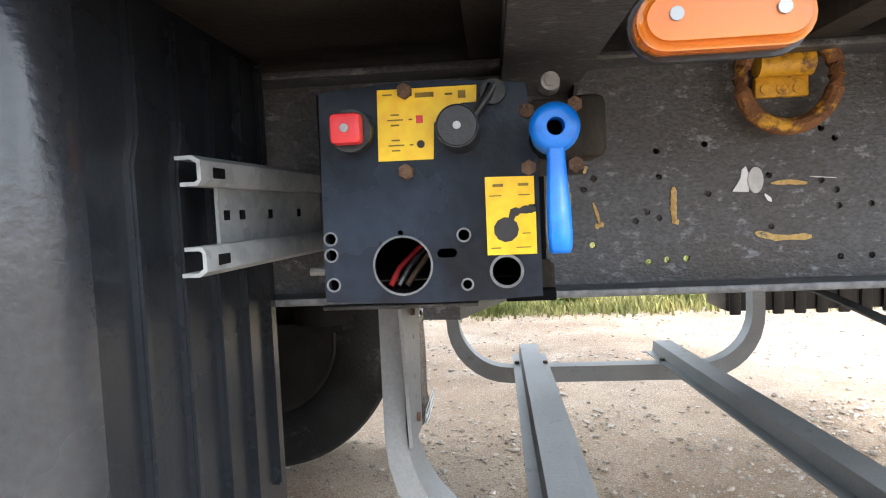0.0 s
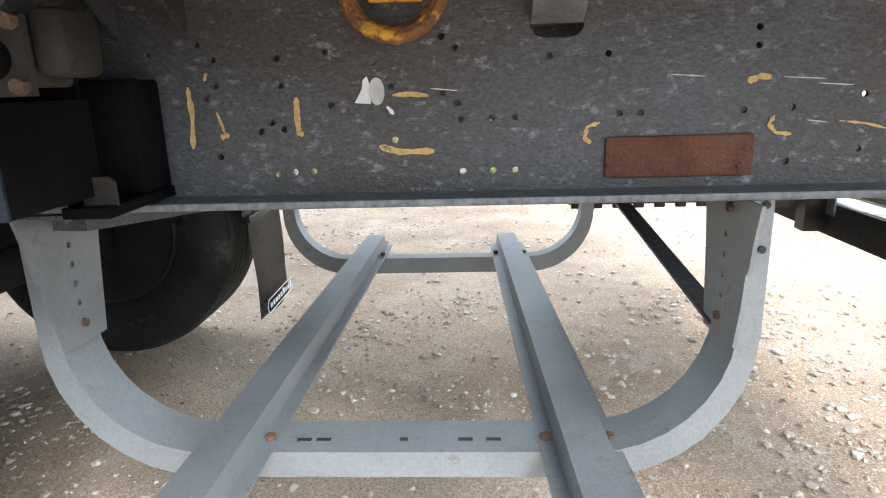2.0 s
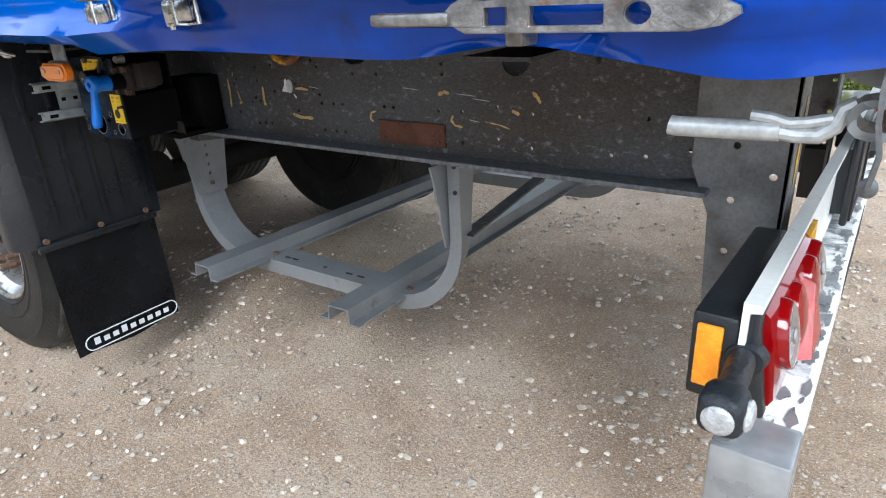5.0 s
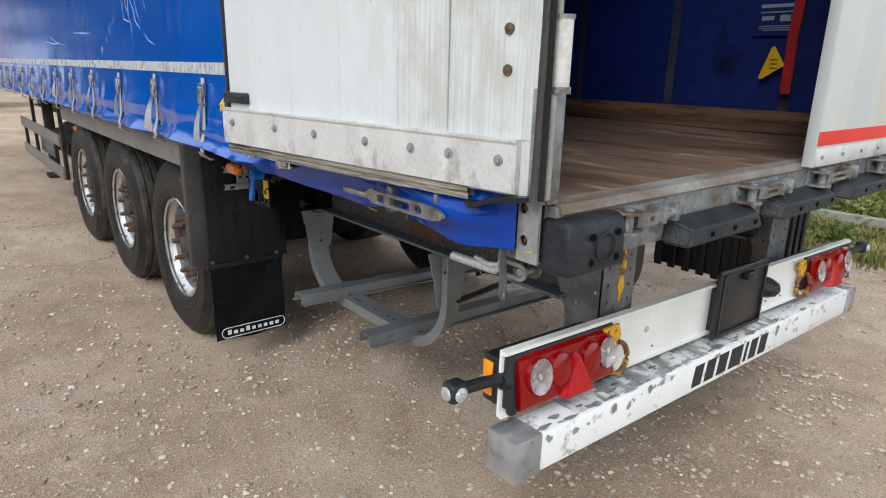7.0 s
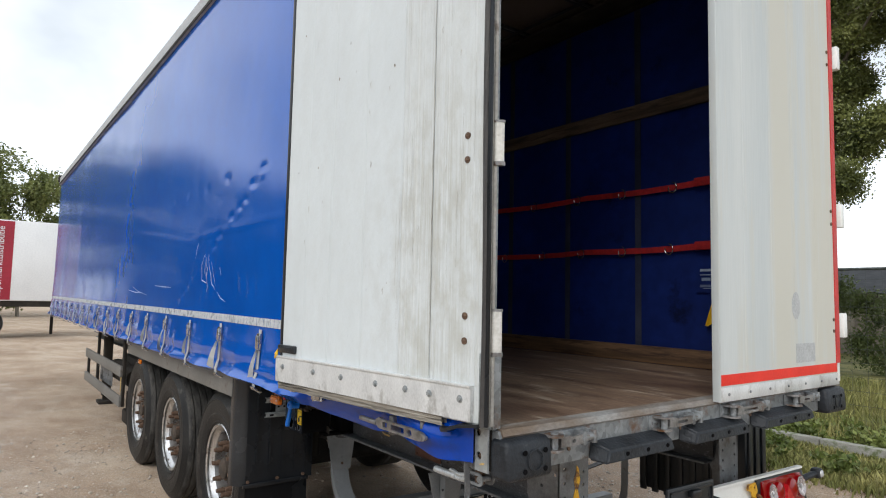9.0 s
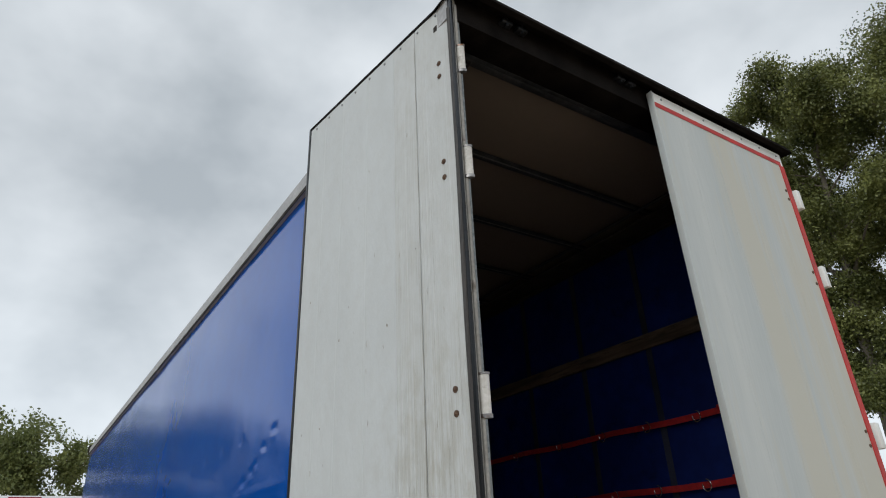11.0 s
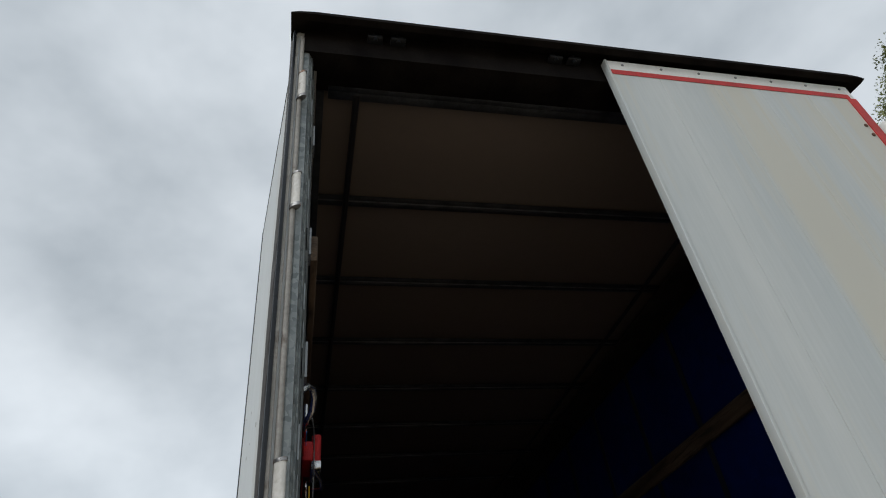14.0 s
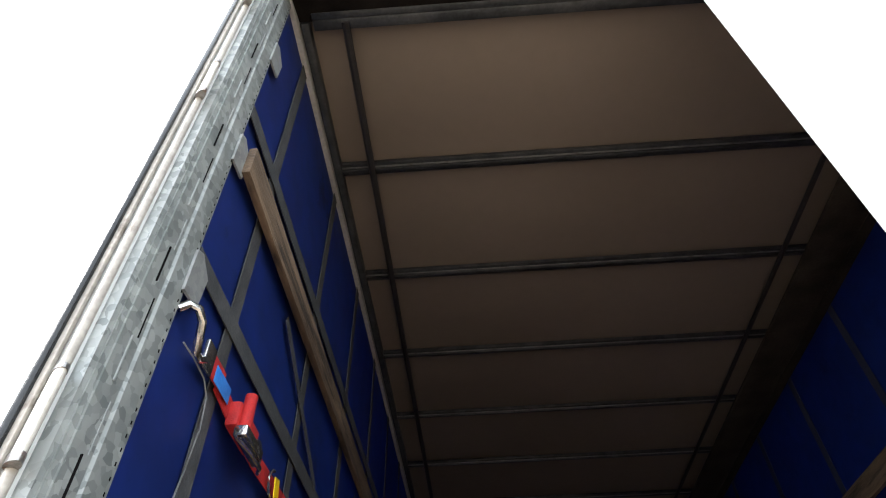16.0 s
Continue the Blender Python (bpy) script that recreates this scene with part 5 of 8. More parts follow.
lathe(lathe_pts, [(0.009, 0.0), (0.019, -0.002), (0.0245, 0.004), (0.0255, 0.014), (0.0235, 0.024), (0.009, 0.026), (0.009, 0.0)], 28)
tmp_me = bpy.data.meshes.new("ring")
lathe_pts.transform(Matrix.Translation((-1.973, 0.174, 1.107)) @ Matrix.Diagonal((0.94, 1, 0.94, 1)))
lathe_pts.to_mesh(tmp_me)
lathe_pts.free()
bm.from_mesh(tmp_me)
bpy.data.meshes.remove(tmp_me)
sec = [(-0.0105, -0.008), (-0.007, -0.011), (0.007, -0.011), (0.0105, -0.008), (0.0105, 0.008), (0.007, 0.011), (-0.007, 0.011), (-0.0105, 0.008)]
rings = []
for z, k, yy in ((1.092, 0.78, 0.184), (1.078, 0.76, 0.182), (1.055, 0.88, 0.179), (1.03, 1.02, 0.175), (1.008, 1.06, 0.171), (0.994, 0.98, 0.170), (0.990, 0.82, 0.170)):
    rings.append([bm.verts.new((-1.973 + a * k, yy + b * k, z)) for a, b in sec])
for r0, r1 in zip(rings, rings[1:]):
    for j in range(8):
        bm.faces.new((r0[j], r1[j], r1[(j + 1) % 8], r0[(j + 1) % 8]))
bm.faces.new(rings[-1])
bmesh.ops.recalc_face_normals(bm, faces=bm.faces)
part("lever", bm, M_bluelever, valve, "bright blue plastic lever", 70)
# hoses behind the gauge hole
for k, m_ in ((0, M_strap), (1, M_black), (2, M_rust_bolt)):
    bm = B()
    tube(bm, [(-2.16 + 0.01 * k, 0.33, 0.945), (-2.15 + 0.012 * k, 0.34, 0.965), (-2.13 + 0.01 * k, 0.35, 0.985), (-2.09, 0.37, 1.02)], 0.0035, 6)
    part("hose", bm, m_, panel)
# black box on the beam beside the panel
bm = B()
box(bm, -2.10, -1.958, 0.50, 0.584, 0.925, 1.085, 0.006)
box(bm, -2.02, -1.955, 0.40, 0.584, 0.910, 0.925, 0.002)
part("black_block", bm, M_void, trailer, "black block on the chassis beam")
bm = B()
loft(bm, [(-2.0, 0.915), (-1.955, 0.915), (-1.955, 0.955), (-1.962, 0.962), (-2.0, 0.962)], "y", 0.42, 0.425)
part("bracket", bm, M_under, trailer)
bm = B()
sweep(bm, [(-2.12, 0.56, 0.880), (-2.03, 1.28, 0.80)], [(-0.03, -0.020), (0.03, -0.020), (0.03, 0.020), (-0.03, 0.020)])
part("support_arm", bm, M_beam, trailer)

# slotted channel bracket sticking out beside the mudguard: two rolled flanges, the web cut back at its end
C_Y0, C_Y1 = 0.178, 0.56


def chan_x(y):
    return -2.338 + 0.03 * (y - C_Y0) / (C_Y1 - C_Y0)


def along(bm, sec, y0, y1):
    rings = [[bm.verts.new((chan_x(y) + a, y, b)) for a, b in sec] for y in (y0, y1)]
    n = len(sec)
    for j in range(n):
        bm.faces.new((rings[0][j], rings[0][(j + 1) % n], rings[1][(j + 1) % n], rings[1][j]))
    bm.faces.new(rings[0])
    bm.faces.new(list(reversed(rings[1])))
    bmesh.ops.recalc_face_normals(bm, faces=bm.faces)
    return bm


bm = along(B(), rect(-0.002, 0.002, 1.006, 1.070), 0.245, C_Y1)
chan = part("channel_bracket", bm, M_galv, trailer, "slotted galvanised channel bracket")
for zc, d in ((1.082, 1), (0.994, -1)):
    sec = [(0.000, zc - 0.014 * d), (0.018, zc - 0.014 * d), (0.022, zc - 0.008 * d), (0.022, zc + 0.011 * d), (0.014, zc + 0.016 * d), (-0.004, zc + 0.016 * d), (-0.004, zc + 0.012 * d),
           (0.012, zc + 0.012 * d), (0.018, zc + 0.008 * d), (0.018, zc - 0.008 * d), (0.015, zc - 0.010 * d), (0.000, zc - 0.010 * d)]
    part("flange", along(B(), sec, C_Y0, C_Y1), M_galv, chan)
    bm = B()
    box(bm, chan_x(0.21) + 0.0215, chan_x(0.21) + 0.0235, 0.200, 0.226, zc - 0.006, zc + 0.005, 0.0008)
    part("slot", bm, M_void, chan)
for yy, w in ((0.262, 0.007), (0.298, 0.007), (0.375, 0.006), (0.47, 0.006)):
    bm = B()
    box(bm, chan_x(yy) + 0.0015, chan_x(yy) + 0.0032, yy - w, yy + w, 1.033, 1.044, 0.0008)
    part("slot", bm, M_void, chan)
bm = B()
cyl(bm, (-2.30, 0.47, 0.952), (-2.16, 0.47, 0.952), 0.006, seg=8)
cyl(bm, (-2.222, 0.47, 0.952), (-2.214, 0.47, 0.952), 0.012, seg=6)
part("tie_bolt", bm, M_galv, trailer, "threaded galvanised tie bolt")

# amber side marker lamp under the curtain
bm = B()
plate(bm, slot(-1.928, -1.805, 1.139, 1.182, 10), [], on_y(0.040), 0.022)
bmesh.ops.bevel(bm, geom=[e for e in bm.edges if abs(e.verts[0].co.y - 0.04) < 1e-4 and abs(e.verts[1].co.y - 0.04) < 1e-4 and len(e.link_faces) == 2 and abs(e.link_faces[0].normal.dot(e.link_faces[1].normal)) < 0.5], offset=0.006, segments=3, affect="EDGES")
amber = part("side_marker", bm, M_lens_amber, trailer, "amber oval side marker lamp", 50)
bm = B()
plate(bm, slot(-1.931, -1.802, 1.135, 1.186, 10), [], on_y(0.062), 0.006)
part("gasket", bm, M_black, amber)
bm = B()
plate(bm, slot(-1.922, -1.811, 1.144, 1.177, 10), [], on_y(0.0595), 0.002)
part("reflector", bm, surf("amber_reflector", (0.75, 0.28, 0.02), (0.92, 0.42, 0.05), 30, 0.3, 0, 0.1, 200), amber)
for u in (-1.902, -1.830):
    bm = B()
    cyl(bm, (u, 0.045, 1.163), (u, 0.038, 1.163), 0.005, seg=10)
    part("screw", bm, M_galv, amber)
bm = B()
box(bm, -1.90, -1.84, 0.068, 0.074, 1.15, 1.25, 0.002)
part("lamp_bracket", bm, M_galv_dirty, trailer)


# -- curtain: wavy tarpaulin on the near side --
def bump_at(x, z, cx, cz, rx, rz, h):
    return h * math.exp(-((x - cx) / rx) ** 2 - ((z - cz) / rz) ** 2)


BUCKLES = [-1.886 - 0.685 * k for k in range(17)]


PINCHES = [(-2.02, 2.458), (-2.18, 2.384), (-2.31, 2.304), (-2.39, 2.266), (-2.55, 2.22), (-2.78, 2.119), (-2.87, 2.048), (-3.39, 1.82), (-3.49, 1.768), (-3.56, 1.724), (-3.71, 1.655)]
SPOTS = [(-5.92, 2.513), (-4.93, 2.475), (-4.06, 2.464), (-3.61, 2.476), (-3.12, 2.476), (-2.67, 2.485), (-9.15, 2.04), (-8.42, 2.02), (-4.98, 2.127), (-3.25, 2.08)]
FLUTES = [(-2.37, 1.80), (-2.22, 1.79), (-2.07, 1.781), (-1.70, 1.823)]


def ridge(x, z, x0, z0, x1, z1, w, h):
    """A long soft crease between two points."""
    u = (x - x0) / (x1 - x0)
    if u < 0 or u > 1:
        return 0.0
    return h * math.sin(math.pi * u) ** 0.6 * math.exp(-((z - z0 - (z1 - z0) * u) / w) ** 2)


def curtain_y(x, z):
    u = min(max(z - 1.5, -0.1), 1.0)
    y = -0.012 + min(1.0, max(0.0, (-1.25 - x) / 0.4)) * (-0.022 + 0.050 * (u - 0.5 * u * u))
    y += 0.017 * min(1.0, max(0.3, (-1.0 - x) / 0.6)) * 0.75 * noise.noise(Vector((x * 0.5, z * 0.6, 11))) + 0.0028 * noise.noise(Vector((x * 1.7, z * 1.9, 5))) + 0.0007 * noise.noise(Vector((x * 7, z * 5, 2)))
    if 1.5 < z < 2.9:
        for cx, cz in PINCHES:
            if abs(x - cx) < 0.25:
                y += bump_at(x, z, cx, cz, 0.050, 0.017, 0.0060) + bump_at(x, z, cx - 0.02, cz - 0.036, 0.045, 0.016, -0.0030)
        for cx, cz in SPOTS:
            y += bump_at(x, z, cx, cz, 0.045, 0.022, 0.0035)
        for cx, cz in FLUTES:
            y += bump_at(x + 0.25 * (z - cz), z, cx, cz, 0.028, 0.07, 0.0045)
        y += ridge(x, z, -3.48, 2.135, -1.655, 2.15, 0.014, -0.0032) + ridge(x, z, -7.79, 2.723, -5.40, 2.694, 0.02, -0.004) + ridge(x, z, -5.7, 2.33, -3.2, 2.08, 0.02, -0.003)
        y += bump_at(x, z, -2.95, 1.88, 0.20, 0.17, 1.0) * (0.010 * noise.noise(Vector((x * 9, z * 6, 4))) + 0.006 * noise.noise(Vector((x * 20, z * 11, 6))))
    if z < 1.6:
        b = min(abs(x - c) for c in BUCKLES)
        pull = max(0.0, 1 - b / 0.34)
        low = (1.6 - z) / 0.38
        y += low * (0.022 * pull - 0.016 + 0.009 * noise.noise(Vector((x * 4, z * 3, 9))) + 0.004 * noise.noise(Vector((x * 11, z * 6, 3))))
        if x < -1.3:
            y -= 0.010 * (1 - 0.5 * pull) * math.exp(-((z - 1.375 - 0.02 * noise.noise(Vector((x * 1.3, 3, 1)))) / 0.035) ** 2)
            y -= 0.030 * (1 - 0.55 * pull) * min(1.0, max(0.0, (1.325 - z) / 0.075)) ** 1.2
            y += max(0.0, 1.256 - z) * 1.3
    if x < -1.6 and z < 1.34:
        y -= 0.019 * min(1.0, (-1.6 - x) / 0.4) * math.exp(-((z - 1.262) / 0.017) ** 2)
    if x > -2.4 and z < 1.36:
        k = min(1.0, (x + 2.4) / 0.5) * (1.0 if x < -0.45 else max(0.25, (-0.12 - x) / 0.33))
        for zc, w, h in ((1.318 + 0.006 * math.sin(x * 3.1), 0.017, 0.021), (1.268 + 0.008 * math.sin(x * 2.3 + 1), 0.018, 0.025), (1.226, 0.012, 0.014)):
            y -= k * h * math.exp(-((z - zc) / w) ** 2)
    if z < 1.27 and x > -1.3:
        y += (1.27 - z) * (0.55 if x < -0.6 else 0.22)
    if x > -1.5 and z < 1.45:
        k = min(1.0, (x + 1.5) / 0.3) * (1.45 - z) / 0.23
        y += k * 0.014 * math.sin(x * 9) * (0.5 + 0.5 * math.sin(x * 3 + 1)) + bump_at(x, z, -0.33, 1.27, 0.18, 0.05, -0.02)
        y += k * (0.011 * math.sin((z - 1.2) * 75 + 1.4 * math.sin(x * 2.3) + x * 2.5) + 0.016 * noise.noise(Vector((x * 3.0, z * 14, 8))))
    k = min(1.0, max(0.0, (x + 0.27) / 0.13))
    return y + (-0.012 - y) * k * k


def hem(x):
    """Height of the curtain's lower edge."""
    h = 1.236 + 0.005 * math.sin(x * 2.1)
    if x > -1.5:
        h = 1.214 + 0.010 * math.sin((x + 1.5) * 5.0) - 0.010 * math.exp(-((x + 0.28) / 0.09) ** 2) + 0.030 * math.exp(-((x + 0.54) / 0.15) ** 2)
    return h


def curtain(name, side, mat, label):
    bm = B()
    xs = [-13.30 + 0.09 * k for k in range(101)] + [-4.27 + 0.022 * k for k in range(1, 190)]
    zs = [0.02 * k for k in range(72)] + [1.45 + 0.05 * k for k in range(25)]
    cols = []
    for x in xs:
        x = min(x, -0.117)
        col = []
        for z in zs:
            zz = hem(x) + z * (3.872 - hem(x)) / zs[-1]
            y = curtain_y(x, zz)
            col.append(bm.verts.new((x, y if not side else mirror(y), zz)))
        cols.append(col)
    for a, b in zip(cols, cols[1:]):
        for j in range(len(zs) - 1):
            bm.faces.new((a[j], b[j], b[j + 1], a[j + 1]) if not side else (a[j], a[j + 1], b[j + 1], b[j]))
    bmesh.ops.remove_doubles(bm, verts=bm.verts, dist=1e-5)
    return part(name, bm, mat, trailer, label, 80)


near_curtain = curtain("curtain", 0, M_blue, "glossy blue tarpaulin curtain with scuffs and creases")
# hem faces behind the folded door get the colour with shade put in
near_curtain.data.materials.append(M_blue_shaded)
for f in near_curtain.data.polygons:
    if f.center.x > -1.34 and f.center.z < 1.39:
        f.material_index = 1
curtain("curtain", 1, M_blue, "blue tarpaulin curtain of the other side")
# lining seen from inside, a separate sheet in darker blue than the outside
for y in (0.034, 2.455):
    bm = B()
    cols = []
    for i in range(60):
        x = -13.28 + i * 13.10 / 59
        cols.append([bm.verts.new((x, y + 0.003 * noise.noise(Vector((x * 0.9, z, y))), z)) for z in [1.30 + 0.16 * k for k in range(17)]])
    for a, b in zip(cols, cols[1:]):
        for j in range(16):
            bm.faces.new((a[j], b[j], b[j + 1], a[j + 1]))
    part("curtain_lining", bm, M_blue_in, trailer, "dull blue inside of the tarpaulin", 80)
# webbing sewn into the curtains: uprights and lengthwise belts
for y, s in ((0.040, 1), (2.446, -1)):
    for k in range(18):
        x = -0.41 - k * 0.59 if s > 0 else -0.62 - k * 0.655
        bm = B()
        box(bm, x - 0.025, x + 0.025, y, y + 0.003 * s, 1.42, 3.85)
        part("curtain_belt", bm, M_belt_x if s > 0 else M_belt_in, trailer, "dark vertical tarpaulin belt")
for z in (1.60, 2.13, 2.67, 3.21):
    bm = B()
    box(bm, -13.0, -0.18, 0.0445, 0.0475, z - 0.025, z + 0.025)
    part("curtain_belt", bm, M_belt_x, trailer, "grey lengthwise tarpaulin belt")
for k in range(5):
    bm = B()
    x = -0.72 - k * 1.18
    sweep(bm, [(x, 0.049, 2.95), (x - 0.54, 0.049, 2.69)], [(-0.001, -0.014), (0.001, -0.014), (0.001, 0.014), (-0.001, 0.014)])
    part("curtain_belt", bm, M_belt_x, trailer, "thin slanting tarpaulin belt")

# reflective strip along the curtain
bm = B()
for k in range(230):
    x0 = -13.2 + k * 0.0515
    if x0 > -1.36:
        break
    x1 = x0 + 0.049
    z0, z1 = 1.556, 1.602
    v = [bm.verts.new((x, curtain_y(x, z) - 0.003, z)) for x, z in ((x0, z0), (x1, z0), (x1, z1), (x0, z1))]
    bm.faces.new(v)
part("reflective_strip", bm, M_reflect, near_curtain, "segmented white reflective strip", 0)


# pale scuffs rubbed into the tarpaulin
def scuff(pts, w):
    bm = B()
    pts = dense([(x, z) for x, z in pts], 10)
    n = len(pts) - 1
    prev = None
    for i, (x, z) in enumerate(pts):
        a, b = pts[max(i - 1, 0)], pts[min(i + 1, n)]
        t = Vector((b[0] - a[0], b[1] - a[1])).normalized()
        ww = w * (0.35 + 0.65 * math.sin(math.pi * i / n)) * (0.7 + 0.6 * random.random())
        row = [bm.verts.new((x - t.y * s, curtain_y(x - t.y * s, z + t.x * s) - 0.0035, z + t.x * s)) for s in (-ww, ww)]
        if prev:
            bm.faces.new((prev[0], row[0], row[1], prev[1]))
        prev = row
    part("scuff_mark", bm, M_scuff, near_curtain, "pale rubbed scratch", 60)


for pts, w in (([(-5.66, 1.745), (-5.3, 1.722), (-4.97, 1.717)], 0.004), ([(-5.45, 1.78), (-5.2, 1.735), (-4.8, 1.70)], 0.003), ([(-4.5, 1.785), (-4.2, 1.775), (-3.94, 1.768)], 0.004),
               ([(-3.06, 2.0), (-3.12, 1.93), (-3.10, 1.82), (-3.0, 1.80), (-2.97, 1.90), (-3.05, 1.99)], 0.004), ([(-2.98, 2.0), (-2.93, 1.88), (-2.86, 1.79), (-2.80, 1.755)], 0.0045),
               ([(-2.92, 1.95), (-2.85, 1.85), (-2.79, 1.78)], 0.003), ([(-3.03, 1.97), (-3.04, 1.88), (-3.0, 1.83)], 0.003), ([(-2.74, 1.74), (-2.66, 1.70), (-2.56, 1.68)], 0.003),
               ([(-3.30, 1.98), (-3.27, 2.05), (-3.26, 2.09)], 0.003), ([(-2.72, 1.9), (-2.68, 1.84)], 0.002)):
    scuff(pts, w)

# buckles with straps and loose tails
bm = B()
box(bm, -0.021, 0.021, -0.022, -0.004, -0.055, 0.0, 0.004)
box(bm, -0.017, 0.017, -0.031, -0.018, -0.085, -0.012, 0.005)
cyl(bm, (-0.026, -0.016, -0.012), (0.026, -0.016, -0.012), 0.006, seg=10)
cyl(bm, (-0.024, -0.016, -0.088), (0.024, -0.016, -0.088), 0.005, seg=10)
me_buckle = mesh_of(bm, "curtain_buckle", M_buckle, 30)
bm = B()
sweep(bm, [(0, -0.010, 0.02), (0, -0.012, -0.05), (0.002, -0.016, -0.10), (0.008, -0.022, -0.20), (0.011, -0.040, -0.255), (0.012, -0.036, -0.285), (0.012, -0.006, -0.315)],
      [(-0.0015, -0.017), (0.0015, -0.017), (0.0015, 0.017), (-0.0015, 0.017)], up=(1, 0, 0))
me_strap = mesh_of(bm, "strap", M_webbing, 40)
bm = B()
rings = []
for k in range(9):
    u = k / 8
    z = -0.085 - 0.155 * u
    x = -0.002 - 0.066 * u ** 2.6
    y = -0.026 - 0.020 * math.sin(u * 2.6)
    w = 0.017 + 0.009 * u
    rings.append([bm.verts.new((x - w * (1 + 0.25 * u), y - 0.006 * u, z + 0.008 * u)), bm.verts.new((x + w, y + 0.010 * u, z - 0.012 * u))])
for a, b in zip(rings, rings[1:]):
    bm.faces.new((a[0], a[1], b[1], b[0]))
bmesh.ops.solidify(bm, geom=bm.faces[:], thickness=0.002)
me_tail = mesh_of(bm, "strap_tail", M_webbing, 60)
bm = B()
tube(bm, [(-0.02, 0.0, -0.31), (-0.02, -0.030, -0.30), (-0.02, -0.040, -0.285), (0.035, -0.040, -0.285), (0.035, -0.030, -0.30), (0.035, 0.0, -0.31)], 0.004, 8)
me_hook = mesh_of(bm, "rave_hook", M_buckle, 40)
for i, x in enumerate(BUCKLES):
    z = 1.52 + 0.004 * math.sin(i * 2.3)
    y = curtain_y(x, 1.50)
    b_ = piece("curtain_buckle", me_buckle, Matrix.Translation((x, y, z)) @ pose(0, 0, 0, 0, random.uniform(-3, 3), 0), trailer)
    tagged(b_, "steel curtain tensioner with grey strap")
    piece("strap", me_strap, Matrix(), b_)
    piece("strap_tail", me_tail, Matrix.Diagonal((random.uniform(0.7, 1.35), random.uniform(0.8, 1.2), random.uniform(0.9, 1.1), 1)), b_)
    piece("rave_hook", me_hook, Matrix(), b_)
# two straps at the loose rear end of the curtain
for x in (-1.45, -1.20):
    b_ = piece("curtain_buckle", me_buckle, Matrix.Translation((x, -0.035, 1.285)) @ pose(0, 0, 0, 0, -95, 0), trailer)
    piece("rave_hook", me_hook, Matrix.Translation((0, 0.01, 0.24)), b_)

# -- long tension latch and lower lever under the door --
bm = B()
FLAT = Matrix.Translation((0, -0.020, 1.270)) @ Matrix.Diagonal((1, 1, 0.70, 1)) @ Matrix.Translation((0, 0, -1.270))
plate(bm, [(-0.716, 1.256), (-0.60, 1.256), (-0.582, 1.244), (-0.33, 1.245), (-0.302, 1.252), (-0.286, 1.266), (-0.288, 1.276), (-0.31, 1.290), (-0.36, 1.296), (-0.56, 1.294), (-0.585, 1.300), (-0.60, 1.290), (-0.61, 1.278), (-0.716, 1.280)],
      [rect(-0.555, -0.525, 1.256, 1.284), rect(-0.498, -0.415, 1.255, 1.284), circle(-0.380, 1.270, 0.013, 16, 1.2)], on_y(-0.058), 0.012)
box(bm, -0.720, -0.600, -0.064, -0.050, 1.257, 1.279, 0.005)
cyl(bm, (-0.325, -0.060, 1.271), (-0.325, -0.052, 1.271), 0.024, seg=18)
bmesh.ops.remove_doubles(bm, verts=bm.verts, dist=1e-5)
bmesh.ops.bevel(bm, geom=[e for e in bm.edges if len(e.link_faces) == 2 and e.calc_face_angle() > 1.2], offset=0.0018, segments=2, affect="EDGES")
bm.transform(FLAT)
latch = part("tension_latch", bm, M_latch, trailer, "long worn steel curtain tension latch")
bm = B()
box(bm, -0.538, -0.514, -0.062, -0.020, 1.236, 1.304, 0.004)
part("latch_bracket", bm, M_latch, latch)
bm = B()
box(bm, -0.346, -0.330, -0.060, -0.020, 1.288, 1.316, 0.004)
part("latch_bracket", bm, M_latch, latch)
bm = B()
tube(bm, [(-0.368, 0.030, 1.141), (-0.362, 0.030, 1.140), (-0.30, 0.030, 1.141), (-0.252, 0.030, 1.142)], 0.0115, 14)
tube(bm, [(-0.262, 0.030, 1.142), (-0.238, 0.030, 1.139), (-0.216, 0.030, 1.140), (-0.203, 0.030, 1.150), (-0.197, 0.032, 1.168), (-0.186, 0.032, 1.174)], 0.0085, 10)
lever = part("ratchet_lever", bm, M_lever, trailer, "pale steel curtain ratchet lever")
bm = B()
tube(bm, [(-0.282, 0.028, 1.158), (-0.262, 0.028, 1.156), (-0.245, 0.028, 1.151), (-0.228, 0.028, 1.153), (-0.205, 0.030, 1.158)], 0.0065, 10)
part("lever_catch", bm, M_lever, lever)
bm = B()
plate(bm, slot(-0.194, -0.106, 1.140, 1.181, 6), [slot(-0.185, -0.116, 1.149, 1.172, 6)], on_y(0.018), 0.005)
plate(bm, slot(-0.194, -0.106, 1.138, 1.180, 6), [slot(-0.184, -0.118, 1.150, 1.170, 6)], on_y(0.066), 0.005)
cyl(bm, (-0.126, 0.018, 1.161), (-0.126, 0.066, 1.161), 0.009, seg=12)
part("ratchet_frame", bm, M_galv_dirty, lever, "rounded galvanised ratchet yoke")
bm = B()
cyl(bm, (-0.150, 0.045, 1.140), (-0.150, 0.045, 1.182), 0.0165, seg=16)
cyl(bm, (-0.150, 0.045, 1.182), (-0.150, 0.045, 1.235), 0.010, seg=14)
cyl(bm, (-0.150, 0.045, 1.196), (-0.150, 0.045, 1.206), 0.016, seg=6)
part("ratchet_drum", bm, M_rust_bolt, lever, "rusty ratchet drum")
bm = B()
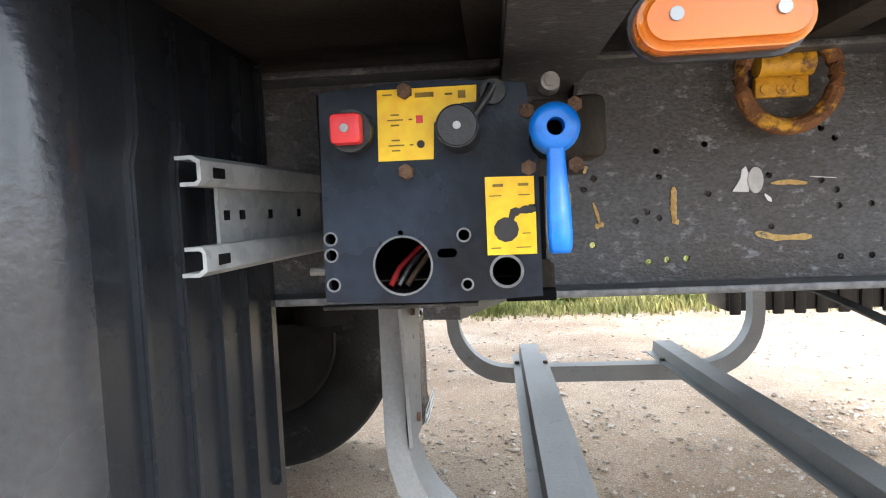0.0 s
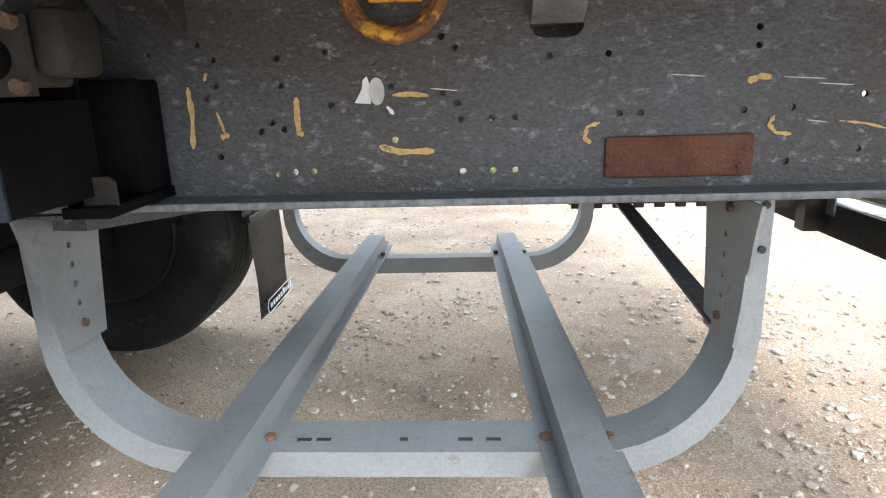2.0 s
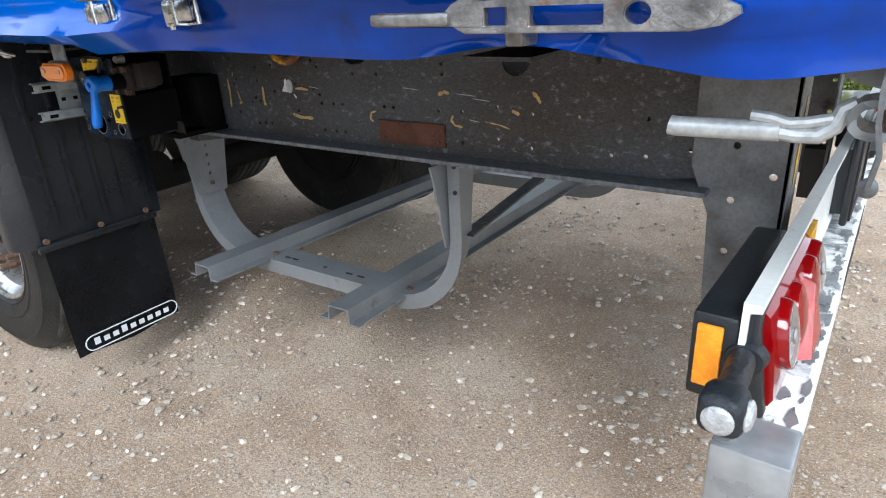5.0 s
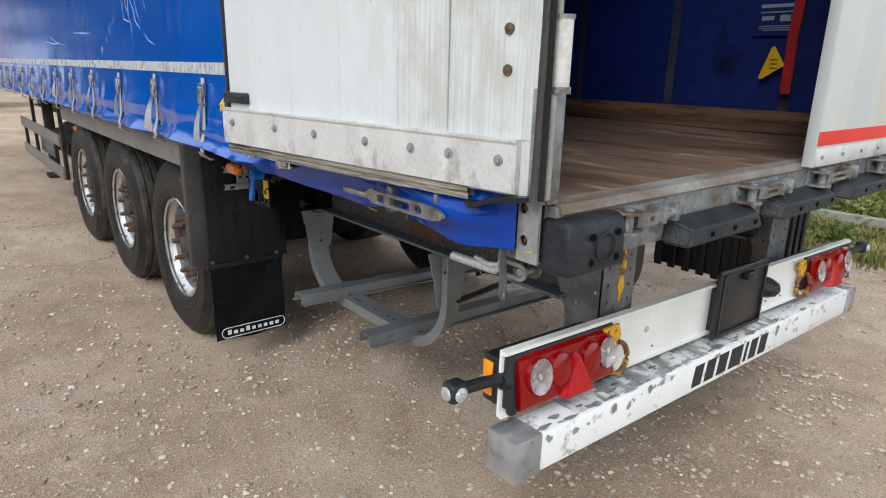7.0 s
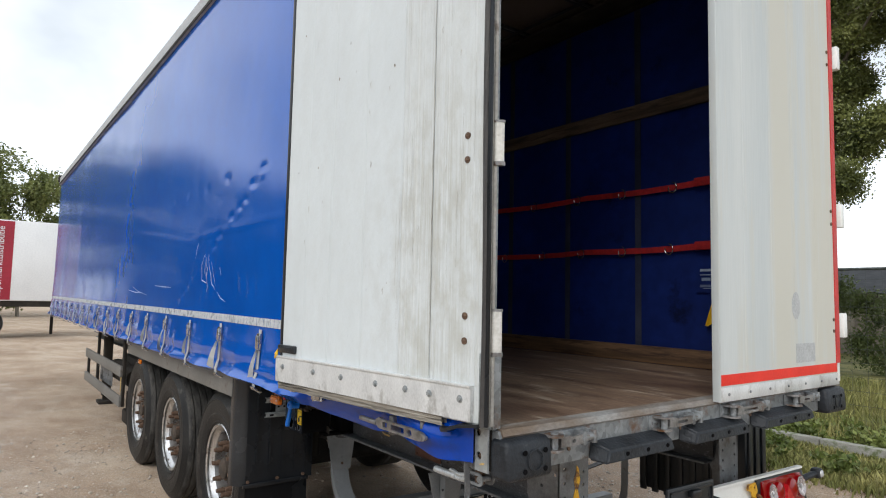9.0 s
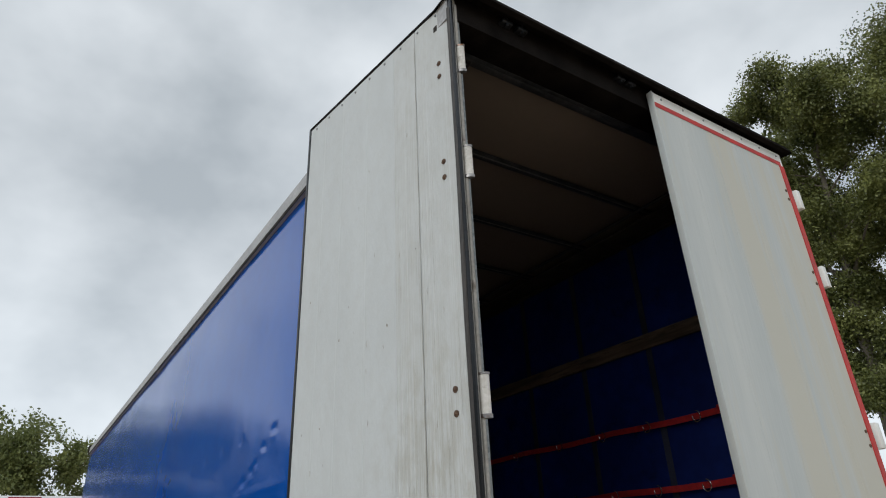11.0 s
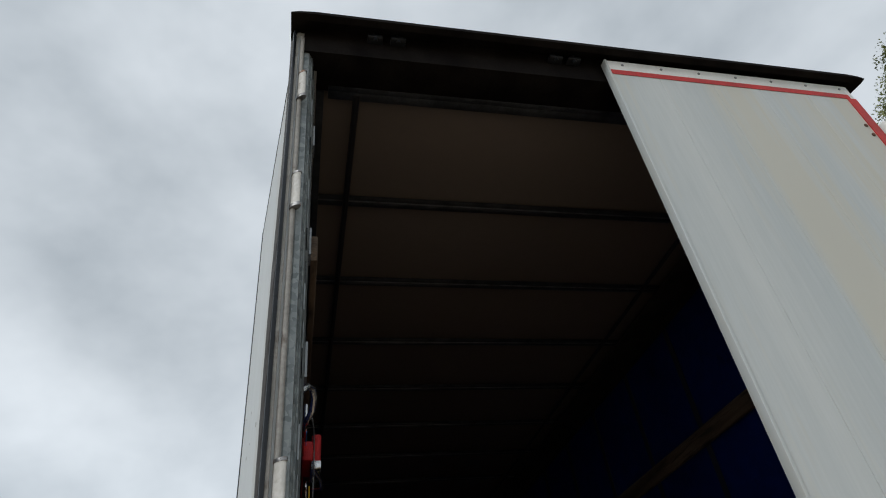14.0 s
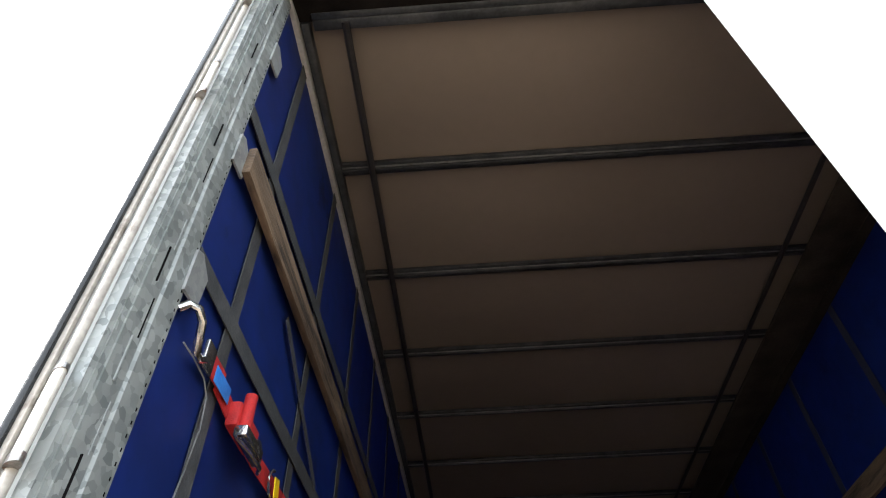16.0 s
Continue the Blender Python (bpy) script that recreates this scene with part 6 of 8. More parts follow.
sweep(bm, [(-0.166, 0.006, 1.222), (-0.168, 0.004, 1.195), (-0.166, 0.006, 1.16), (-0.160, 0.003, 1.13), (-0.164, 0.006, 1.098)], [(-0.0025, -0.011), (0.0025, -0.011), (0.0025, 0.009), (-0.0025, 0.009)], up=(0, 1, 0))
bmesh.ops.create_uvsphere(bm, u_segments=10, v_segments=6, radius=1, matrix=Matrix.LocRotScale((-0.164, 0.006, 1.096), None, (0.010, 0.005, 0.011)))
part("strap_end", bm, M_upright, lever, "grey strap end hanging from the yoke")
bm = B()
loft(bm, [(-0.215, 1.212), (-0.12, 1.212), (-0.118, 1.192), (-0.16, 1.188), (-0.195, 1.198)], "y", 0.02, 0.06)
part("curtain_pole_foot", bm, M_galv_dirty, lever)

# -- rear frame --
rear_frame = part("rear_sill", B(), M_galv_dirty, trailer, "weathered galvanised rear sill with rust on its edge")
bm = B()
loft(bm, [(-0.030, 1.195), (-0.030, 1.305), (-0.038, 1.325), (-0.085, 1.330), (-0.120, 1.320), (-0.120, 1.26), (-0.08, 1.195)], "y", 0.02, 2.44)
sill_me = mesh_of(bm, "rear_sill", M_galv_dirty, 20)
rear_frame.data = sill_me
bm = B()
loft(bm, [(-0.028, 1.306), (-0.024, 1.312), (-0.034, 1.331), (-0.075, 1.336), (-0.075, 1.331), (-0.040, 1.326)], "y", 0.03, 2.43)
part("sill_lip", bm, surf("rust_streaked_lip", (0.17, 0.125, 0.09), (0.30, 0.295, 0.28), 9, 0.7, 0.3, 0.3, 110, stretch=(1, 0.5, 1)), rear_frame, "rust-streaked sill lip")
for y0, y1, fy in ((-0.003, 0.004, 1), (2.456, 2.463, -1)):
    bm = B()
    plate(bm, rect(-0.120, -0.060, 1.198, 1.345), [circle(-0.106, 1.316, 0.0125, 18), circle(-0.101, 1.245, 0.0125, 18)], on_y(y0), 0.007)
    cp = part("corner_plate", bm, M_galv, trailer, "galvanised corner plate with two holes", 30)
    bm = B()
    box(bm, -0.118, -0.066, y0 + 0.02 * fy, y0 + 0.026 * fy, 1.20, 1.34)
    part("backing", bm, M_under, cp)
    for u, v in ((-0.106, 1.316), (-0.101, 1.245)):
        bm = B()
        cyl(bm, (u, y0 + 0.020 * fy, v), (u, y0 + 0.010 * fy, v), 0.009, seg=6)
        cyl(bm, (u, y0 + 0.010 * fy, v), (u, y0 + 0.006 * fy, v), 0.0045, seg=8)
        part("bolt", bm, M_rust_bolt, cp)
bm = B()
stroke(bm, dense([(-0.095, 1.219), (-0.072, 1.226)], 3), 0.004, on_y(-0.0045))
part("paint_mark", bm, M_mark, trailer, "", 0)

# posts
def oval(bm, z0, z1, k):
    """Flattened hinge barrel standing askew to the door."""
    c = [(-0.032 + k * (0.0165 * 0.65 * math.cos(a) - 0.0080 * 0.76 * math.sin(a)), 0.002 + k * (0.0165 * 0.76 * math.cos(a) + 0.0080 * 0.65 * math.sin(a))) for a in [2 * math.pi * q / 20 for q in range(20)]]
    return loft(bm, c, "z", z0, z1)


for s in (0, 1):
    def Y(y):
        return mirror(y) if s else y
    bm = B()
    poly = [(-0.058, -0.006), (-0.054, 0.006), (-0.055, 0.022), (-0.066, 0.024), (-0.064, 0.028), (-0.076, 0.030), (-0.075, 0.034), (-0.090, 0.036), (-0.120, 0.040), (-0.124, 0.036), (-0.130, 0.041), (-0.165, 0.046), (-0.178, 0.046), (-0.182, 0.036), (-0.165, -0.004)]
    poly = [(x, Y(y)) for x, y in poly]
    loft(bm, poly, "z", 1.33, 3.90)
    post = part("rear_post", bm, M_post, trailer, "galvanised rear corner post with folded ribs", 20)
    for z in (3.52, 3.03, 2.62, 2.05, 1.6):
        bm = B()
        loft(bm, [(-0.165, z - 0.055), (-0.228, z - 0.05), (-0.234, z + 0.03), (-0.188, z + 0.06), (-0.165, z + 0.05)], "y", *sorted((Y(0.047), Y(0.053))))
        part("slat_pocket", bm, M_galv, post, "small galvanised pocket bracket")
    bm = B()
    box(bm, -0.0530, -0.0440, *sorted((Y(0.004), Y(0.036))), 1.332, 1.575, 0.002)
    part("hinge_base", bm, M_galv_dirty, post, "grey hinge base plate")
    bm = B()
    box(bm, -0.068, -0.034, *sorted((Y(-0.036), Y(-0.0285))), 1.342, 1.565, 0.002)
    part("hinge_shoe", bm, M_post, post, "grey folded hinge shoe")
    if not s:
        bm = B()
        for k in range(108):
            z = 1.42 + 0.0228 * k
            box(bm, -0.1713, -0.1687, 0.0450, 0.0468, z, z + 0.006)
        part("perforation_row", bm, M_void, post, "row of small punched slits")
        for k in range(12):
            z = 1.50 + 0.205 * k
            for x_ in (-0.099, -0.112):
                bm = B()
                box(bm, x_ - 0.0012, x_ + 0.0012, 0.0360, 0.0402, z + (0.09 if x_ < -0.105 else 0), z + 0.085 + (0.09 if x_ < -0.105 else 0))
                part("slit", bm, M_void if (k + (x_ < -0.105)) % 2 else M_galv, post)
    # hinge rod and sleeves
    bm = B()
    cyl(bm, (-0.043, Y(-0.005), 1.345), (-0.043, Y(-0.005), 3.93), 0.0078, seg=14)
    rod = part("hinge_rod", bm, M_rod, trailer, "grey hinge rod with pale sleeves")
    for z in (3.688, 3.176, 2.289, 1.694):
        bm = B()
        if s:
            box(bm, -0.030, 0.018, Y(0.005), Y(-0.038), z - 0.13, z, 0.006)
        else:
            oval(bm, z - 0.125, z, 1.0)
        part("hinge_sleeve", bm, M_white_clean if s else M_sleeve, rod, "pale hinge sleeve")
        if not s:
            part("hinge_cap", oval(B(), z - 0.138, z - 0.125, 1.22), M_latch, rod)
            part("hinge_cap", oval(B(), z, z + 0.008, 1.16), M_latch, rod)
    bm = B()
    box(bm, -0.044, -0.034, *sorted((Y(-0.031), Y(-0.019))), 1.345, 3.93, 0.002)
    part("hinge_profile", bm, M_rod, rod, "cream steel hinge profile")
    # rubber seal on the post
    bm = B()
    tube(bm, [(-0.046 + 0.002 * math.sin(k * 0.21), Y(-0.0365 + 0.0025 * math.sin(k * 0.16)), 1.345 + 0.0433 * k) for k in range(60)], 0.011, 10)
    part("seal", bm, M_edge_rubber, trailer, "dark rubber door seal")

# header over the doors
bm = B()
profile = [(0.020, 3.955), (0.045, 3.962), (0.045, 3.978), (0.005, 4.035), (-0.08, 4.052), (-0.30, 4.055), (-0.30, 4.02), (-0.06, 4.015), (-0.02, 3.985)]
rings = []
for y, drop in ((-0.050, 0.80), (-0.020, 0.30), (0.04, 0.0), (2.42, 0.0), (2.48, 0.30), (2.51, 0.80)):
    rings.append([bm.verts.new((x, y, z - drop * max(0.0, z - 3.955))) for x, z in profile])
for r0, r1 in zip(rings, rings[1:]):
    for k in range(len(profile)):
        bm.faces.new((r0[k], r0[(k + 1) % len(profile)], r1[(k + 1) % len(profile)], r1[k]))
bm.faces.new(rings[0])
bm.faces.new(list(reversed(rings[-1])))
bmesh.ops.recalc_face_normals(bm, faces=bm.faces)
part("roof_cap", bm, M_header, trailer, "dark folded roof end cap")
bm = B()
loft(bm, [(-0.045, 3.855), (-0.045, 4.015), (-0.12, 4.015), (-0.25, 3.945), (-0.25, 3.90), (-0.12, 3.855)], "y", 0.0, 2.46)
header = part("rear_header", bm, M_header, trailer, "black steel header above the rear doors")
for y in (0.27, 0.36, 1.02, 1.10, 1.35, 1.98):
    bm = B()
    box(bm, -0.045, -0.010, y - 0.030, y + 0.030, 3.945, 3.962, 0.003)
    cyl(bm, (-0.020, y, 3.930), (-0.020, y, 3.985), 0.008, seg=8)
    part("lock_keeper", bm, M_black, header)
bm = B()
box(bm, -0.28, -0.24, 0.10, 2.36, 3.885, 3.925, 0.004)
box(bm, -0.24, -0.215, 0.10, 2.36, 3.885, 3.895, 0.002)
part("inner_header", bm, M_roofbar, trailer, "grey ribbed inner header profile")

# roof
bm = B()
box(bm, -13.3, -0.06, -0.03, 2.49, 3.975, 3.985)
part("roof_cover", bm, M_roof_out, trailer, "grey tarpaulin roof")
bm = B()
cols = []
for i in range(121):
    x = -13.2 + i * 13.0 / 120
    cols.append([bm.verts.new((x, y, 3.945 - 0.012 * abs(math.sin((x + 0.245) / 0.655 * math.pi)))) for y in (0.05, 0.5, 1.2, 1.9, 2.41)])
for a, b in zip(cols, cols[1:]):
    for j in range(4):
        bm.faces.new((a[j], a[j + 1], b[j + 1], b[j]))
part("roof_lining", bm, M_roof, trailer, "beige inside of the roof tarpaulin", 80)
for k in range(20):
    x = -0.90 - k * 0.655
    bm = B()
    box(bm, x - 0.030, x + 0.030, 0.085, 2.375, 3.905, 3.925, 0.003)
    box(bm, x - 0.010, x + 0.006, 0.085, 2.375, 3.893, 3.907, 0.002)
    bow = part("roof_bow", bm, M_roofbar, trailer, "dark aluminium roof bow")
    bm = B()
    box(bm, x + 0.008, x + 0.014, 0.085, 2.375, 3.900, 3.9055, 0.001)
    part("bow_ridge", bm, M_upright, bow)
for y, z, r in ((0.215, 3.880, 0.014), (2.10, 3.884, 0.012)):
    bm = B()
    cyl(bm, (-13.2, y, z), (-0.25, y, z), r, seg=8)
    part("roof_cable", bm, M_print_dark, trailer, "black roof cable")
for y0, y1 in ((0.055, 0.085), (2.375, 2.405)):
    bm = B()
    box(bm, -13.25, -0.25, y0, y1, 3.885, 3.93, 0.004)
    part("inner_roof_rail", bm, M_roofbar, trailer)
# dark sheet filling the band between the far cable and the far rail
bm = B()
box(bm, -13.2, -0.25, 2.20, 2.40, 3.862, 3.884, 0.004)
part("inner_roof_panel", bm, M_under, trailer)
# near rail is grey, far rail takes the dark material
for y in (-0.038, 2.40):
    bm = B()
    loft(bm, [(y, 3.86), (y + 0.09, 3.86), (y + 0.09, 3.975), (y + 0.02, 4.0), (y, 3.985)], "x", -13.34, -0.055)
    part("top_rail", bm, M_roof_out if y < 0 else M_under, trailer, "roof edge rail, grey on the near side and dark on the far side")
    bm = B()
    box(bm, -13.34, -0.14, y - 0.004, y, 3.855, 3.885)
    part("rail_lip", bm, M_under, trailer)
bm = B()
box(bm, -13.40, -13.25, -0.06, 2.50, 3.90, 4.05, 0.03)
part("front_cap", bm, M_under, trailer)
bm = B()
box(bm, -13.32, -13.26, 0.0, 2.46, 1.25, 3.97)
part("bulkhead", bm, M_galv_dirty, trailer, "plain front bulkhead")

# -- doors --
DM = Matrix.Translation((-0.045, -0.026, 0)) @ Matrix.Rotation(math.atan(DOOR_SLOPE) + math.pi, 4, "Z")
# local: +x runs from the hinge to the free edge, +y faces the camera side, z up
door = part("open_door", B(), M_ply, trailer, "rear door folded open along the side, weathered white plywood face")
xs = [0.0, 0.255, 0.42, 0.64, 0.86, 1.04, 1.205]
bm = B()
box(bm, 0.0, 1.205, -0.028, -0.0035, 1.345, 3.975, 0.002)
door.data = mesh_of(bm, "open_door", M_ply, 30)
door.matrix_basis = DM
for i in range(6):
    bm = B()
    box(bm, xs[i] + (0.0016 if i == 1 else 0.0004), xs[i + 1] - (0.0016 if i == 0 else 0.0004), -0.004, 0.0, 1.345, 3.975, 0.0012, seg=1)
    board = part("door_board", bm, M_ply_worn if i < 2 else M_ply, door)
    # fine vertical flutes, running out upwards on the smoother boards
    bm = B()
    top = (3.93, 3.90, 2.35, 2.05, 2.2, 1.95)[i]
    n_ = int((xs[i + 1] - xs[i] - 0.012) / 0.0022)
    prev = None
    for k in range(n_ + 1):
        u = xs[i] + 0.006 + 0.0022 * k
        if k % 5 == 0:
            tall = noise.noise(Vector((u * 90, i, 3))) + 0.6
        h = tall * (0.0030 if i < 2 else 0.0012) * (0.65 + 0.35 * math.sin(u * 37 + i)) * (0.0, 0.8, 1.0, 1.0, 0.8)[k % 5]
        row = [bm.verts.new((u, 0.0004 + h * q, z)) for z, q in ((1.463, 1.0), (1.463 + 0.55 * (top - 1.463), 0.9), (top - 0.12, 0.3), (top, -0.3))]
        if prev:
            for j in range(3):
                bm.faces.new((prev[j], prev[j + 1], row[j + 1], row[j]))
        prev = row
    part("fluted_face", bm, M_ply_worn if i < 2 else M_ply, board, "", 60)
# splits along the grain and small knocks in the painted face
M_split = surf("split_plywood", (0.20, 0.185, 0.155), (0.40, 0.38, 0.33), 40, 0.9, 0, 0.2, 120)
rng = random.Random(17)
bm = B()
stroke(bm, [(0.255 + 0.0012 * math.sin(k * 1.7), 1.47 + 0.062 * k) for k in range(40)], 0.0008, on_y(0.0026))
part("long_split", bm, M_split, door, "long dark split between two boards", 0)
for k in range(22):
    u, z, ln = rng.uniform(0.05, 0.46), rng.uniform(1.50, 2.75), rng.uniform(0.08, 0.45)
    bm = B()
    stroke(bm, [(u + rng.uniform(-0.0012, 0.0012), z + ln * j / 7) for j in range(8)], rng.uniform(0.0002, 0.00045), on_y(0.0036))
    part("grain_split", bm, M_split, door, "", 0)
for k in range(16):
    u, z, w = rng.uniform(0.10, 1.15), rng.uniform(1.5, 3.7), rng.uniform(0.0012, 0.0026)
    bm = B()
    stroke(bm, [(u + 0.0015 * j * rng.uniform(-1, 1), z + 0.008 * j) for j in range(4)], w * 0.7, on_y(0.0034))
    part("paint_chip", bm, M_split, door, "", 0)
bm = B()
box(bm, 1.205, 1.225, -0.032, 0.004, 1.355, 3.985, 0.004)
part("edge_seal", bm, M_black, door, "black rubber edge seal")
bm = B()
box(bm, 0.0, 1.225, -0.028, 0.002, 3.968, 3.990, 0.003)
part("top_trim", bm, M_header, door)
bm = B()
box(bm, -0.018, 0.008, 0.003, 0.015, 1.345, 3.96, 0.004)
part("hinge_edge", bm, M_fender, door, "dark rubber hinge-side edge")
# bottom strip: aluminium profile with bolts
bm = B()
loft(bm, [(0.0, 1.352), (0.014, 1.352), (0.016, 1.40), (0.016, 1.452), (0.020, 1.458), (0.020, 1.463), (0.0, 1.463)], "x", 0.050, 1.232)
strip = part("bottom_strip", bm, M_alu_dirty, door, "scuffed aluminium bottom strip with bolts", 20)
for u in (0.095, 0.235, 0.355, 0.52, 0.735, 0.93, 1.17):
    bm = B()
    cyl(bm, (u, 0.015, 1.418), (u, 0.018, 1.418), 0.0120, seg=18)
    cyl(bm, (u, 0.018, 1.418), (u, 0.024, 1.418), 0.0072, seg=6)
    part("bolt", bm, M_galv, strip, "dull hexagon bolt")
bm = B()
rings = []
for k in range(120):
    u = 0.185 + 1.04 * k / 119
    a, b, c = (noise.noise(Vector((u * 16, q * 7.0, q))) for q in (1, 2, 3))
    rings.append([bm.verts.new(p) for p in ((u, -0.018, 1.318 + 0.004 * a), (u, 0.004 + 0.003 * a, 1.320 + 0.005 * b), (u, 0.002, 1.334), (u, 0.006 + 0.002 * c, 1.336), (u, 0.006, 1.353), (u, -0.018, 1.353))])
for r0, r1 in zip(rings, rings[1:]):
    for j in range(6):
        bm.faces.new((r0[j], r0[(j + 1) % 6], r1[(j + 1) % 6], r1[j]))
bmesh.ops.recalc_face_normals(bm, faces=bm.faces)
part("wood_edge", bm, M_raw_edge, door, "splintered wooden bottom edge")
bm = B()
sweep(bm, [(0.02, -0.008, 1.346), (0.06, -0.004, 1.341), (0.10, 0.002, 1.334), (0.135, 0.006, 1.322), (0.160, 0.004, 1.312), (0.168, -0.002, 1.316)], [(-0.024, -0.006), (0.014, -0.006), (0.018, 0.002), (0.004, 0.006), (-0.024, 0.004)])
part("torn_seal", bm, M_fender, door, "torn rubber bottom seal")
bm = B()
box(bm, 0.27, 1.22, -0.030, -0.019, 1.312, 1.345, 0.004)
part("lower_seal", bm, M_galv_dirty, door)
bm = B()
box(bm, 1.085, 1.222, 0.0, 0.016, 1.478, 1.512, 0.005)
box(bm, 1.10, 1.20, 0.015, 0.018, 1.486, 1.504, 0.001)
part("door_clip", bm, M_black, door, "black plastic door holder clip")
bm = B()
tube(bm, [(1.225, 0.01, 1.49), (1.232, 0.02, 1.47), (1.226, 0.024, 1.455), (1.22, 0.016, 1.465), (1.23, 0.012, 1.48)], 0.004, 6)
part("cord_knot", bm, M_yellowtag, door, "knotted pale cord")
for z in (3.159, 3.087, 2.261, 2.182, 1.677, 1.598, 3.66, 3.59):
    bm = B()
    cyl(bm, (0.093, 0.0, z), (0.093, 0.004, z), 0.0115, seg=16)
    cyl(bm, (0.093, 0.004, z), (0.093, 0.007, z), 0.007, 0.003, seg=12)
    part("rivet", bm, M_rust_bolt, door, "rusty round rivet")
for k in range(9):
    bm = B()
    cyl(bm, (0.10 + 0.13 * k, 0.0, 3.945), (0.10 + 0.13 * k, 0.003, 3.945), 0.006, seg=10)
    part("screw", bm, M_galv_dirty, door)
# dents and chipped spots of the plywood
rng = random.Random(5)
for k in range(12):
    u, z, r = rng.uniform(0.12, 1.15), rng.uniform(1.5, 3.2), rng.uniform(0.002, 0.006)
    bm = B()
    plate(bm, [(u + r * math.cos(a) * rng.uniform(0.5, 1.1), z + 1.5 * r * math.sin(a) * rng.uniform(0.5, 1.1)) for a in [2 * math.pi * j / 9 for j in range(9)]], [], Matrix.Translation((0, 0.0008, 0)) @ XZ, -0.001)
    part("chip", bm, M_raw_edge if k % 3 else M_greyspot, door)

# closed door
cd = B()
box(cd, -0.034, -0.004, 1.232, 2.415, 1.335, 3.94, 0.003)
shut = part("closed_door", cd, M_door_out, trailer, "closed white rear door with red reflective edging")
bm = B()
box(bm, -0.004, 0.0, 1.230, 2.42, 1.318, 1.378, 0.0015)
part("bottom_rail", bm, M_alu_dirty, shut)
bm = B()
box(bm, -0.004, 0.001, 1.230, 2.42, 3.880, 3.942, 0.0015)
part("top_rail_strip", bm, M_white_clean, shut)
ys = [1.230, 1.45, 1.70, 1.93, 2.17, 2.385]
for i in range(5):
    bm = B()
    box(bm, -0.0045, 0.0, ys[i] + 0.0005, ys[i + 1] - 0.0005, 1.378, 3.88, 0.001, seg=1)
    part("door_board", bm, M_door_out, shut)
bm = B()
box(bm, 0.0, 0.0012, 1.236, 2.395, 1.386, 1.432)
part("red_stripe", bm, M_red, shut, "bright red reflective stripe")
bm = B()
box(bm, 0.001, 0.0024, 1.236, 2.405, 3.848, 3.878)
part("red_stripe", bm, M_red_old, shut, "faded red reflective stripe")
bm = B()
box(bm, 0.0, 0.0045, 2.384, 2.4285, 1.432, 3.848)
part("red_edging", bm, M_red_old, shut, "red reflective edge tape")
bm = B()
box(bm, -0.034, 0.002, 2.405, 2.428, 1.335, 3.94, 0.003)
part("edge_profile", bm, M_white_clean, shut)
bm = B()
box(bm, -0.030, 0.004, 1.2235, 1.234, 1.320, 3.945, 0.0015)
part("edge_profile", bm, M_door_out, shut, "pale door edge profile")
bm = B()
plate(bm, circle(1.936, 1.73, 0.042, 28, 1.6), [], on_x(0.0006), 0.0008)
part("sticker_mark", bm, M_greyspot, shut, "grey oval where a sticker was")
for u0, u1 in ((1.93, 2.045), (2.05, 2.135)):
    bm = B()
    box(bm, 0.0, 0.0012, u0, u1, 1.452, 1.545)
    part("sticker_mark", bm, M_greyspot, shut, "grey rectangle where a sticker was")
for k in range(7):
    for z in (1.348, 3.915):
        bm = B()
        cyl(bm, (-0.001, 1.30 + 0.18 * k, z), (0.004, 1.30 + 0.18 * k, z), 0.006, seg=10)
        part("screw", bm, M_galv_dirty, shut)
for z in (3.66, 3.60, 3.12, 3.05, 2.24, 2.17, 1.66, 1.60):
    bm = B()
    cyl(bm, (-0.001, 2.365, z), (0.004, 2.365, z), 0.009, seg=12)
    part("rivet", bm, M_rust_bolt, shut)

# -- rubber buffers on the sill --
def corner_buffer(y0, y1, flip):
    bm = B()
    box(bm, -0.068, 0.022, y0, y1, 1.182, 1.306, 0.018, seg=3)
    for v in bm.verts:
        if v.co.z > 1.27 and v.co.x > -0.02:
            v.co.x -= 0.35 * (v.co.z - 1.27)
    b = part("corner_buffer", bm, M_rubber, trailer, "chunky black rubber corner buffer")
    c = y0 + 0.115 if not flip else y1 - 0.115
    bm = B()
    plate(bm, circle(c, 1.240, 0.034, 24), [circle(c, 1.240, 0.030, 24)], on_x(0.0215), 0.003)
    part("moulded_ring", bm, M_rubber, b)
    for dy in (-0.044, 0.044):
        for dz in (-0.030, 0.026):
            bm = B()
            cyl(bm, (0.0205, c + dy, 1.240 + dz), (0.0232, c + dy, 1.240 + dz), 0.0085, seg=12)
            part("bolt_hole", bm, M_void, b)


corner_buffer(0.008, 0.205, False)
corner_buffer(2.225, 2.452, True)
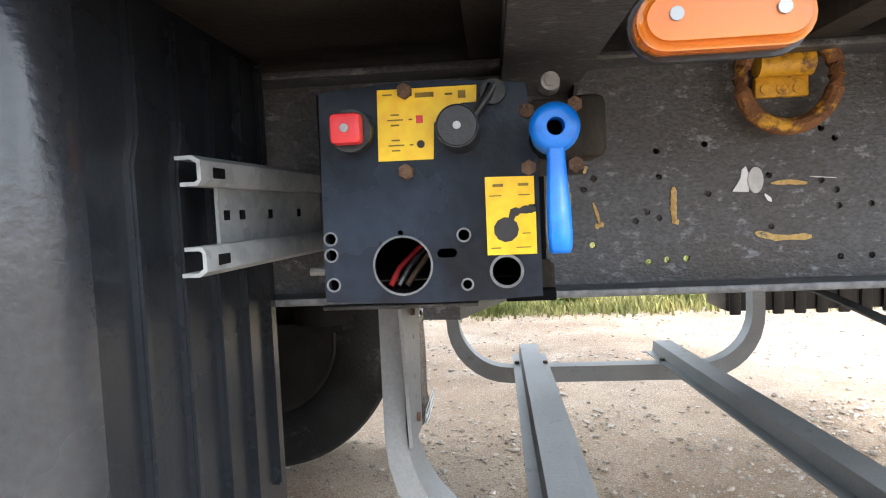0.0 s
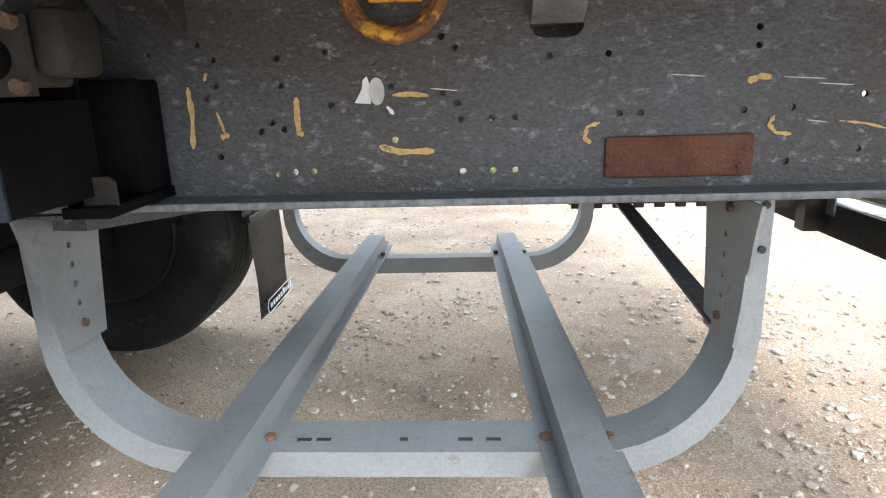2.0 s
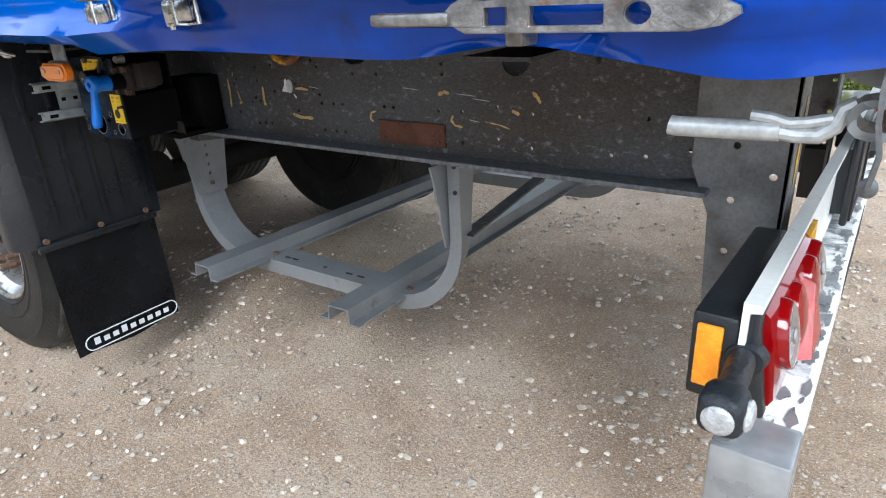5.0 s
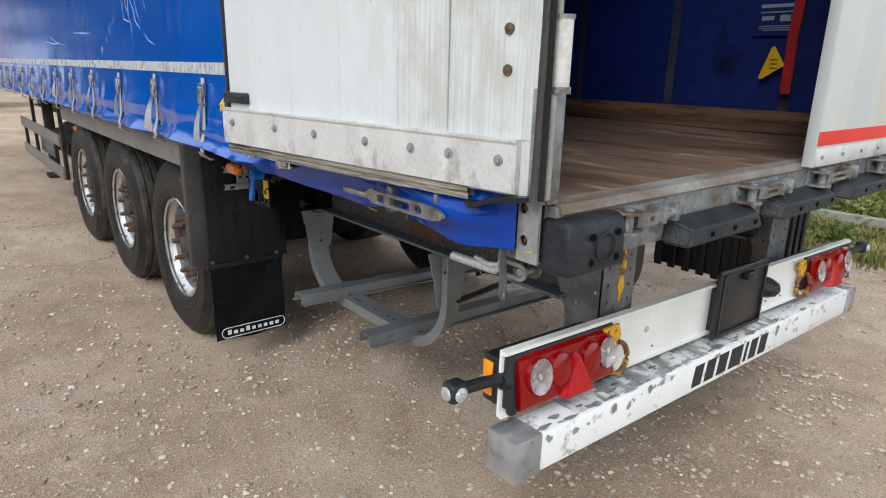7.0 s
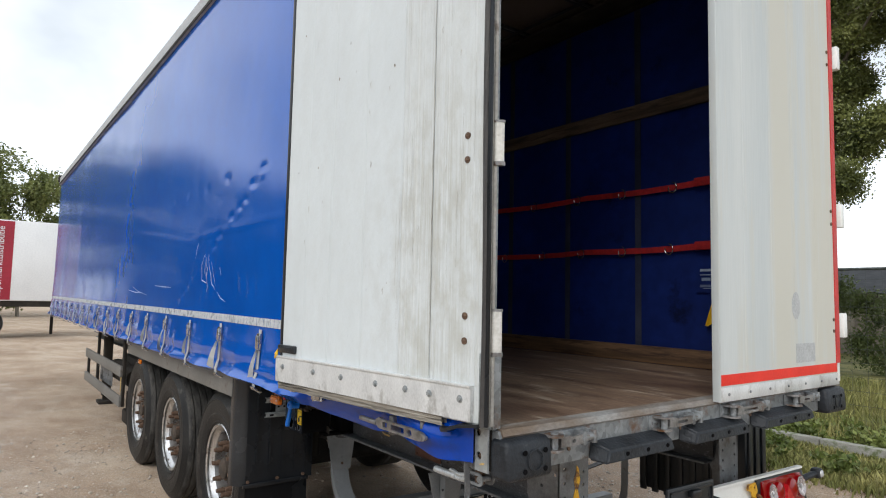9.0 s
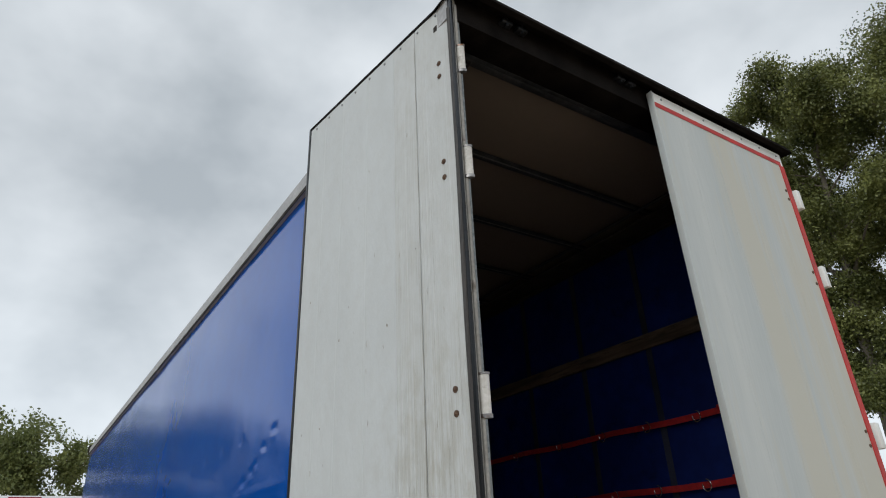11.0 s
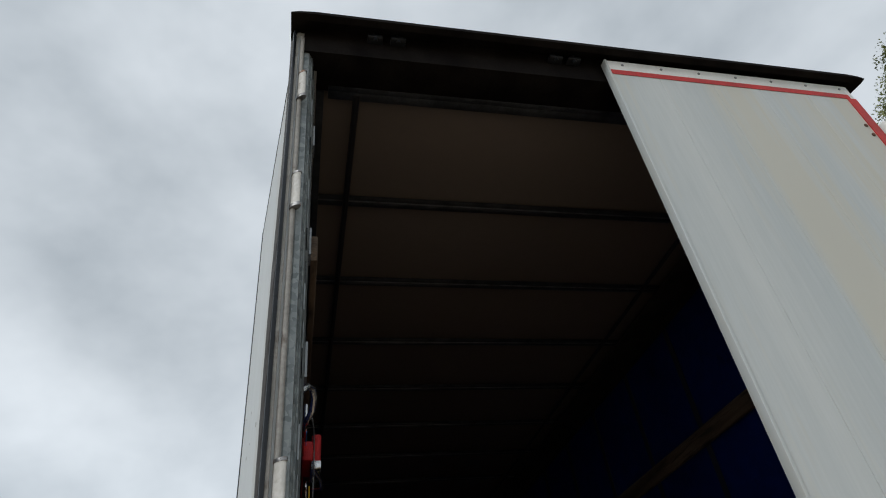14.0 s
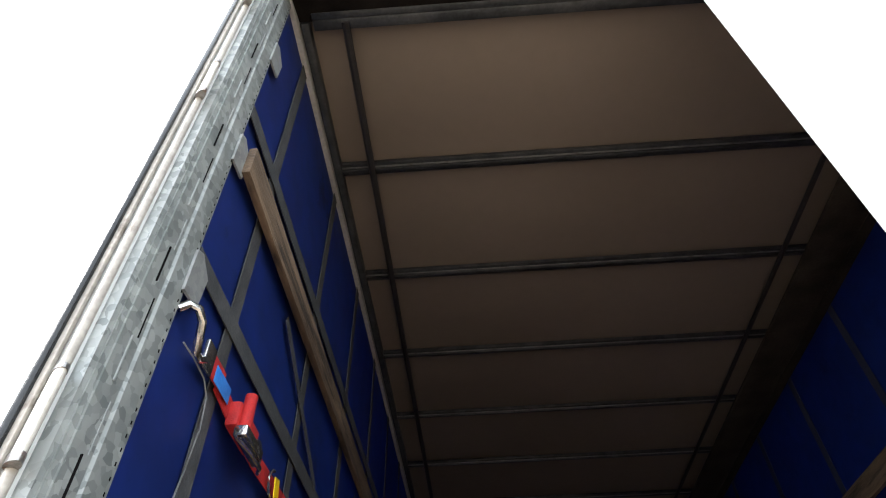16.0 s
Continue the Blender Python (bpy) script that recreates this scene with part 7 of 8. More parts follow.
for y0, y1 in ((0.425, 0.865), (0.965, 1.425), (1.520, 2.045)):
    bm = B()
    lo = [(-0.030, y0, 1.188), (0.040, y0 + 0.018, 1.184), (0.040, y1 - 0.018, 1.184), (-0.030, y1, 1.188)]
    hi = [(-0.030, y0 + 0.010, 1.254), (0.036, y0 + 0.040, 1.226), (0.036, y1 - 0.040, 1.226), (-0.030, y1 - 0.010, 1.254)]
    lo, hi = [bm.verts.new(p) for p in lo], [bm.verts.new(p) for p in hi]
    bm.faces.new(list(reversed(lo)))
    bm.faces.new(hi)
    for k in range(4):
        bm.faces.new((lo[k], lo[(k + 1) % 4], hi[(k + 1) % 4], hi[k]))
    bmesh.ops.recalc_face_normals(bm, faces=bm.faces)
    bmesh.ops.bevel(bm, geom=bm.edges[:], offset=0.007, segments=3, affect="EDGES")
    b = part("sill_buffer", bm, M_rubber, trailer, "flat black rubber sill buffer")
    for k in range(3):
        y = y0 + (y1 - y0) * (0.30 + 0.27 * k)
        bm = B()
        cyl(bm, (0.0365, y, 1.206), (0.0402, y, 1.205), 0.0085, seg=12)
        part("bolt_hole", bm, M_void, b)


# door locks on the sill: paired rounded ears round a pin, a hooked lever and a cam block
def half_round(y, x0, x1, w):
    return [(x0, y - w), (x1 - w, y - w)] + [(x1 - w + w * math.sin(math.pi * k / 8), y - w * math.cos(math.pi * k / 8)) for k in range(1, 8)] + [(x1 - w, y + w), (x0, y + w)]


for y0, ln in ((0.175, 0.26), (0.775, 0.31), (1.275, 0.36), (1.850, 0.30)):
    bm = B()
    box(bm, -0.0305, -0.024, y0, y0 + ln, 1.252, 1.302, 0.002)
    lock = part("door_lock", bm, M_galv_dirty, trailer, "rusty galvanised door lock on the sill")
    for z in (1.250, 1.296):
        bm = B()
        loft(bm, half_round(y0 + 0.050, -0.028, 0.034, 0.034), "z", z, z + 0.007)
        part("lock_ear", bm, M_lock, lock)
    bm = B()
    cyl(bm, (0.004, y0 + 0.050, 1.246), (0.004, y0 + 0.050, 1.308), 0.0125, seg=14)
    part("lock_pin", bm, M_galv_dirty, lock)
    bm = B()
    plate(bm, [(y0 + 0.070, 1.262), (y0 + 0.11, 1.258), (y0 + ln - 0.09, 1.262), (y0 + ln - 0.05, 1.270), (y0 + ln - 0.05, 1.286), (y0 + ln - 0.09, 1.292), (y0 + 0.13, 1.288), (y0 + 0.11, 1.294), (y0 + 0.070, 1.292)],
          [slot(y0 + 0.12, y0 + ln - 0.12, 1.270, 1.281)], on_x(0.006), 0.010)
    box(bm, -0.020, 0.012, y0 + 0.075, y0 + 0.105, 1.264, 1.290, 0.003)
    part("lock_handle", bm, M_lock, lock, "worn steel lock lever")
    bm = B()
    box(bm, -0.026, 0.018, y0 + ln - 0.085, y0 + ln - 0.068, 1.256, 1.300, 0.003)
    box(bm, -0.026, 0.018, y0 + ln - 0.030, y0 + ln - 0.014, 1.256, 1.300, 0.003)
    cyl(bm, (0.004, y0 + ln - 0.09, 1.279), (0.004, y0 + ln - 0.008, 1.279), 0.013, seg=12)
    part("cam_block", bm, M_galv_dirty, lock)
    for dy in (0.09, ln - 0.11):
        bm = B()
        cyl(bm, (-0.026, y0 + dy, 1.240), (-0.022, y0 + dy, 1.240), 0.0075, seg=6)
        part("bolt", bm, M_rust_bolt, lock)
for y in (0.45, 0.47, 0.72, 1.28, 1.30, 2.02):
    bm = B()
    cyl(bm, (-0.031, y, 1.215), (-0.0285, y, 1.215), 0.006, seg=10)
    part("bolt_hole", bm, M_print_dark, rear_frame)

# uprights that carry the bumper
for s in (0, 1):
    def Y(y):
        return mirror(y) if s else y
    bm = B()
    hs = [circle(Y(0.595), 0.80 + 0.055 * k, 0.0065) for k in range(7)] + [circle(Y(0.705), 0.80 + 0.05 * k, 0.0065) for k in range(6)]
    o = [(0.565, 0.60), (0.735, 0.60), (0.735, 1.12), (0.68, 1.20), (0.565, 1.20)]
    plate(bm, [(Y(u), v) for u, v in o], hs, on_x(-0.285), -0.006)
    hs = [circle(-0.31 - 0.07 * (k % 2), 0.72 + 0.055 * k, 0.0075) for k in range(7)]
    plate(bm, [(-0.283, 0.60), (-0.283, 1.20), (-0.46, 1.20), (-0.46, 0.95), (-0.42, 0.85), (-0.41, 0.60)], hs, on_y(Y(0.565)), 0.006 if not s else -0.006)
    up = part("bumper_upright", bm, M_upright, trailer, "drilled grey steel upright carrying the bumper", 30)
    if s:
        continue
    bm = B()
    plate(bm, [(0.650, 0.905), (0.662, 0.898), (0.668, 0.925), (0.680, 0.945), (0.672, 0.985), (0.684, 1.02), (0.676, 1.065), (0.664, 1.08), (0.659, 1.05), (0.646, 1.03), (0.655, 0.99), (0.643, 0.955), (0.652, 0.93)], [], on_x(-0.284), 0.001)
    part("yellow_smear", bm, M_yellow, up, "smear of yellow paint")
bm = B()
box(bm, -0.50, -0.12, 0.55, 0.60, 1.195, 1.25)
box(bm, -0.50, -0.12, 1.86, 1.91, 1.195, 1.25)
box(bm, -0.36, -0.08, 0.30, 2.16, 1.21, 1.25)
part("rear_cross_beam", bm, M_beam, trailer)

# -- rear light bar, slightly turned --
LB = Matrix.Translation((-0.272, 0.0, 0.0)) @ Matrix.Rotation(-0.0344, 4, "Z") @ Matrix.Rotation(-0.0098, 4, "X") @ Matrix.Translation((0, 0.040, 0.079)) @ Matrix.Diagonal((1, 0.9605, 0.87, 1))
bar = part("light_bar", B(), M_white_clean, trailer, "white steel light bar with red tail lamps")
bm = B()
loft(bm, [(0.0, 0.705), (0.012, 0.700), (0.012, 0.712), (0.004, 0.716), (0.004, 0.913), (0.020, 0.917), (0.020, 0.930), (-0.005, 0.930), (-0.005, 0.70)], "y", 0.075, 2.405)
bar.data = mesh_of(bm, "light_bar", M_white_clean, 20)
bar.matrix_basis = LB
bm = B()
box(bm, -0.06, -0.005, 0.70, 1.76, 0.70, 0.71)
part("lower_fold", bm, M_white_clean, bar)
for y in (0.66, 0.80, 1.62, 1.75):
    bm = B()
    cyl(bm, (0.003, y, 0.745), (0.007, y, 0.745), 0.005, seg=8)
    part("bolt", bm, M_galv_dirty, bar)
bm = B()
plate(bm, circle(0.755, 0.825, 0.013, 16), [], on_x(0.0042), 0.001)
part("sticker_mark", bm, M_greyspot, bar)


def tail_lamp(y0, flip):
    def Y(v):
        return y0 + (0.505 - v if flip else v)
    bm = B()
    box(bm, 0.004, 0.018, y0, y0 + 0.46, 0.735, 0.911, 0.004)
    lamp = part("tail_lamp", bm, M_black, bar, "red multi-chamber tail lamp with clear round lenses")
    bm = B()
    box(bm, 0.018, 0.024, y0 + 0.034, y0 + 0.452, 0.742, 0.908, 0.002)
    part("lamp_body", bm, M_lampback, lamp)
    bm = B()
    e0 = y0 + 0.457 if flip else y0 + 0.001
    box(bm, 0.016, 0.040, e0 - 0.004 * flip, e0 + 0.032, 0.738, 0.905, 0.008, seg=3)
    part("end_block", bm, M_black, lamp, "black moulded end block")
    bm = B()
    ys = [y0 + 0.034 + 0.0208 * k for k in range(21)]
    cols = []
    for y in ys:
        u = (y - y0) / 0.46
        d = 0.052 - 0.010 * abs(2 * u - 1) ** 6
        cols.append([bm.verts.new((x, y, z)) for x, z in ((0.020, 0.742), (d - 0.008, 0.746), (d, 0.758), (d + 0.004, 0.82), (d, 0.892), (d - 0.010, 0.903), (0.020, 0.908))])
    for a, b in zip(cols, cols[1:]):
        for j in range(6):
            bm.faces.new((a[j], b[j], b[j + 1], a[j + 1]))
    bm.faces.new(cols[0])
    bm.faces.new(list(reversed(cols[-1])))
    bmesh.ops.recalc_face_normals(bm, faces=bm.faces)
    part("red_lens", bm, M_lens_red, lamp, "glossy red lens", 30)
    # four round chambers stand proud of the lens
    for v, r, clear in ((0.105, 0.051, 1), (0.190, 0.046, 0), (0.328, 0.044, 0), (0.403, 0.047, 1)):
        def turned(bm, prof, squash=1.14, n=28):
            lathe(bm, prof, n)
            bm.transform(Matrix.Translation((0, Y(v), 0.838)) @ Matrix.Diagonal((1, 1, squash, 1)) @ Matrix.Rotation(-math.pi / 2, 4, "Z"))
            return bm
        cup = part("chamber_wall", turned(B(), [(r, 0.030), (r * 0.97, 0.060), (r * 0.92, 0.066), (r * 0.88, 0.066), (r * 0.86, 0.056), (r * 0.8, 0.05)]), M_lens_red, lamp, "red chamber wall")
        if clear:
            part("reflector_dish", turned(B(), [(r * 0.90, 0.0665), (r * 0.72, 0.0635), (r * 0.45, 0.0605), (r * 0.2, 0.0595), (0.0, 0.0595)], n=14), M_reflector, cup, "faceted chrome dish", 10)
            bm = B()
            bmesh.ops.create_uvsphere(bm, u_segments=12, v_segments=8, radius=1, matrix=Matrix.LocRotScale((0.0625, Y(v), 0.838), None, (0.006, 0.011, 0.013)))
            part("bulb", bm, M_lens_grey, cup, "small pale bulb")
            part("clear_lens", turned(B(), [(r * 0.90, 0.066), (r * 0.7, 0.0695), (r * 0.4, 0.072), (0.0, 0.073)]), M_lens_clear, cup, "round clear lens")
        else:
            part("round_lens", turned(B(), [(r * 0.90, 0.066), (r * 0.7, 0.0695), (r * 0.4, 0.072), (0.0, 0.073)]), M_lens_red, cup)
    bm = B()
    tri = [(Y(0.190), 0.748), (Y(0.325), 0.748), (Y(0.262), 0.872)]
    c = (sum(p[0] for p in tri) / 3, sum(p[1] for p in tri) / 3)
    lo = [bm.verts.new((0.050, *p)) for p in tri]
    hi = [bm.verts.new((0.076, c[0] + (p[0] - c[0]) * 0.86, c[1] + (p[1] - c[1]) * 0.90)) for p in tri]
    for i in range(3):
        bm.faces.new((lo[i], lo[(i + 1) % 3], hi[(i + 1) % 3], hi[i]))
    bm.faces.new(hi)
    bmesh.ops.recalc_face_normals(bm, faces=bm.faces)
    part("triangle_reflector", bm, surf("red_reflector", (0.36, 0.005, 0.008), (0.48, 0.010, 0.014), 60, 0.12, 0, 0.15, 300), lamp, "raised red triangular reflector", 10)
    # the face leans forward towards its foot
    for p in lamp.children_recursive:
        p.data.transform(Matrix(((1, 0, -0.16, 0.16 * 0.745), (0, 1, 0, 0), (0, 0, 1.12, -0.12 * 0.908), (0, 0, 0, 1))))
    return lamp


tail_lamp(0.084, False)
tail_lamp(1.93, True)
for y0, y1 in ((0.078, 0.50), (1.93, 2.40)):
    bm = B()
    box(bm, -0.070, -0.006, y0, y1, 0.735, 0.897, 0.008)
    part("lamp_housing", bm, M_black, bar, "black plastic lamp housing")
for y, s in ((0.075, -1), (2.405, 1)):
    bm = B()
    box(bm, -0.060, -0.024, min(y, y + s * 0.008), max(y, y + s * 0.008), 0.765, 0.880, 0.003)
    part("amber_reflector", bm, surf("amber_side_reflector", (0.85, 0.26, 0.01), (0.95, 0.36, 0.02), 40, 0.25, 0, 0.2, 300), bar, "amber side reflector")
    # marker lamp on a rubber arm
    bm = B()
    cyl(bm, (0.006, y - s * 0.02, 0.83), (0.006, y + s * 0.004, 0.83), 0.030, 0.026, seg=16)
    tube(bm, [(0.004, y, 0.835), (0.010, y + s * 0.065, 0.850), (0.016, y + s * 0.155, 0.860)], 0.018, 12)
    box(bm, -0.010, 0.044, min(y + s * 0.145, y + s * 0.205), max(y + s * 0.145, y + s * 0.205), 0.830, 0.894, 0.018, seg=3)
    arm = part("marker_lamp", bm, M_rubber, bar, "round marker lamp on a rubber arm")
    bm = B()
    bmesh.ops.create_uvsphere(bm, u_segments=18, v_segments=10, radius=1, matrix=Matrix.LocRotScale((0.044, y + s * 0.175, 0.862), None, (0.008, 0.020, 0.023)))
    part("white_lens", bm, M_lens_grey, arm, "clear marker lens")
    bm = B()
    bmesh.ops.create_uvsphere(bm, u_segments=18, v_segments=10, radius=1, matrix=Matrix.LocRotScale((0.017, y + s * 0.205, 0.862), None, (0.019, 0.006, 0.022)))
    part("white_lens", bm, M_lens_grey, arm, "clear marker lens")

# towing rings, yellow paint on rust
for y in (0.535, 1.875):
    bm = B()
    plate(bm, [(y - 0.045, 0.900), (y + 0.030, 0.905), (y + 0.045, 0.86), (y + 0.036, 0.815), (y + 0.010, 0.81), (y - 0.01, 0.86), (y - 0.045, 0.87)], [circle(y + 0.015, 0.88, 0.007), circle(y - 0.02, 0.886, 0.006)], on_x(0.018), 0.008)
    rb = part("ring_bracket", bm, M_yellow, bar, "yellow ring bracket", 30)
    bm = B()
    pts = [(0.030 + 0.012 * math.sin(a), y + 0.030 + 0.034 * math.sin(a), 0.775 + 0.062 * math.cos(a)) for a in [2 * math.pi * k / 22 for k in range(21)]]
    tube(bm, pts, 0.009, 9)
    part("rope_ring", bm, M_ring, rb, "worn yellow and rusty rope ring")

# number-plate holder and its lamps
bm = B()
box(bm, 0.030, 0.048, 1.130, 1.490, 0.690, 0.995, 0.008)
holder = part("plate_holder", bm, M_black, bar, "empty black number-plate holder")
for y0, y1, z0, z1 in ((1.145, 1.475, 0.705, 0.716), (1.145, 1.475, 0.966, 0.977), (1.145, 1.157, 0.705, 0.977), (1.463, 1.475, 0.705, 0.977)):
    bm = B()
    box(bm, 0.047, 0.054, y0, y1, z0, z1, 0.002)
    part("rim", bm, M_black, holder)
for y, z in ((1.175, 0.76), (1.175, 0.92), (1.445, 0.76), (1.445, 0.92)):
    bm = B()
    cyl(bm, (0.048, y, z), (0.0495, y, z), 0.008, seg=10)
    part("bolt_hole", bm, M_print_dark, holder)
bm = B()
box(bm, 0.045, 0.075, 1.28, 1.35, 0.935, 0.972, 0.008)
box(bm, 0.004, 0.032, 1.155, 1.465, 0.72, 0.92)
part("plate_lamp", bm, M_black, holder)
bm = B()
cyl(bm, (0.0, 1.555, 0.835), (0.034, 1.555, 0.835), 0.050, 0.049, seg=8)
cyl(bm, (0.034, 1.555, 0.835), (0.066, 1.555, 0.835), 0.049, 0.032, seg=8)
cyl(bm, (0.065, 1.555, 0.835), (0.074, 1.555, 0.835), 0.026, 0.018, seg=20)
part("socket", bm, M_rubber, bar, "black round connector socket")

# -- bumper beam, chipped white paint, taped ends --
BB = Matrix.Translation((-0.183, 0.0, 0.018)) @ Matrix.Rotation(-0.021, 4, "Z") @ Matrix.Rotation(-0.0098, 4, "X")
bm = B()
box(bm, -0.105, 0.0, 0.15, 2.335, 0.512, 0.632, 0.008)
bumper = part("bumper", bm, M_white, trailer, "white underrun bumper with chipped paint and taped ends")
bumper.matrix_basis = BB
for y0, y1 in ((0.096, 0.200), (2.340, 2.425)):
    bm = B()
    box(bm, -0.109, 0.004, y0, y1, 0.510, 0.637, 0.006)
    part("taped_end", bm, M_tape, bumper, "end wrapped in grey tape")
# maker's name as seven plain slanted blocks
u = 0.968
for w in (0.070, 0.072, 0.076, 0.098, 0.030, 0.064, 0.070):
    bm = B()
    plate(bm, [(u, 0.532), (u + w - 0.010, 0.532), (u + w + 0.003, 0.612), (u + 0.013, 0.612)], [], on_x(0.0004), 0.0012)
    part("name_block", bm, M_print_dark, bumper, "black slanted lettering block")
    u += w + 0.012
bm = B()
box(bm, -0.108, -0.1055, 0.17, 2.325, 0.514, 0.626, 0.001)
part("rear_face", bm, M_soot, bumper, "sooty back of the bumper")
# scraped paint along the top
bm = B()
box(bm, -0.1045, -0.010, 0.36, 1.62, 0.631, 0.6334)
part("scraped_top", bm, M_scraped, bumper, "paint scraped to grey steel")
# paint chips
for k in range(230):
    y, r = rng.uniform(0.2, 2.3), rng.uniform(0.004, 0.022) * rng.choice((0.5, 0.8, 1.2))
    if rng.random() < 0.35:
        y = rng.gauss(0.75, 0.22)
    if k % 4:
        bm = B()
        x, = (rng.uniform(-0.10, -0.006) if rng.random() < 0.4 else -abs(rng.gauss(0.004, 0.02)) - 0.004,)
        if x < -0.10:
            x = -0.08
        pts = [(x + 0.5 * r * math.cos(a) * rng.uniform(0.4, 1.1), y + 1.5 * r * math.sin(a) * rng.uniform(0.4, 1.1)) for a in [2 * math.pi * j / 11 for j in range(11)]]
        pts = [(max(-0.104, min(-0.001, p)), q) for p, q in pts]
        f = bm.faces.new([bm.verts.new((p, q, 0.6345 + 0.00006 * (k % 45))) for p, q in pts])
        part("paint_chip", bm, M_tape, bumper, "", 0)
    else:
        bm = B()
        z = 0.632 - abs(rng.gauss(0, 0.02)) - 0.010
        pts = [(y + 0.8 * r * math.cos(a) * rng.uniform(0.4, 1.1), max(0.515, min(0.628, z + 0.8 * r * math.sin(a) * rng.uniform(0.4, 1.1)))) for a in [2 * math.pi * j / 9 for j in range(9)]]
        if 0.93 < y < 1.58 and z < 0.616:
            bm.free()
            continue
        bm.faces.new([bm.verts.new((0.0020 + 0.00005 * (k % 40), p, q)) for p, q in pts])
        part("paint_chip", bm, M_tape, bumper, "", 0)
for y in (0.60, 1.80):
    bm = B()
    box(bm, -0.36, -0.28, y - 0.03, y + 0.03, 0.54, 0.72)
    part("bumper_mount", bm, M_black, trailer)

# -- cargo floor: planks and side boards --
bm = B()
box(bm, -2.995, 0.0, -0.599, 0.599, 0.0, 0.016, 0.0012, seg=1)
plank_me = mesh_of(bm, "floor_plank", M_floor, 30)
for k in range(8):
    piece("floor_panel", plank_me, Matrix.Translation((-0.085 - 3.0 * (k // 2), 0.63 + 1.2 * (k % 2), 1.300)), trailer)
bm = B()
box(bm, -13.2, -0.16, 2.425, 2.450, 1.318, 1.432, 0.004)
part("side_board", bm, M_board, trailer, "worn brown wooden kickboard")
bm = B()
box(bm, -13.2, -0.20, 0.050, 0.072, 1.318, 1.432, 0.004)
part("side_board", bm, M_board, trailer, "worn brown wooden kickboard")

# ---- things in the cargo space ----
def slat(y0, y1, z0, z1, x1, label):
    bm = B()
    box(bm, -12.8, x1, y0, y1, z0, z1, 0.004)
    return tagged(part("wooden_slat", bm, M_slat, None), label, "wooden slat", "side slats")


slat(2.415, 2.440, 3.035, 3.140, -0.20, "rough brown wooden slat set along the inside of the curtain")
slat(0.052, 0.074, 2.990, 3.090, -0.215, "rough brown wooden slat set along the inside of the curtain")


def load_strap(y, z, s, x0, ring_x, label):
    bm = B()
    pts = [(x0 - 0.25 * k, y + 0.004 * math.sin(k * 1.3) * s, z - 0.012 * abs(math.sin(k * 0.8)) * (k > 0)) for k in range(30)]
    sweep(bm, pts, [(-0.0015, -0.020), (0.0015, -0.020), (0.0015, 0.020), (-0.0015, 0.020)])
    st = part("load_strap", bm, M_strap, None, "", 60)
    tagged(st, label, "strap", "load straps")
    for x in ring_x:
        bm = B()
        tube(bm, [(x - 0.03 + 0.03 * math.sin(a) * 1.0, y - 0.012 * s, z - 0.012 + 0.036 * math.cos(a)) for a in [2 * math.pi * j / 14 for j in range(12)]], 0.0042, 6)
        part("d_ring", bm, M_buckle, st, "thin steel ring")
    bm = B()
    box(bm, x0 - 0.10, x0 + 0.05, min(y - 0.022 * s, y - 0.004 * s), max(y - 0.022 * s, y - 0.004 * s), z - 0.028, z + 0.028, 0.005)
    part("ratchet", bm, M_strap, st, "red ratchet wrapped in strap")
    return st


load_strap(2.425, 2.515, 1, -0.72, (-0.95, -1.36, -1.78, -2.25, -2.8, -3.4), "red ratchet load strap hung along the inside of the curtain")
load_strap(2.425, 2.100, 1, -0.72, (-0.98, -1.36, -1.74, -2.15, -2.6, -3.1), "red ratchet load strap hung along the inside of the curtain")

# strap hanging on the near post with hook, ratchet and rings
bm = B()
sweep(bm, [(-0.42, 0.070, 2.575), (-0.52, 0.074, 2.555), (-0.70, 0.075, 2.545), (-1.0, 0.072, 2.56), (-1.6, 0.070, 2.53), (-2.6, 0.07, 2.53)], [(-0.0015, -0.024), (0.0015, -0.024), (0.0015, 0.024), (-0.0015, 0.024)])
st = part("load_strap", bm, M_strap, None, "", 60)
tagged(st, "red ratchet strap hooked to the rear post", "strap", "load straps")
st.location = (0.02, -0.020, -0.055)
bm = B()
box(bm, -0.64, -0.50, 0.069, 0.100, 2.520, 2.580, 0.008)
cyl(bm, (-0.52, 0.11, 2.50), (-0.52, 0.11, 2.60), 0.014, seg=12)
part("ratchet", bm, M_strap, st, "red ratchet body")
bm = B()
cyl(bm, (-0.615, 0.104, 2.515), (-0.615, 0.114, 2.515), 0.030, seg=14)
part("ratchet_gear", bm, M_black, st, "black toothed ratchet wheel")
bm = B()
box(bm, -0.62, -0.50, 0.095, 0.125, 2.495, 2.52, 0.004)
tube(bm, [(-0.66, 0.105, 2.49), (-0.60, 0.13, 2.47), (-0.54, 0.125, 2.475), (-0.50, 0.105, 2.49)], 0.005, 8)
part("ratchet_handle", bm, M_buckle, st, "steel ratchet handle")
bm = B()
box(bm, -0.44, -0.36, 0.072, 0.078, 2.555, 2.605, 0.002)
part("strap_end", bm, M_strap, st, "short red strap end")
bm = B()
box(bm, -0.475, -0.385, 0.0785, 0.0805, 2.552, 2.590, 0.001)
part("strap_label", bm, surf("blue_woven_label", (0.02, 0.16, 0.55), (0.04, 0.22, 0.65), 30, 0.6, 0, 0.1, 150), st, "blue woven label on the strap")
bm = B()
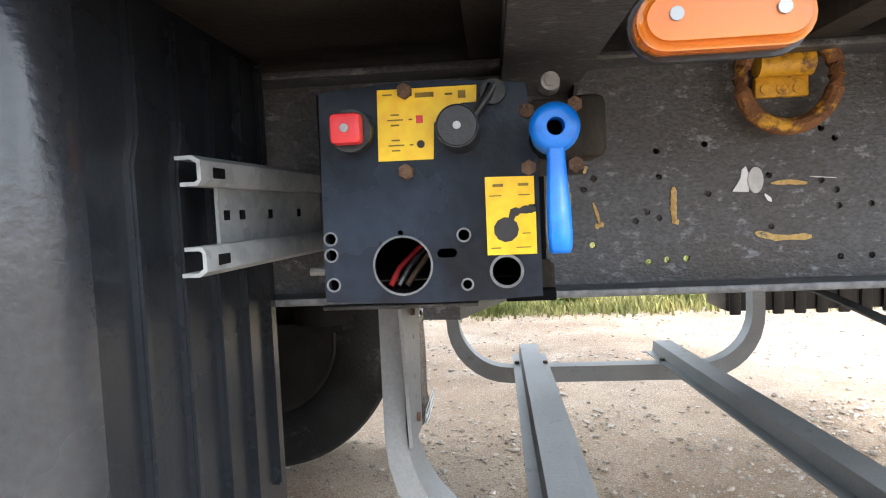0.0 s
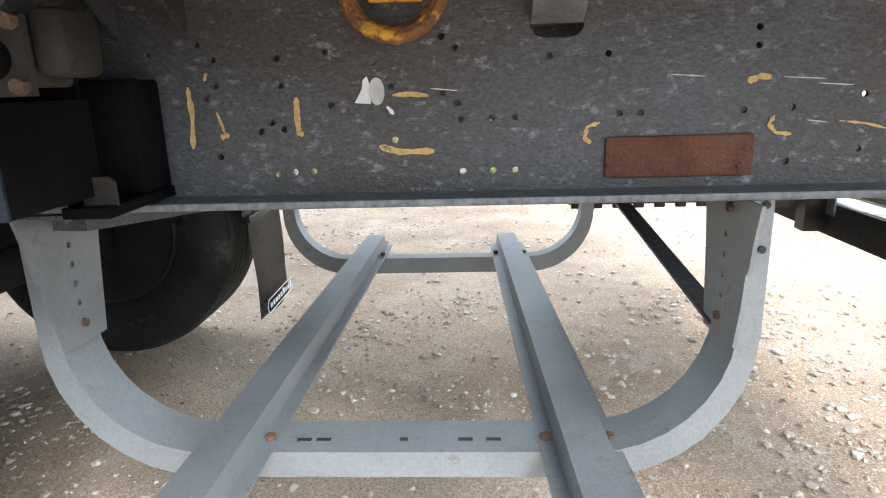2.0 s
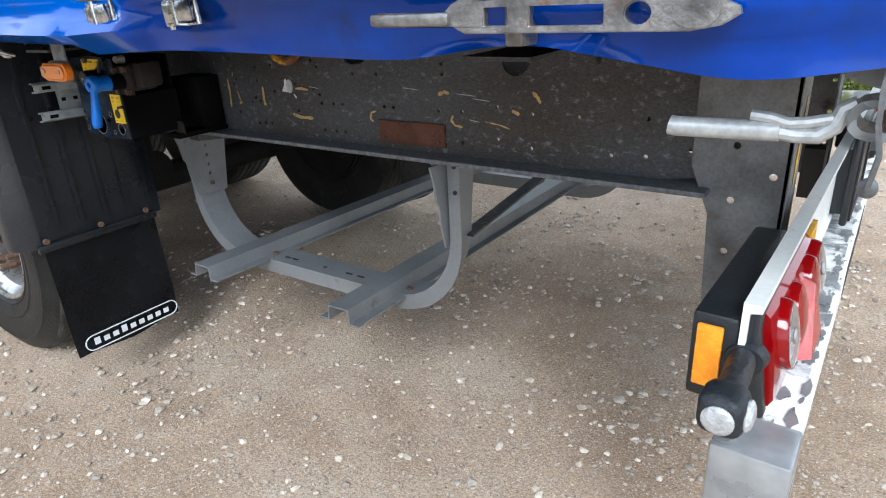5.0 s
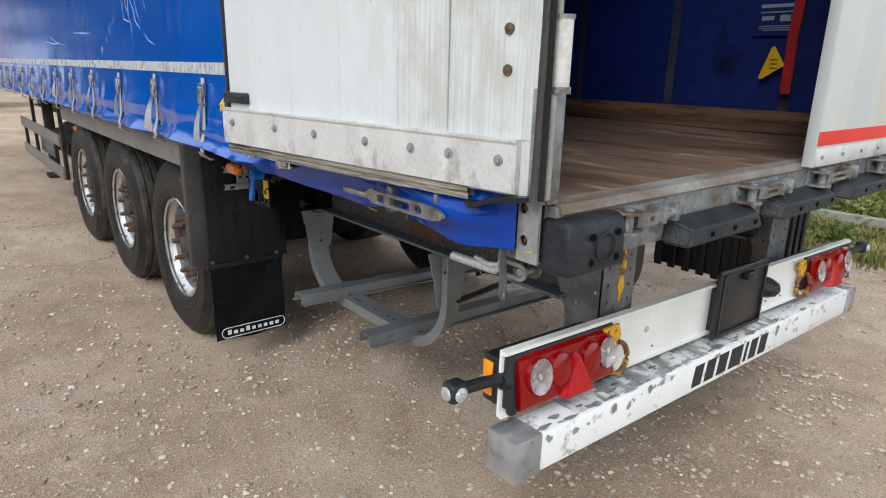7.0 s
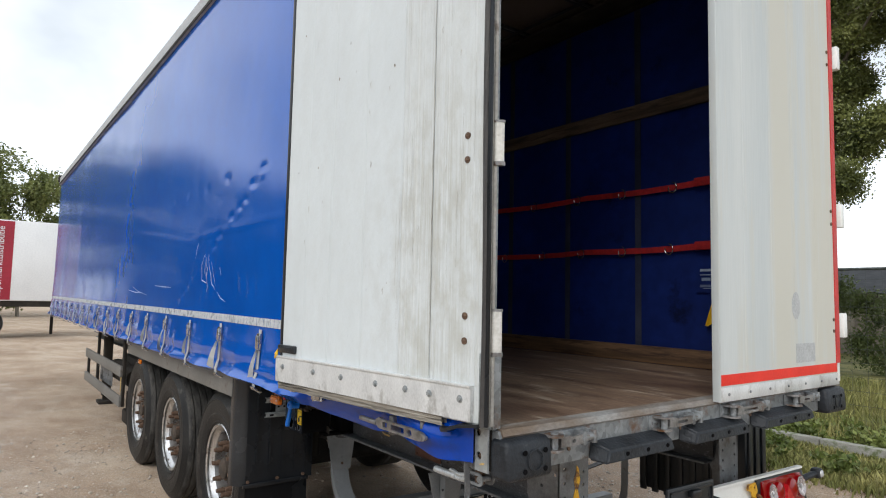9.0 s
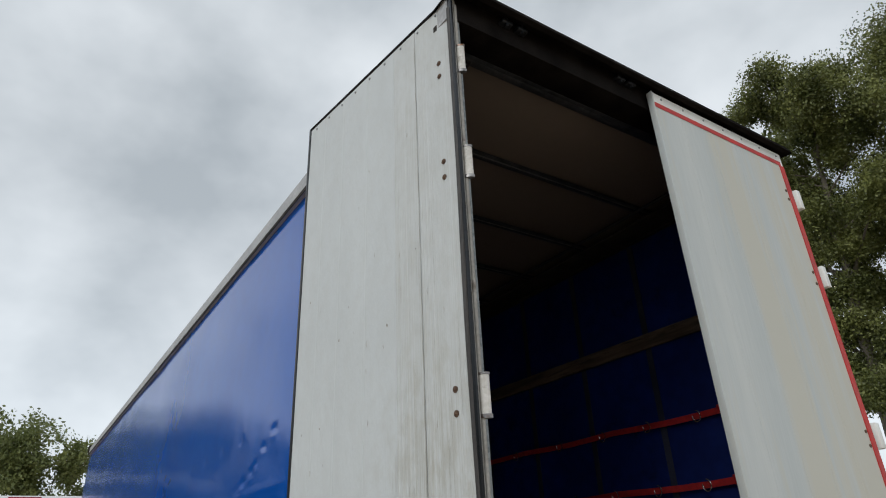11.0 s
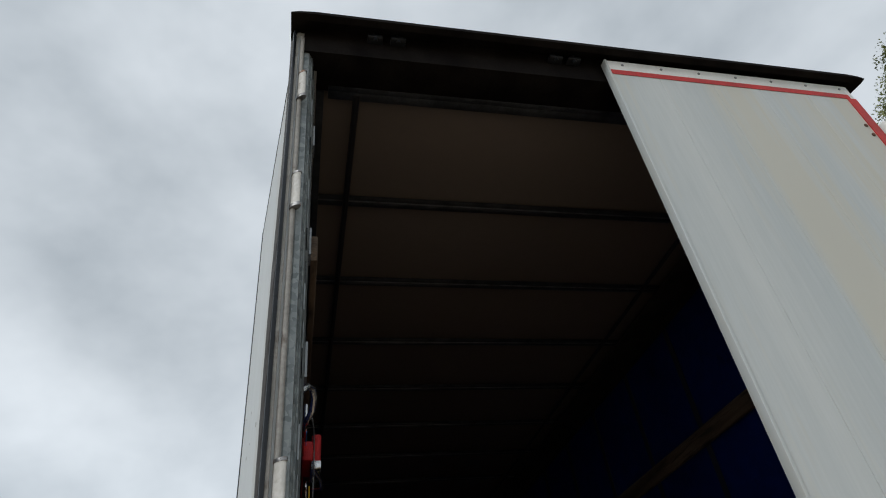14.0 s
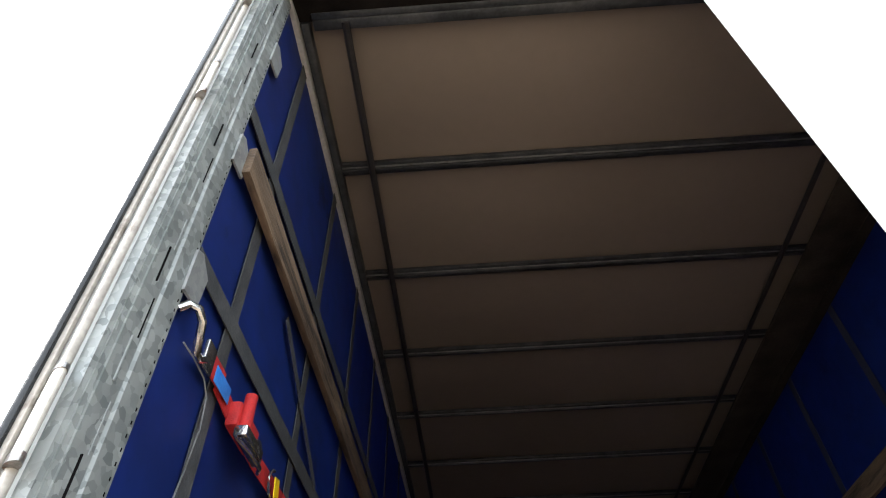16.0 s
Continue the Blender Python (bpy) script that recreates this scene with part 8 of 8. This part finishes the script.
tube(bm, [(-0.205, 0.062, 2.590), (-0.212, 0.076, 2.606), (-0.228, 0.090, 2.606), (-0.246, 0.095, 2.588), (-0.262, 0.090, 2.560), (-0.285, 0.080, 2.546), (-0.31, 0.076, 2.550), (-0.335, 0.076, 2.566)], 0.0085, 10)
box(bm, -0.370, -0.325, 0.070, 0.080, 2.548, 2.612, 0.003)
part("hook", bm, M_buckle, st, "bent steel hook")
for x in (-0.82, -1.05):
    bm = B()
    tube(bm, [(x + 0.03 * math.sin(a), 0.088, 2.54 + 0.035 * math.cos(a)) for a in [2 * math.pi * j / 14 for j in range(12)]], 0.004, 6)
    part("d_ring", bm, M_buckle, st, "thin steel ring")
bm = B()
tube(bm, [(-0.195, 0.070, 2.462), (-0.235, 0.075, 2.458), (-0.290, 0.078, 2.450), (-0.318, 0.080, 2.425), (-0.326, 0.080, 2.36), (-0.318, 0.078, 2.28), (-0.305, 0.076, 2.20), (-0.295, 0.074, 2.08), (-0.29, 0.072, 1.95)], 0.0017, 6)
tagged(part("cord", bm, M_upright, None), "thin grey cord dangling beside the rear post", "cord")
bm = B()
sweep(bm, [(-0.80, 0.078, 2.50), (-0.82, 0.08, 2.40), (-0.83, 0.085, 2.15), (-0.82, 0.085, 1.95)], [(-0.0015, -0.018), (0.0015, -0.018), (0.0015, 0.018), (-0.0015, 0.018)], up=(1, 0, 0))
tagged(part("strap_tail", bm, M_label, None), "yellow webbing tail hanging from the load strap", "strap")

# red strap dangling beside the closed door, and the yellow tag
bm = B()
sweep(bm, [(-0.60, 2.40, 2.10), (-0.60, 2.395, 1.95), (-0.605, 2.39, 1.80), (-0.60, 2.39, 1.52)], [(-0.002, -0.024), (0.002, -0.024), (0.002, 0.024), (-0.002, 0.024)], up=(1, 0, 0))
tagged(part("strap_tail", bm, M_strap, None), "red strap end hanging inside the curtain", "strap")
bm = B()
plate(bm, [(-0.752, 1.592), (-0.735, 1.588), (-0.632, 1.655), (-0.640, 1.672), (-0.692, 1.748), (-0.704, 1.742)], [], Matrix.Translation((0, 2.405, 0)) @ XZ, 0.004)
tag = tagged(part("yellow_tag", bm, M_yellowtag, None), "yellow vinyl pouch hanging inside the curtain", "tag")
for z in (1.64, 1.66, 1.68):
    bm = B()
    box(bm, -0.70, -0.665, 2.402, 2.4045, z, z + 0.005)
    part("print_bar", bm, M_print_dark, tag)
# faded print on the lining
bm = B()
box(bm, -0.83, -0.60, 2.4375, 2.439, 1.80, 1.96)
notice = tagged(part("notice", bm, M_blue_in, None), "faded pale loading notice printed on the blue curtain", "notice")
for z, x0, x1, h in ((1.935, -0.80, -0.63, 0.016), (1.910, -0.80, -0.63, 0.006), (1.875, -0.79, -0.73, 0.020), (1.868, -0.70, -0.65, 0.030), (1.845, -0.80, -0.62, 0.004), (1.835, -0.80, -0.62, 0.004), (1.825, -0.78, -0.64, 0.004)):
    bm = B()
    box(bm, x0, x1, 2.4345, 2.4372, z, z + h)
    part("print_bar", bm, M_print_blue, notice)

# ---- surroundings ----
def leaf_cloud(count, centres, seed, size):
    rng = np.random.default_rng(seed)
    vs, fs = [], []
    w = np.array([c[3] ** 2 for c in centres])
    pick = rng.choice(len(centres), count, p=w / w.sum())
    c = np.array([q[:3] for q in centres])[pick]
    r = np.array([q[3] for q in centres])[pick]
    d = rng.normal(size=(count, 3))
    d /= np.linalg.norm(d, axis=1)[:, None]
    p = c + d * (r * np.minimum(np.abs(rng.normal(0.62, 0.27, count)), 1.12))[:, None] * np.array([1, 1, 0.85])
    a, b = rng.normal(size=(count, 3)), rng.normal(size=(count, 3))
    a /= np.linalg.norm(a, axis=1)[:, None]
    b = np.cross(a, b)
    b /= np.linalg.norm(b, axis=1)[:, None]
    s = rng.uniform(0.6, 1.3, count)[:, None] * size
    v = np.stack([p - a * s, p + b * s * 0.6, p + a * s, p - b * s * 0.6], 1).reshape(-1, 3)
    f = (np.arange(count)[:, None] * 4 + np.arange(4)).tolist()
    return v.tolist(), f


def taper(bm, pts, rads, n):
    """One unbroken stem through the points, thinning with the radii."""
    rings = [[bm.verts.new((p.x + r * math.cos(2 * math.pi * k / n), p.y + r * math.sin(2 * math.pi * k / n), p.z)) for k in range(n)] for p, r in zip(pts, rads)]
    for a, b in zip(rings, rings[1:]):
        for k in range(n):
            bm.faces.new((a[k], a[(k + 1) % n], b[(k + 1) % n], b[k]))


def tree(name, x, y, h, lean, seed, leaves, size, mat, label, group, spread=1.0, low=0.25, leaders=0):
    rng = random.Random(seed)
    bm = B()
    pts, rad = [], []
    for k in range(9):
        u = k / 8
        pts.append(Vector((x + lean * u + 0.12 * math.sin(u * 5 + seed), y + 0.10 * math.sin(u * 4 + seed * 2), h * 0.92 * u - 0.05)))
        rad.append(0.0135 * h * (1 - 0.85 * u))
    taper(bm, pts, rad, 10)
    root = tagged(new(name), label, "tree", group)
    centres, limbs = [], []
    # steep secondary leaders forking off the main stem
    for k in range(leaders):
        u = low * 0.92 + 0.07 * k
        i = min(7, int(u * 8))
        p = pts[i].lerp(pts[i + 1], u * 8 - i)
        a = seed + k * 2.3
        stem, r0 = [p], rad[i] * 0.62
        for j in range(1, 6):
            q = p + Vector((math.cos(a) * 0.085, math.sin(a) * 0.085, 0.40)) * (h * spread * j / 5)
            q.x += 0.10 * math.sin(j * 1.9 + k)
            q.z = min(q.z, h * 0.93)
            stem.append(q)
            if j > 1:
                centres.append((q.x, q.y, q.z, h * 0.062 * spread * rng.uniform(0.7, 1.2)))
        fork = B()
        taper(fork, stem, [r0 * (1 - 0.17 * j) + 0.006 for j in range(6)], 8)
        limbs.append(fork)
    for k in range(34):
        u = low + (0.97 - low) * (k / 33)
        i = min(7, int(u * 8))
        p = pts[i].lerp(pts[i + 1], u * 8 - i)
        a = rng.uniform(0, 6.28)
        ln = h * spread * (0.055 + 0.14 * math.sin(math.pi * min(1, (1 - u) * 1.15 + 0.08))) * rng.uniform(0.6, 1.2)
        e = p + Vector((math.cos(a) * ln, math.sin(a) * ln, ln * rng.uniform(0.35, 0.9)))
        limb = B()
        cyl(limb, p, e, max(0.010, rad[i] * 0.38), 0.008, seg=6, caps=False)
        limbs.append(limb)
        for t in (0.45, 0.75, 1.0):
            c = p.lerp(e, t)
            centres.append((c.x + rng.uniform(-.2, .2), c.y + rng.uniform(-.2, .2), c.z + rng.uniform(-.1, .25), h * (0.049 if leaders else 0.046) * spread * rng.uniform(0.55, 1.25)))
    trunk = part("trunk", bm, M_bark, root)
    for limb in limbs:
        part("limb", limb, M_bark, trunk)
    v, f = leaf_cloud(leaves, centres, seed, size)
    mesh = bpy.data.meshes.new("crown")
    mesh.from_pydata(v, [], f)
    mesh.materials.append(mat)
    crown = new("crown", mesh)
    crown.parent = root
    return root


tree("poplar", -3.66, 11.6, 11.6, 0.42, 3, 210000, 0.031, M_leaf, "tall green poplar with a bare lower trunk behind the fence", "poplars", 0.74, 0.33, 3)
tree("poplar", -0.9, 12.6, 12.0, 0.3, 8, 210000, 0.031, M_leaf, "tall green poplar with a bare lower trunk behind the fence", "poplars", 1.08, 0.40, 3)
tree("poplar", -6.2, 13.6, 11.5, 0.2, 15, 20000, 0.07, M_leaf, "tall green poplar behind the fence", "poplars", 1.0, 0.3)
tree("poplar", 2.2, 12.9, 12.5, -0.2, 21, 22000, 0.07, M_leaf, "tall green poplar behind the fence", "poplars", 1.15, 0.2)
for i, (x, y, h) in enumerate(((-47, -7.5, 10.5), (-45, -3.0, 9.6), (-46, 0.9, 8.4), (-48, 5.0, 8.0), (-48, -12, 11))):
    tree("broadleaf_tree", x, y, h, 0.2, 40 + i, 17000, 0.115, M_leaf_far, "distant green broadleaf tree beyond the parked trailers", "distant trees", 2.3, 0.12)

# tree line across the yard, mirrored in the glossy curtain
LINE = [(-49 + 2 * math.sin(i * 1.7), -17 - 5.0 * i) for i in range(7)] + [(-42 + i * 5.5, -46 - 3 * math.sin(i * 1.9)) for i in range(9)]
for i, (x, y) in enumerate(LINE):
    tree("broadleaf_tree", x, y, 10.0 + 1.2 * math.sin(i * 2.3), 0.2, 80 + i, 5200, 0.30, M_leaf_far, "green broadleaf tree on the far side of the yard", "distant trees", 2.2, 0.08)

under = random.Random(77)
for i in range(12):
    (x0, y0), (x1, y1) = ((-51, -9 - 6.5 * i), (-51, -15.5 - 6.5 * i)) if i < 6 else ((-50 + 9 * (i - 6), -49), (-41 + 9 * (i - 6), -49))
    spots = []
    for _ in range(60):
        k = under.random()
        spots.append((x0 + (x1 - x0) * k, y0 + (y1 - y0) * k, under.uniform(0.6, 6.8), under.uniform(1.0, 1.6)))
    v, f = leaf_cloud(7000, spots, 500 + i, 0.30)
    mesh = bpy.data.meshes.new("hedge")
    mesh.from_pydata(v, [], f)
    mesh.materials.append(M_hedge)
    tagged(new("hedge", mesh), "dense undergrowth below the trees across the yard", "hedge", kind="stuff")


def bush(x, y, rx, rz, seed, label):
    rng = random.Random(seed)
    centres = [(x + rng.uniform(-rx, rx), y + rng.uniform(-0.5, 0.5), rng.uniform(0.15, rz), rng.uniform(0.30, 0.55)) for _ in range(26)]
    v, f = leaf_cloud(11000, centres, seed, 0.04)
    mesh = bpy.data.meshes.new("hedge")
    mesh.from_pydata(v, [], f)
    mesh.materials.append(M_hedge)
    return tagged(new("hedge", mesh), label, "hedge", kind="stuff")


for i in range(9):
    bush(-17 + i * 2.4, 17.0 + 0.4 * math.sin(i * 2.0), 1.5, 1.9 + 0.5 * math.sin(i * 1.7), 60 + i, "dense dark green hedge behind the fence")

# broad-leaved weeds among the grass on both sides of the kerb
wr = random.Random(31)
for x0 in (-9.0, -4.5, 0.0):
    spots = []
    for _ in range(110):
        y = wr.choice((wr.uniform(5.75, 6.70), wr.uniform(7.25, 8.6), wr.uniform(7.25, 8.6)))
        spots.append((x0 + wr.uniform(-2.25, 2.25), y, wr.uniform(0.03, 0.14), wr.uniform(0.08, 0.20)))
    v, f = leaf_cloud(15000, spots, 300 + int(x0 * 2), 0.034)
    mesh = bpy.data.meshes.new("weeds")
    mesh.from_pydata([(a, b, max(0.01, c)) for a, b, c in v], [], f)
    mesh.materials.append(M_weed)
    tagged(new("weeds", mesh), "broad-leaved green weeds growing along the kerb", "weeds", kind="stuff")

# wire fence behind the kerb
fence = tagged(new("fence"), "dark wire-mesh fence on thin steel posts", "fence")
fence.location = (0, 0, 0)
for k in range(9):
    x = -16.6 + 2.55 * k
    bm = B()
    cyl(bm, (x, 8.9, -0.1), (x, 8.9, 2.30), 0.024, seg=10)
    part("post", bm, M_fence, fence)
for z, r in ((2.27, 0.020),):
    bm = B()
    cyl(bm, (-17.6, 8.9, z), (2.8, 8.9, z), r, seg=8)
    part("top_bar", bm, M_fence, fence)
bm = B()
for k in range(11):
    cyl(bm, (-17.6, 8.9, 0.12 + 0.2 * k), (2.8, 8.9, 0.12 + 0.2 * k), 0.0022, seg=4, caps=False)
for k in range(100):
    x = -17.6 + 0.204 * k
    cyl(bm, (x, 8.9, 0.05), (x, 8.9, 2.26), 0.0016, seg=4, caps=False)
part("wire_mesh", bm, M_fence, fence)

# dark-roofed shed far behind the hedge
shed = tagged(new("shed"), "low shed with a dark tiled roof behind the hedge", "shed")
bm = B()
box(bm, -13, -4.5, 24, 31, 0, 2.2)
part("wall", bm, M_bark, shed)
bm = B()
loft(bm, [(23.5, 2.2), (31.5, 2.2), (27.5, 3.2)], "x", -13.4, -4.1)
part("roof", bm, M_shed, shed)


# parked box trailers at the far end of the yard
def box_trailer(x, y0, y1, label):
    root = tagged(new("box_trailer"), label, "trailer", "parked trailers")
    bm = B()
    box(bm, x - 2.5, x, y0, y1, 1.30, 4.12, 0.04)
    body = part("box_body", bm, M_boxwhite, root, "white box body")
    bm = B()
    box(bm, x - 2.45, x - 0.05, y0 + 0.1, y1 - 0.1, 1.10, 1.30)
    part("floor_frame", bm, M_under, root)
    for w in (y0 + 0.7,):
        for xx in (x - 0.45, x - 2.05):
            bm = lathe(B(), [(0.0, -0.16), (0.30, -0.16), (0.48, -0.17), (0.50, -0.1), (0.50, 0.1), (0.48, 0.17), (0.30, 0.16), (0.0, 0.16)], 28)
            bm.transform(Matrix.Translation((xx, w, 0.50)) @ Matrix.Rotation(math.pi / 2, 4, "Z"))
            part("wheel", bm, M_tyre, root)
    bm = B()
    box(bm, x - 2.3, x - 2.2, y1 - 0.75, y1 - 0.65, 0.0, 1.15)
    part("landing_leg", bm, M_under, root)
    for yy in (y0, y1):
        bm = B()
        box(bm, x + 0.001, x + 0.012, yy - 0.0 if yy == y0 else yy - 0.06, yy + 0.06 if yy == y0 else yy, 1.30, 4.12, 0.004)
        part("corner_trim", bm, M_galv, body)
    return body


body = box_trailer(-25.0, -1.6, 1.9, "parked white box trailer with a crimson lettered band")
bm = B()
box(bm, -25.0, -24.992, -1.24, -0.28, 1.34, 4.08)
part("crimson_band", bm, M_boxred, body, "crimson band")
lettering("lettering", "Supermarktdistributie", 0.28, Matrix.Translation((-24.985, -0.56, 1.42)) @ Matrix(((0, 0, 1, 0), (0, -1, 0, 0), (1, 0, 0, 0), (0, 0, 0, 1))), M_print_white, body)
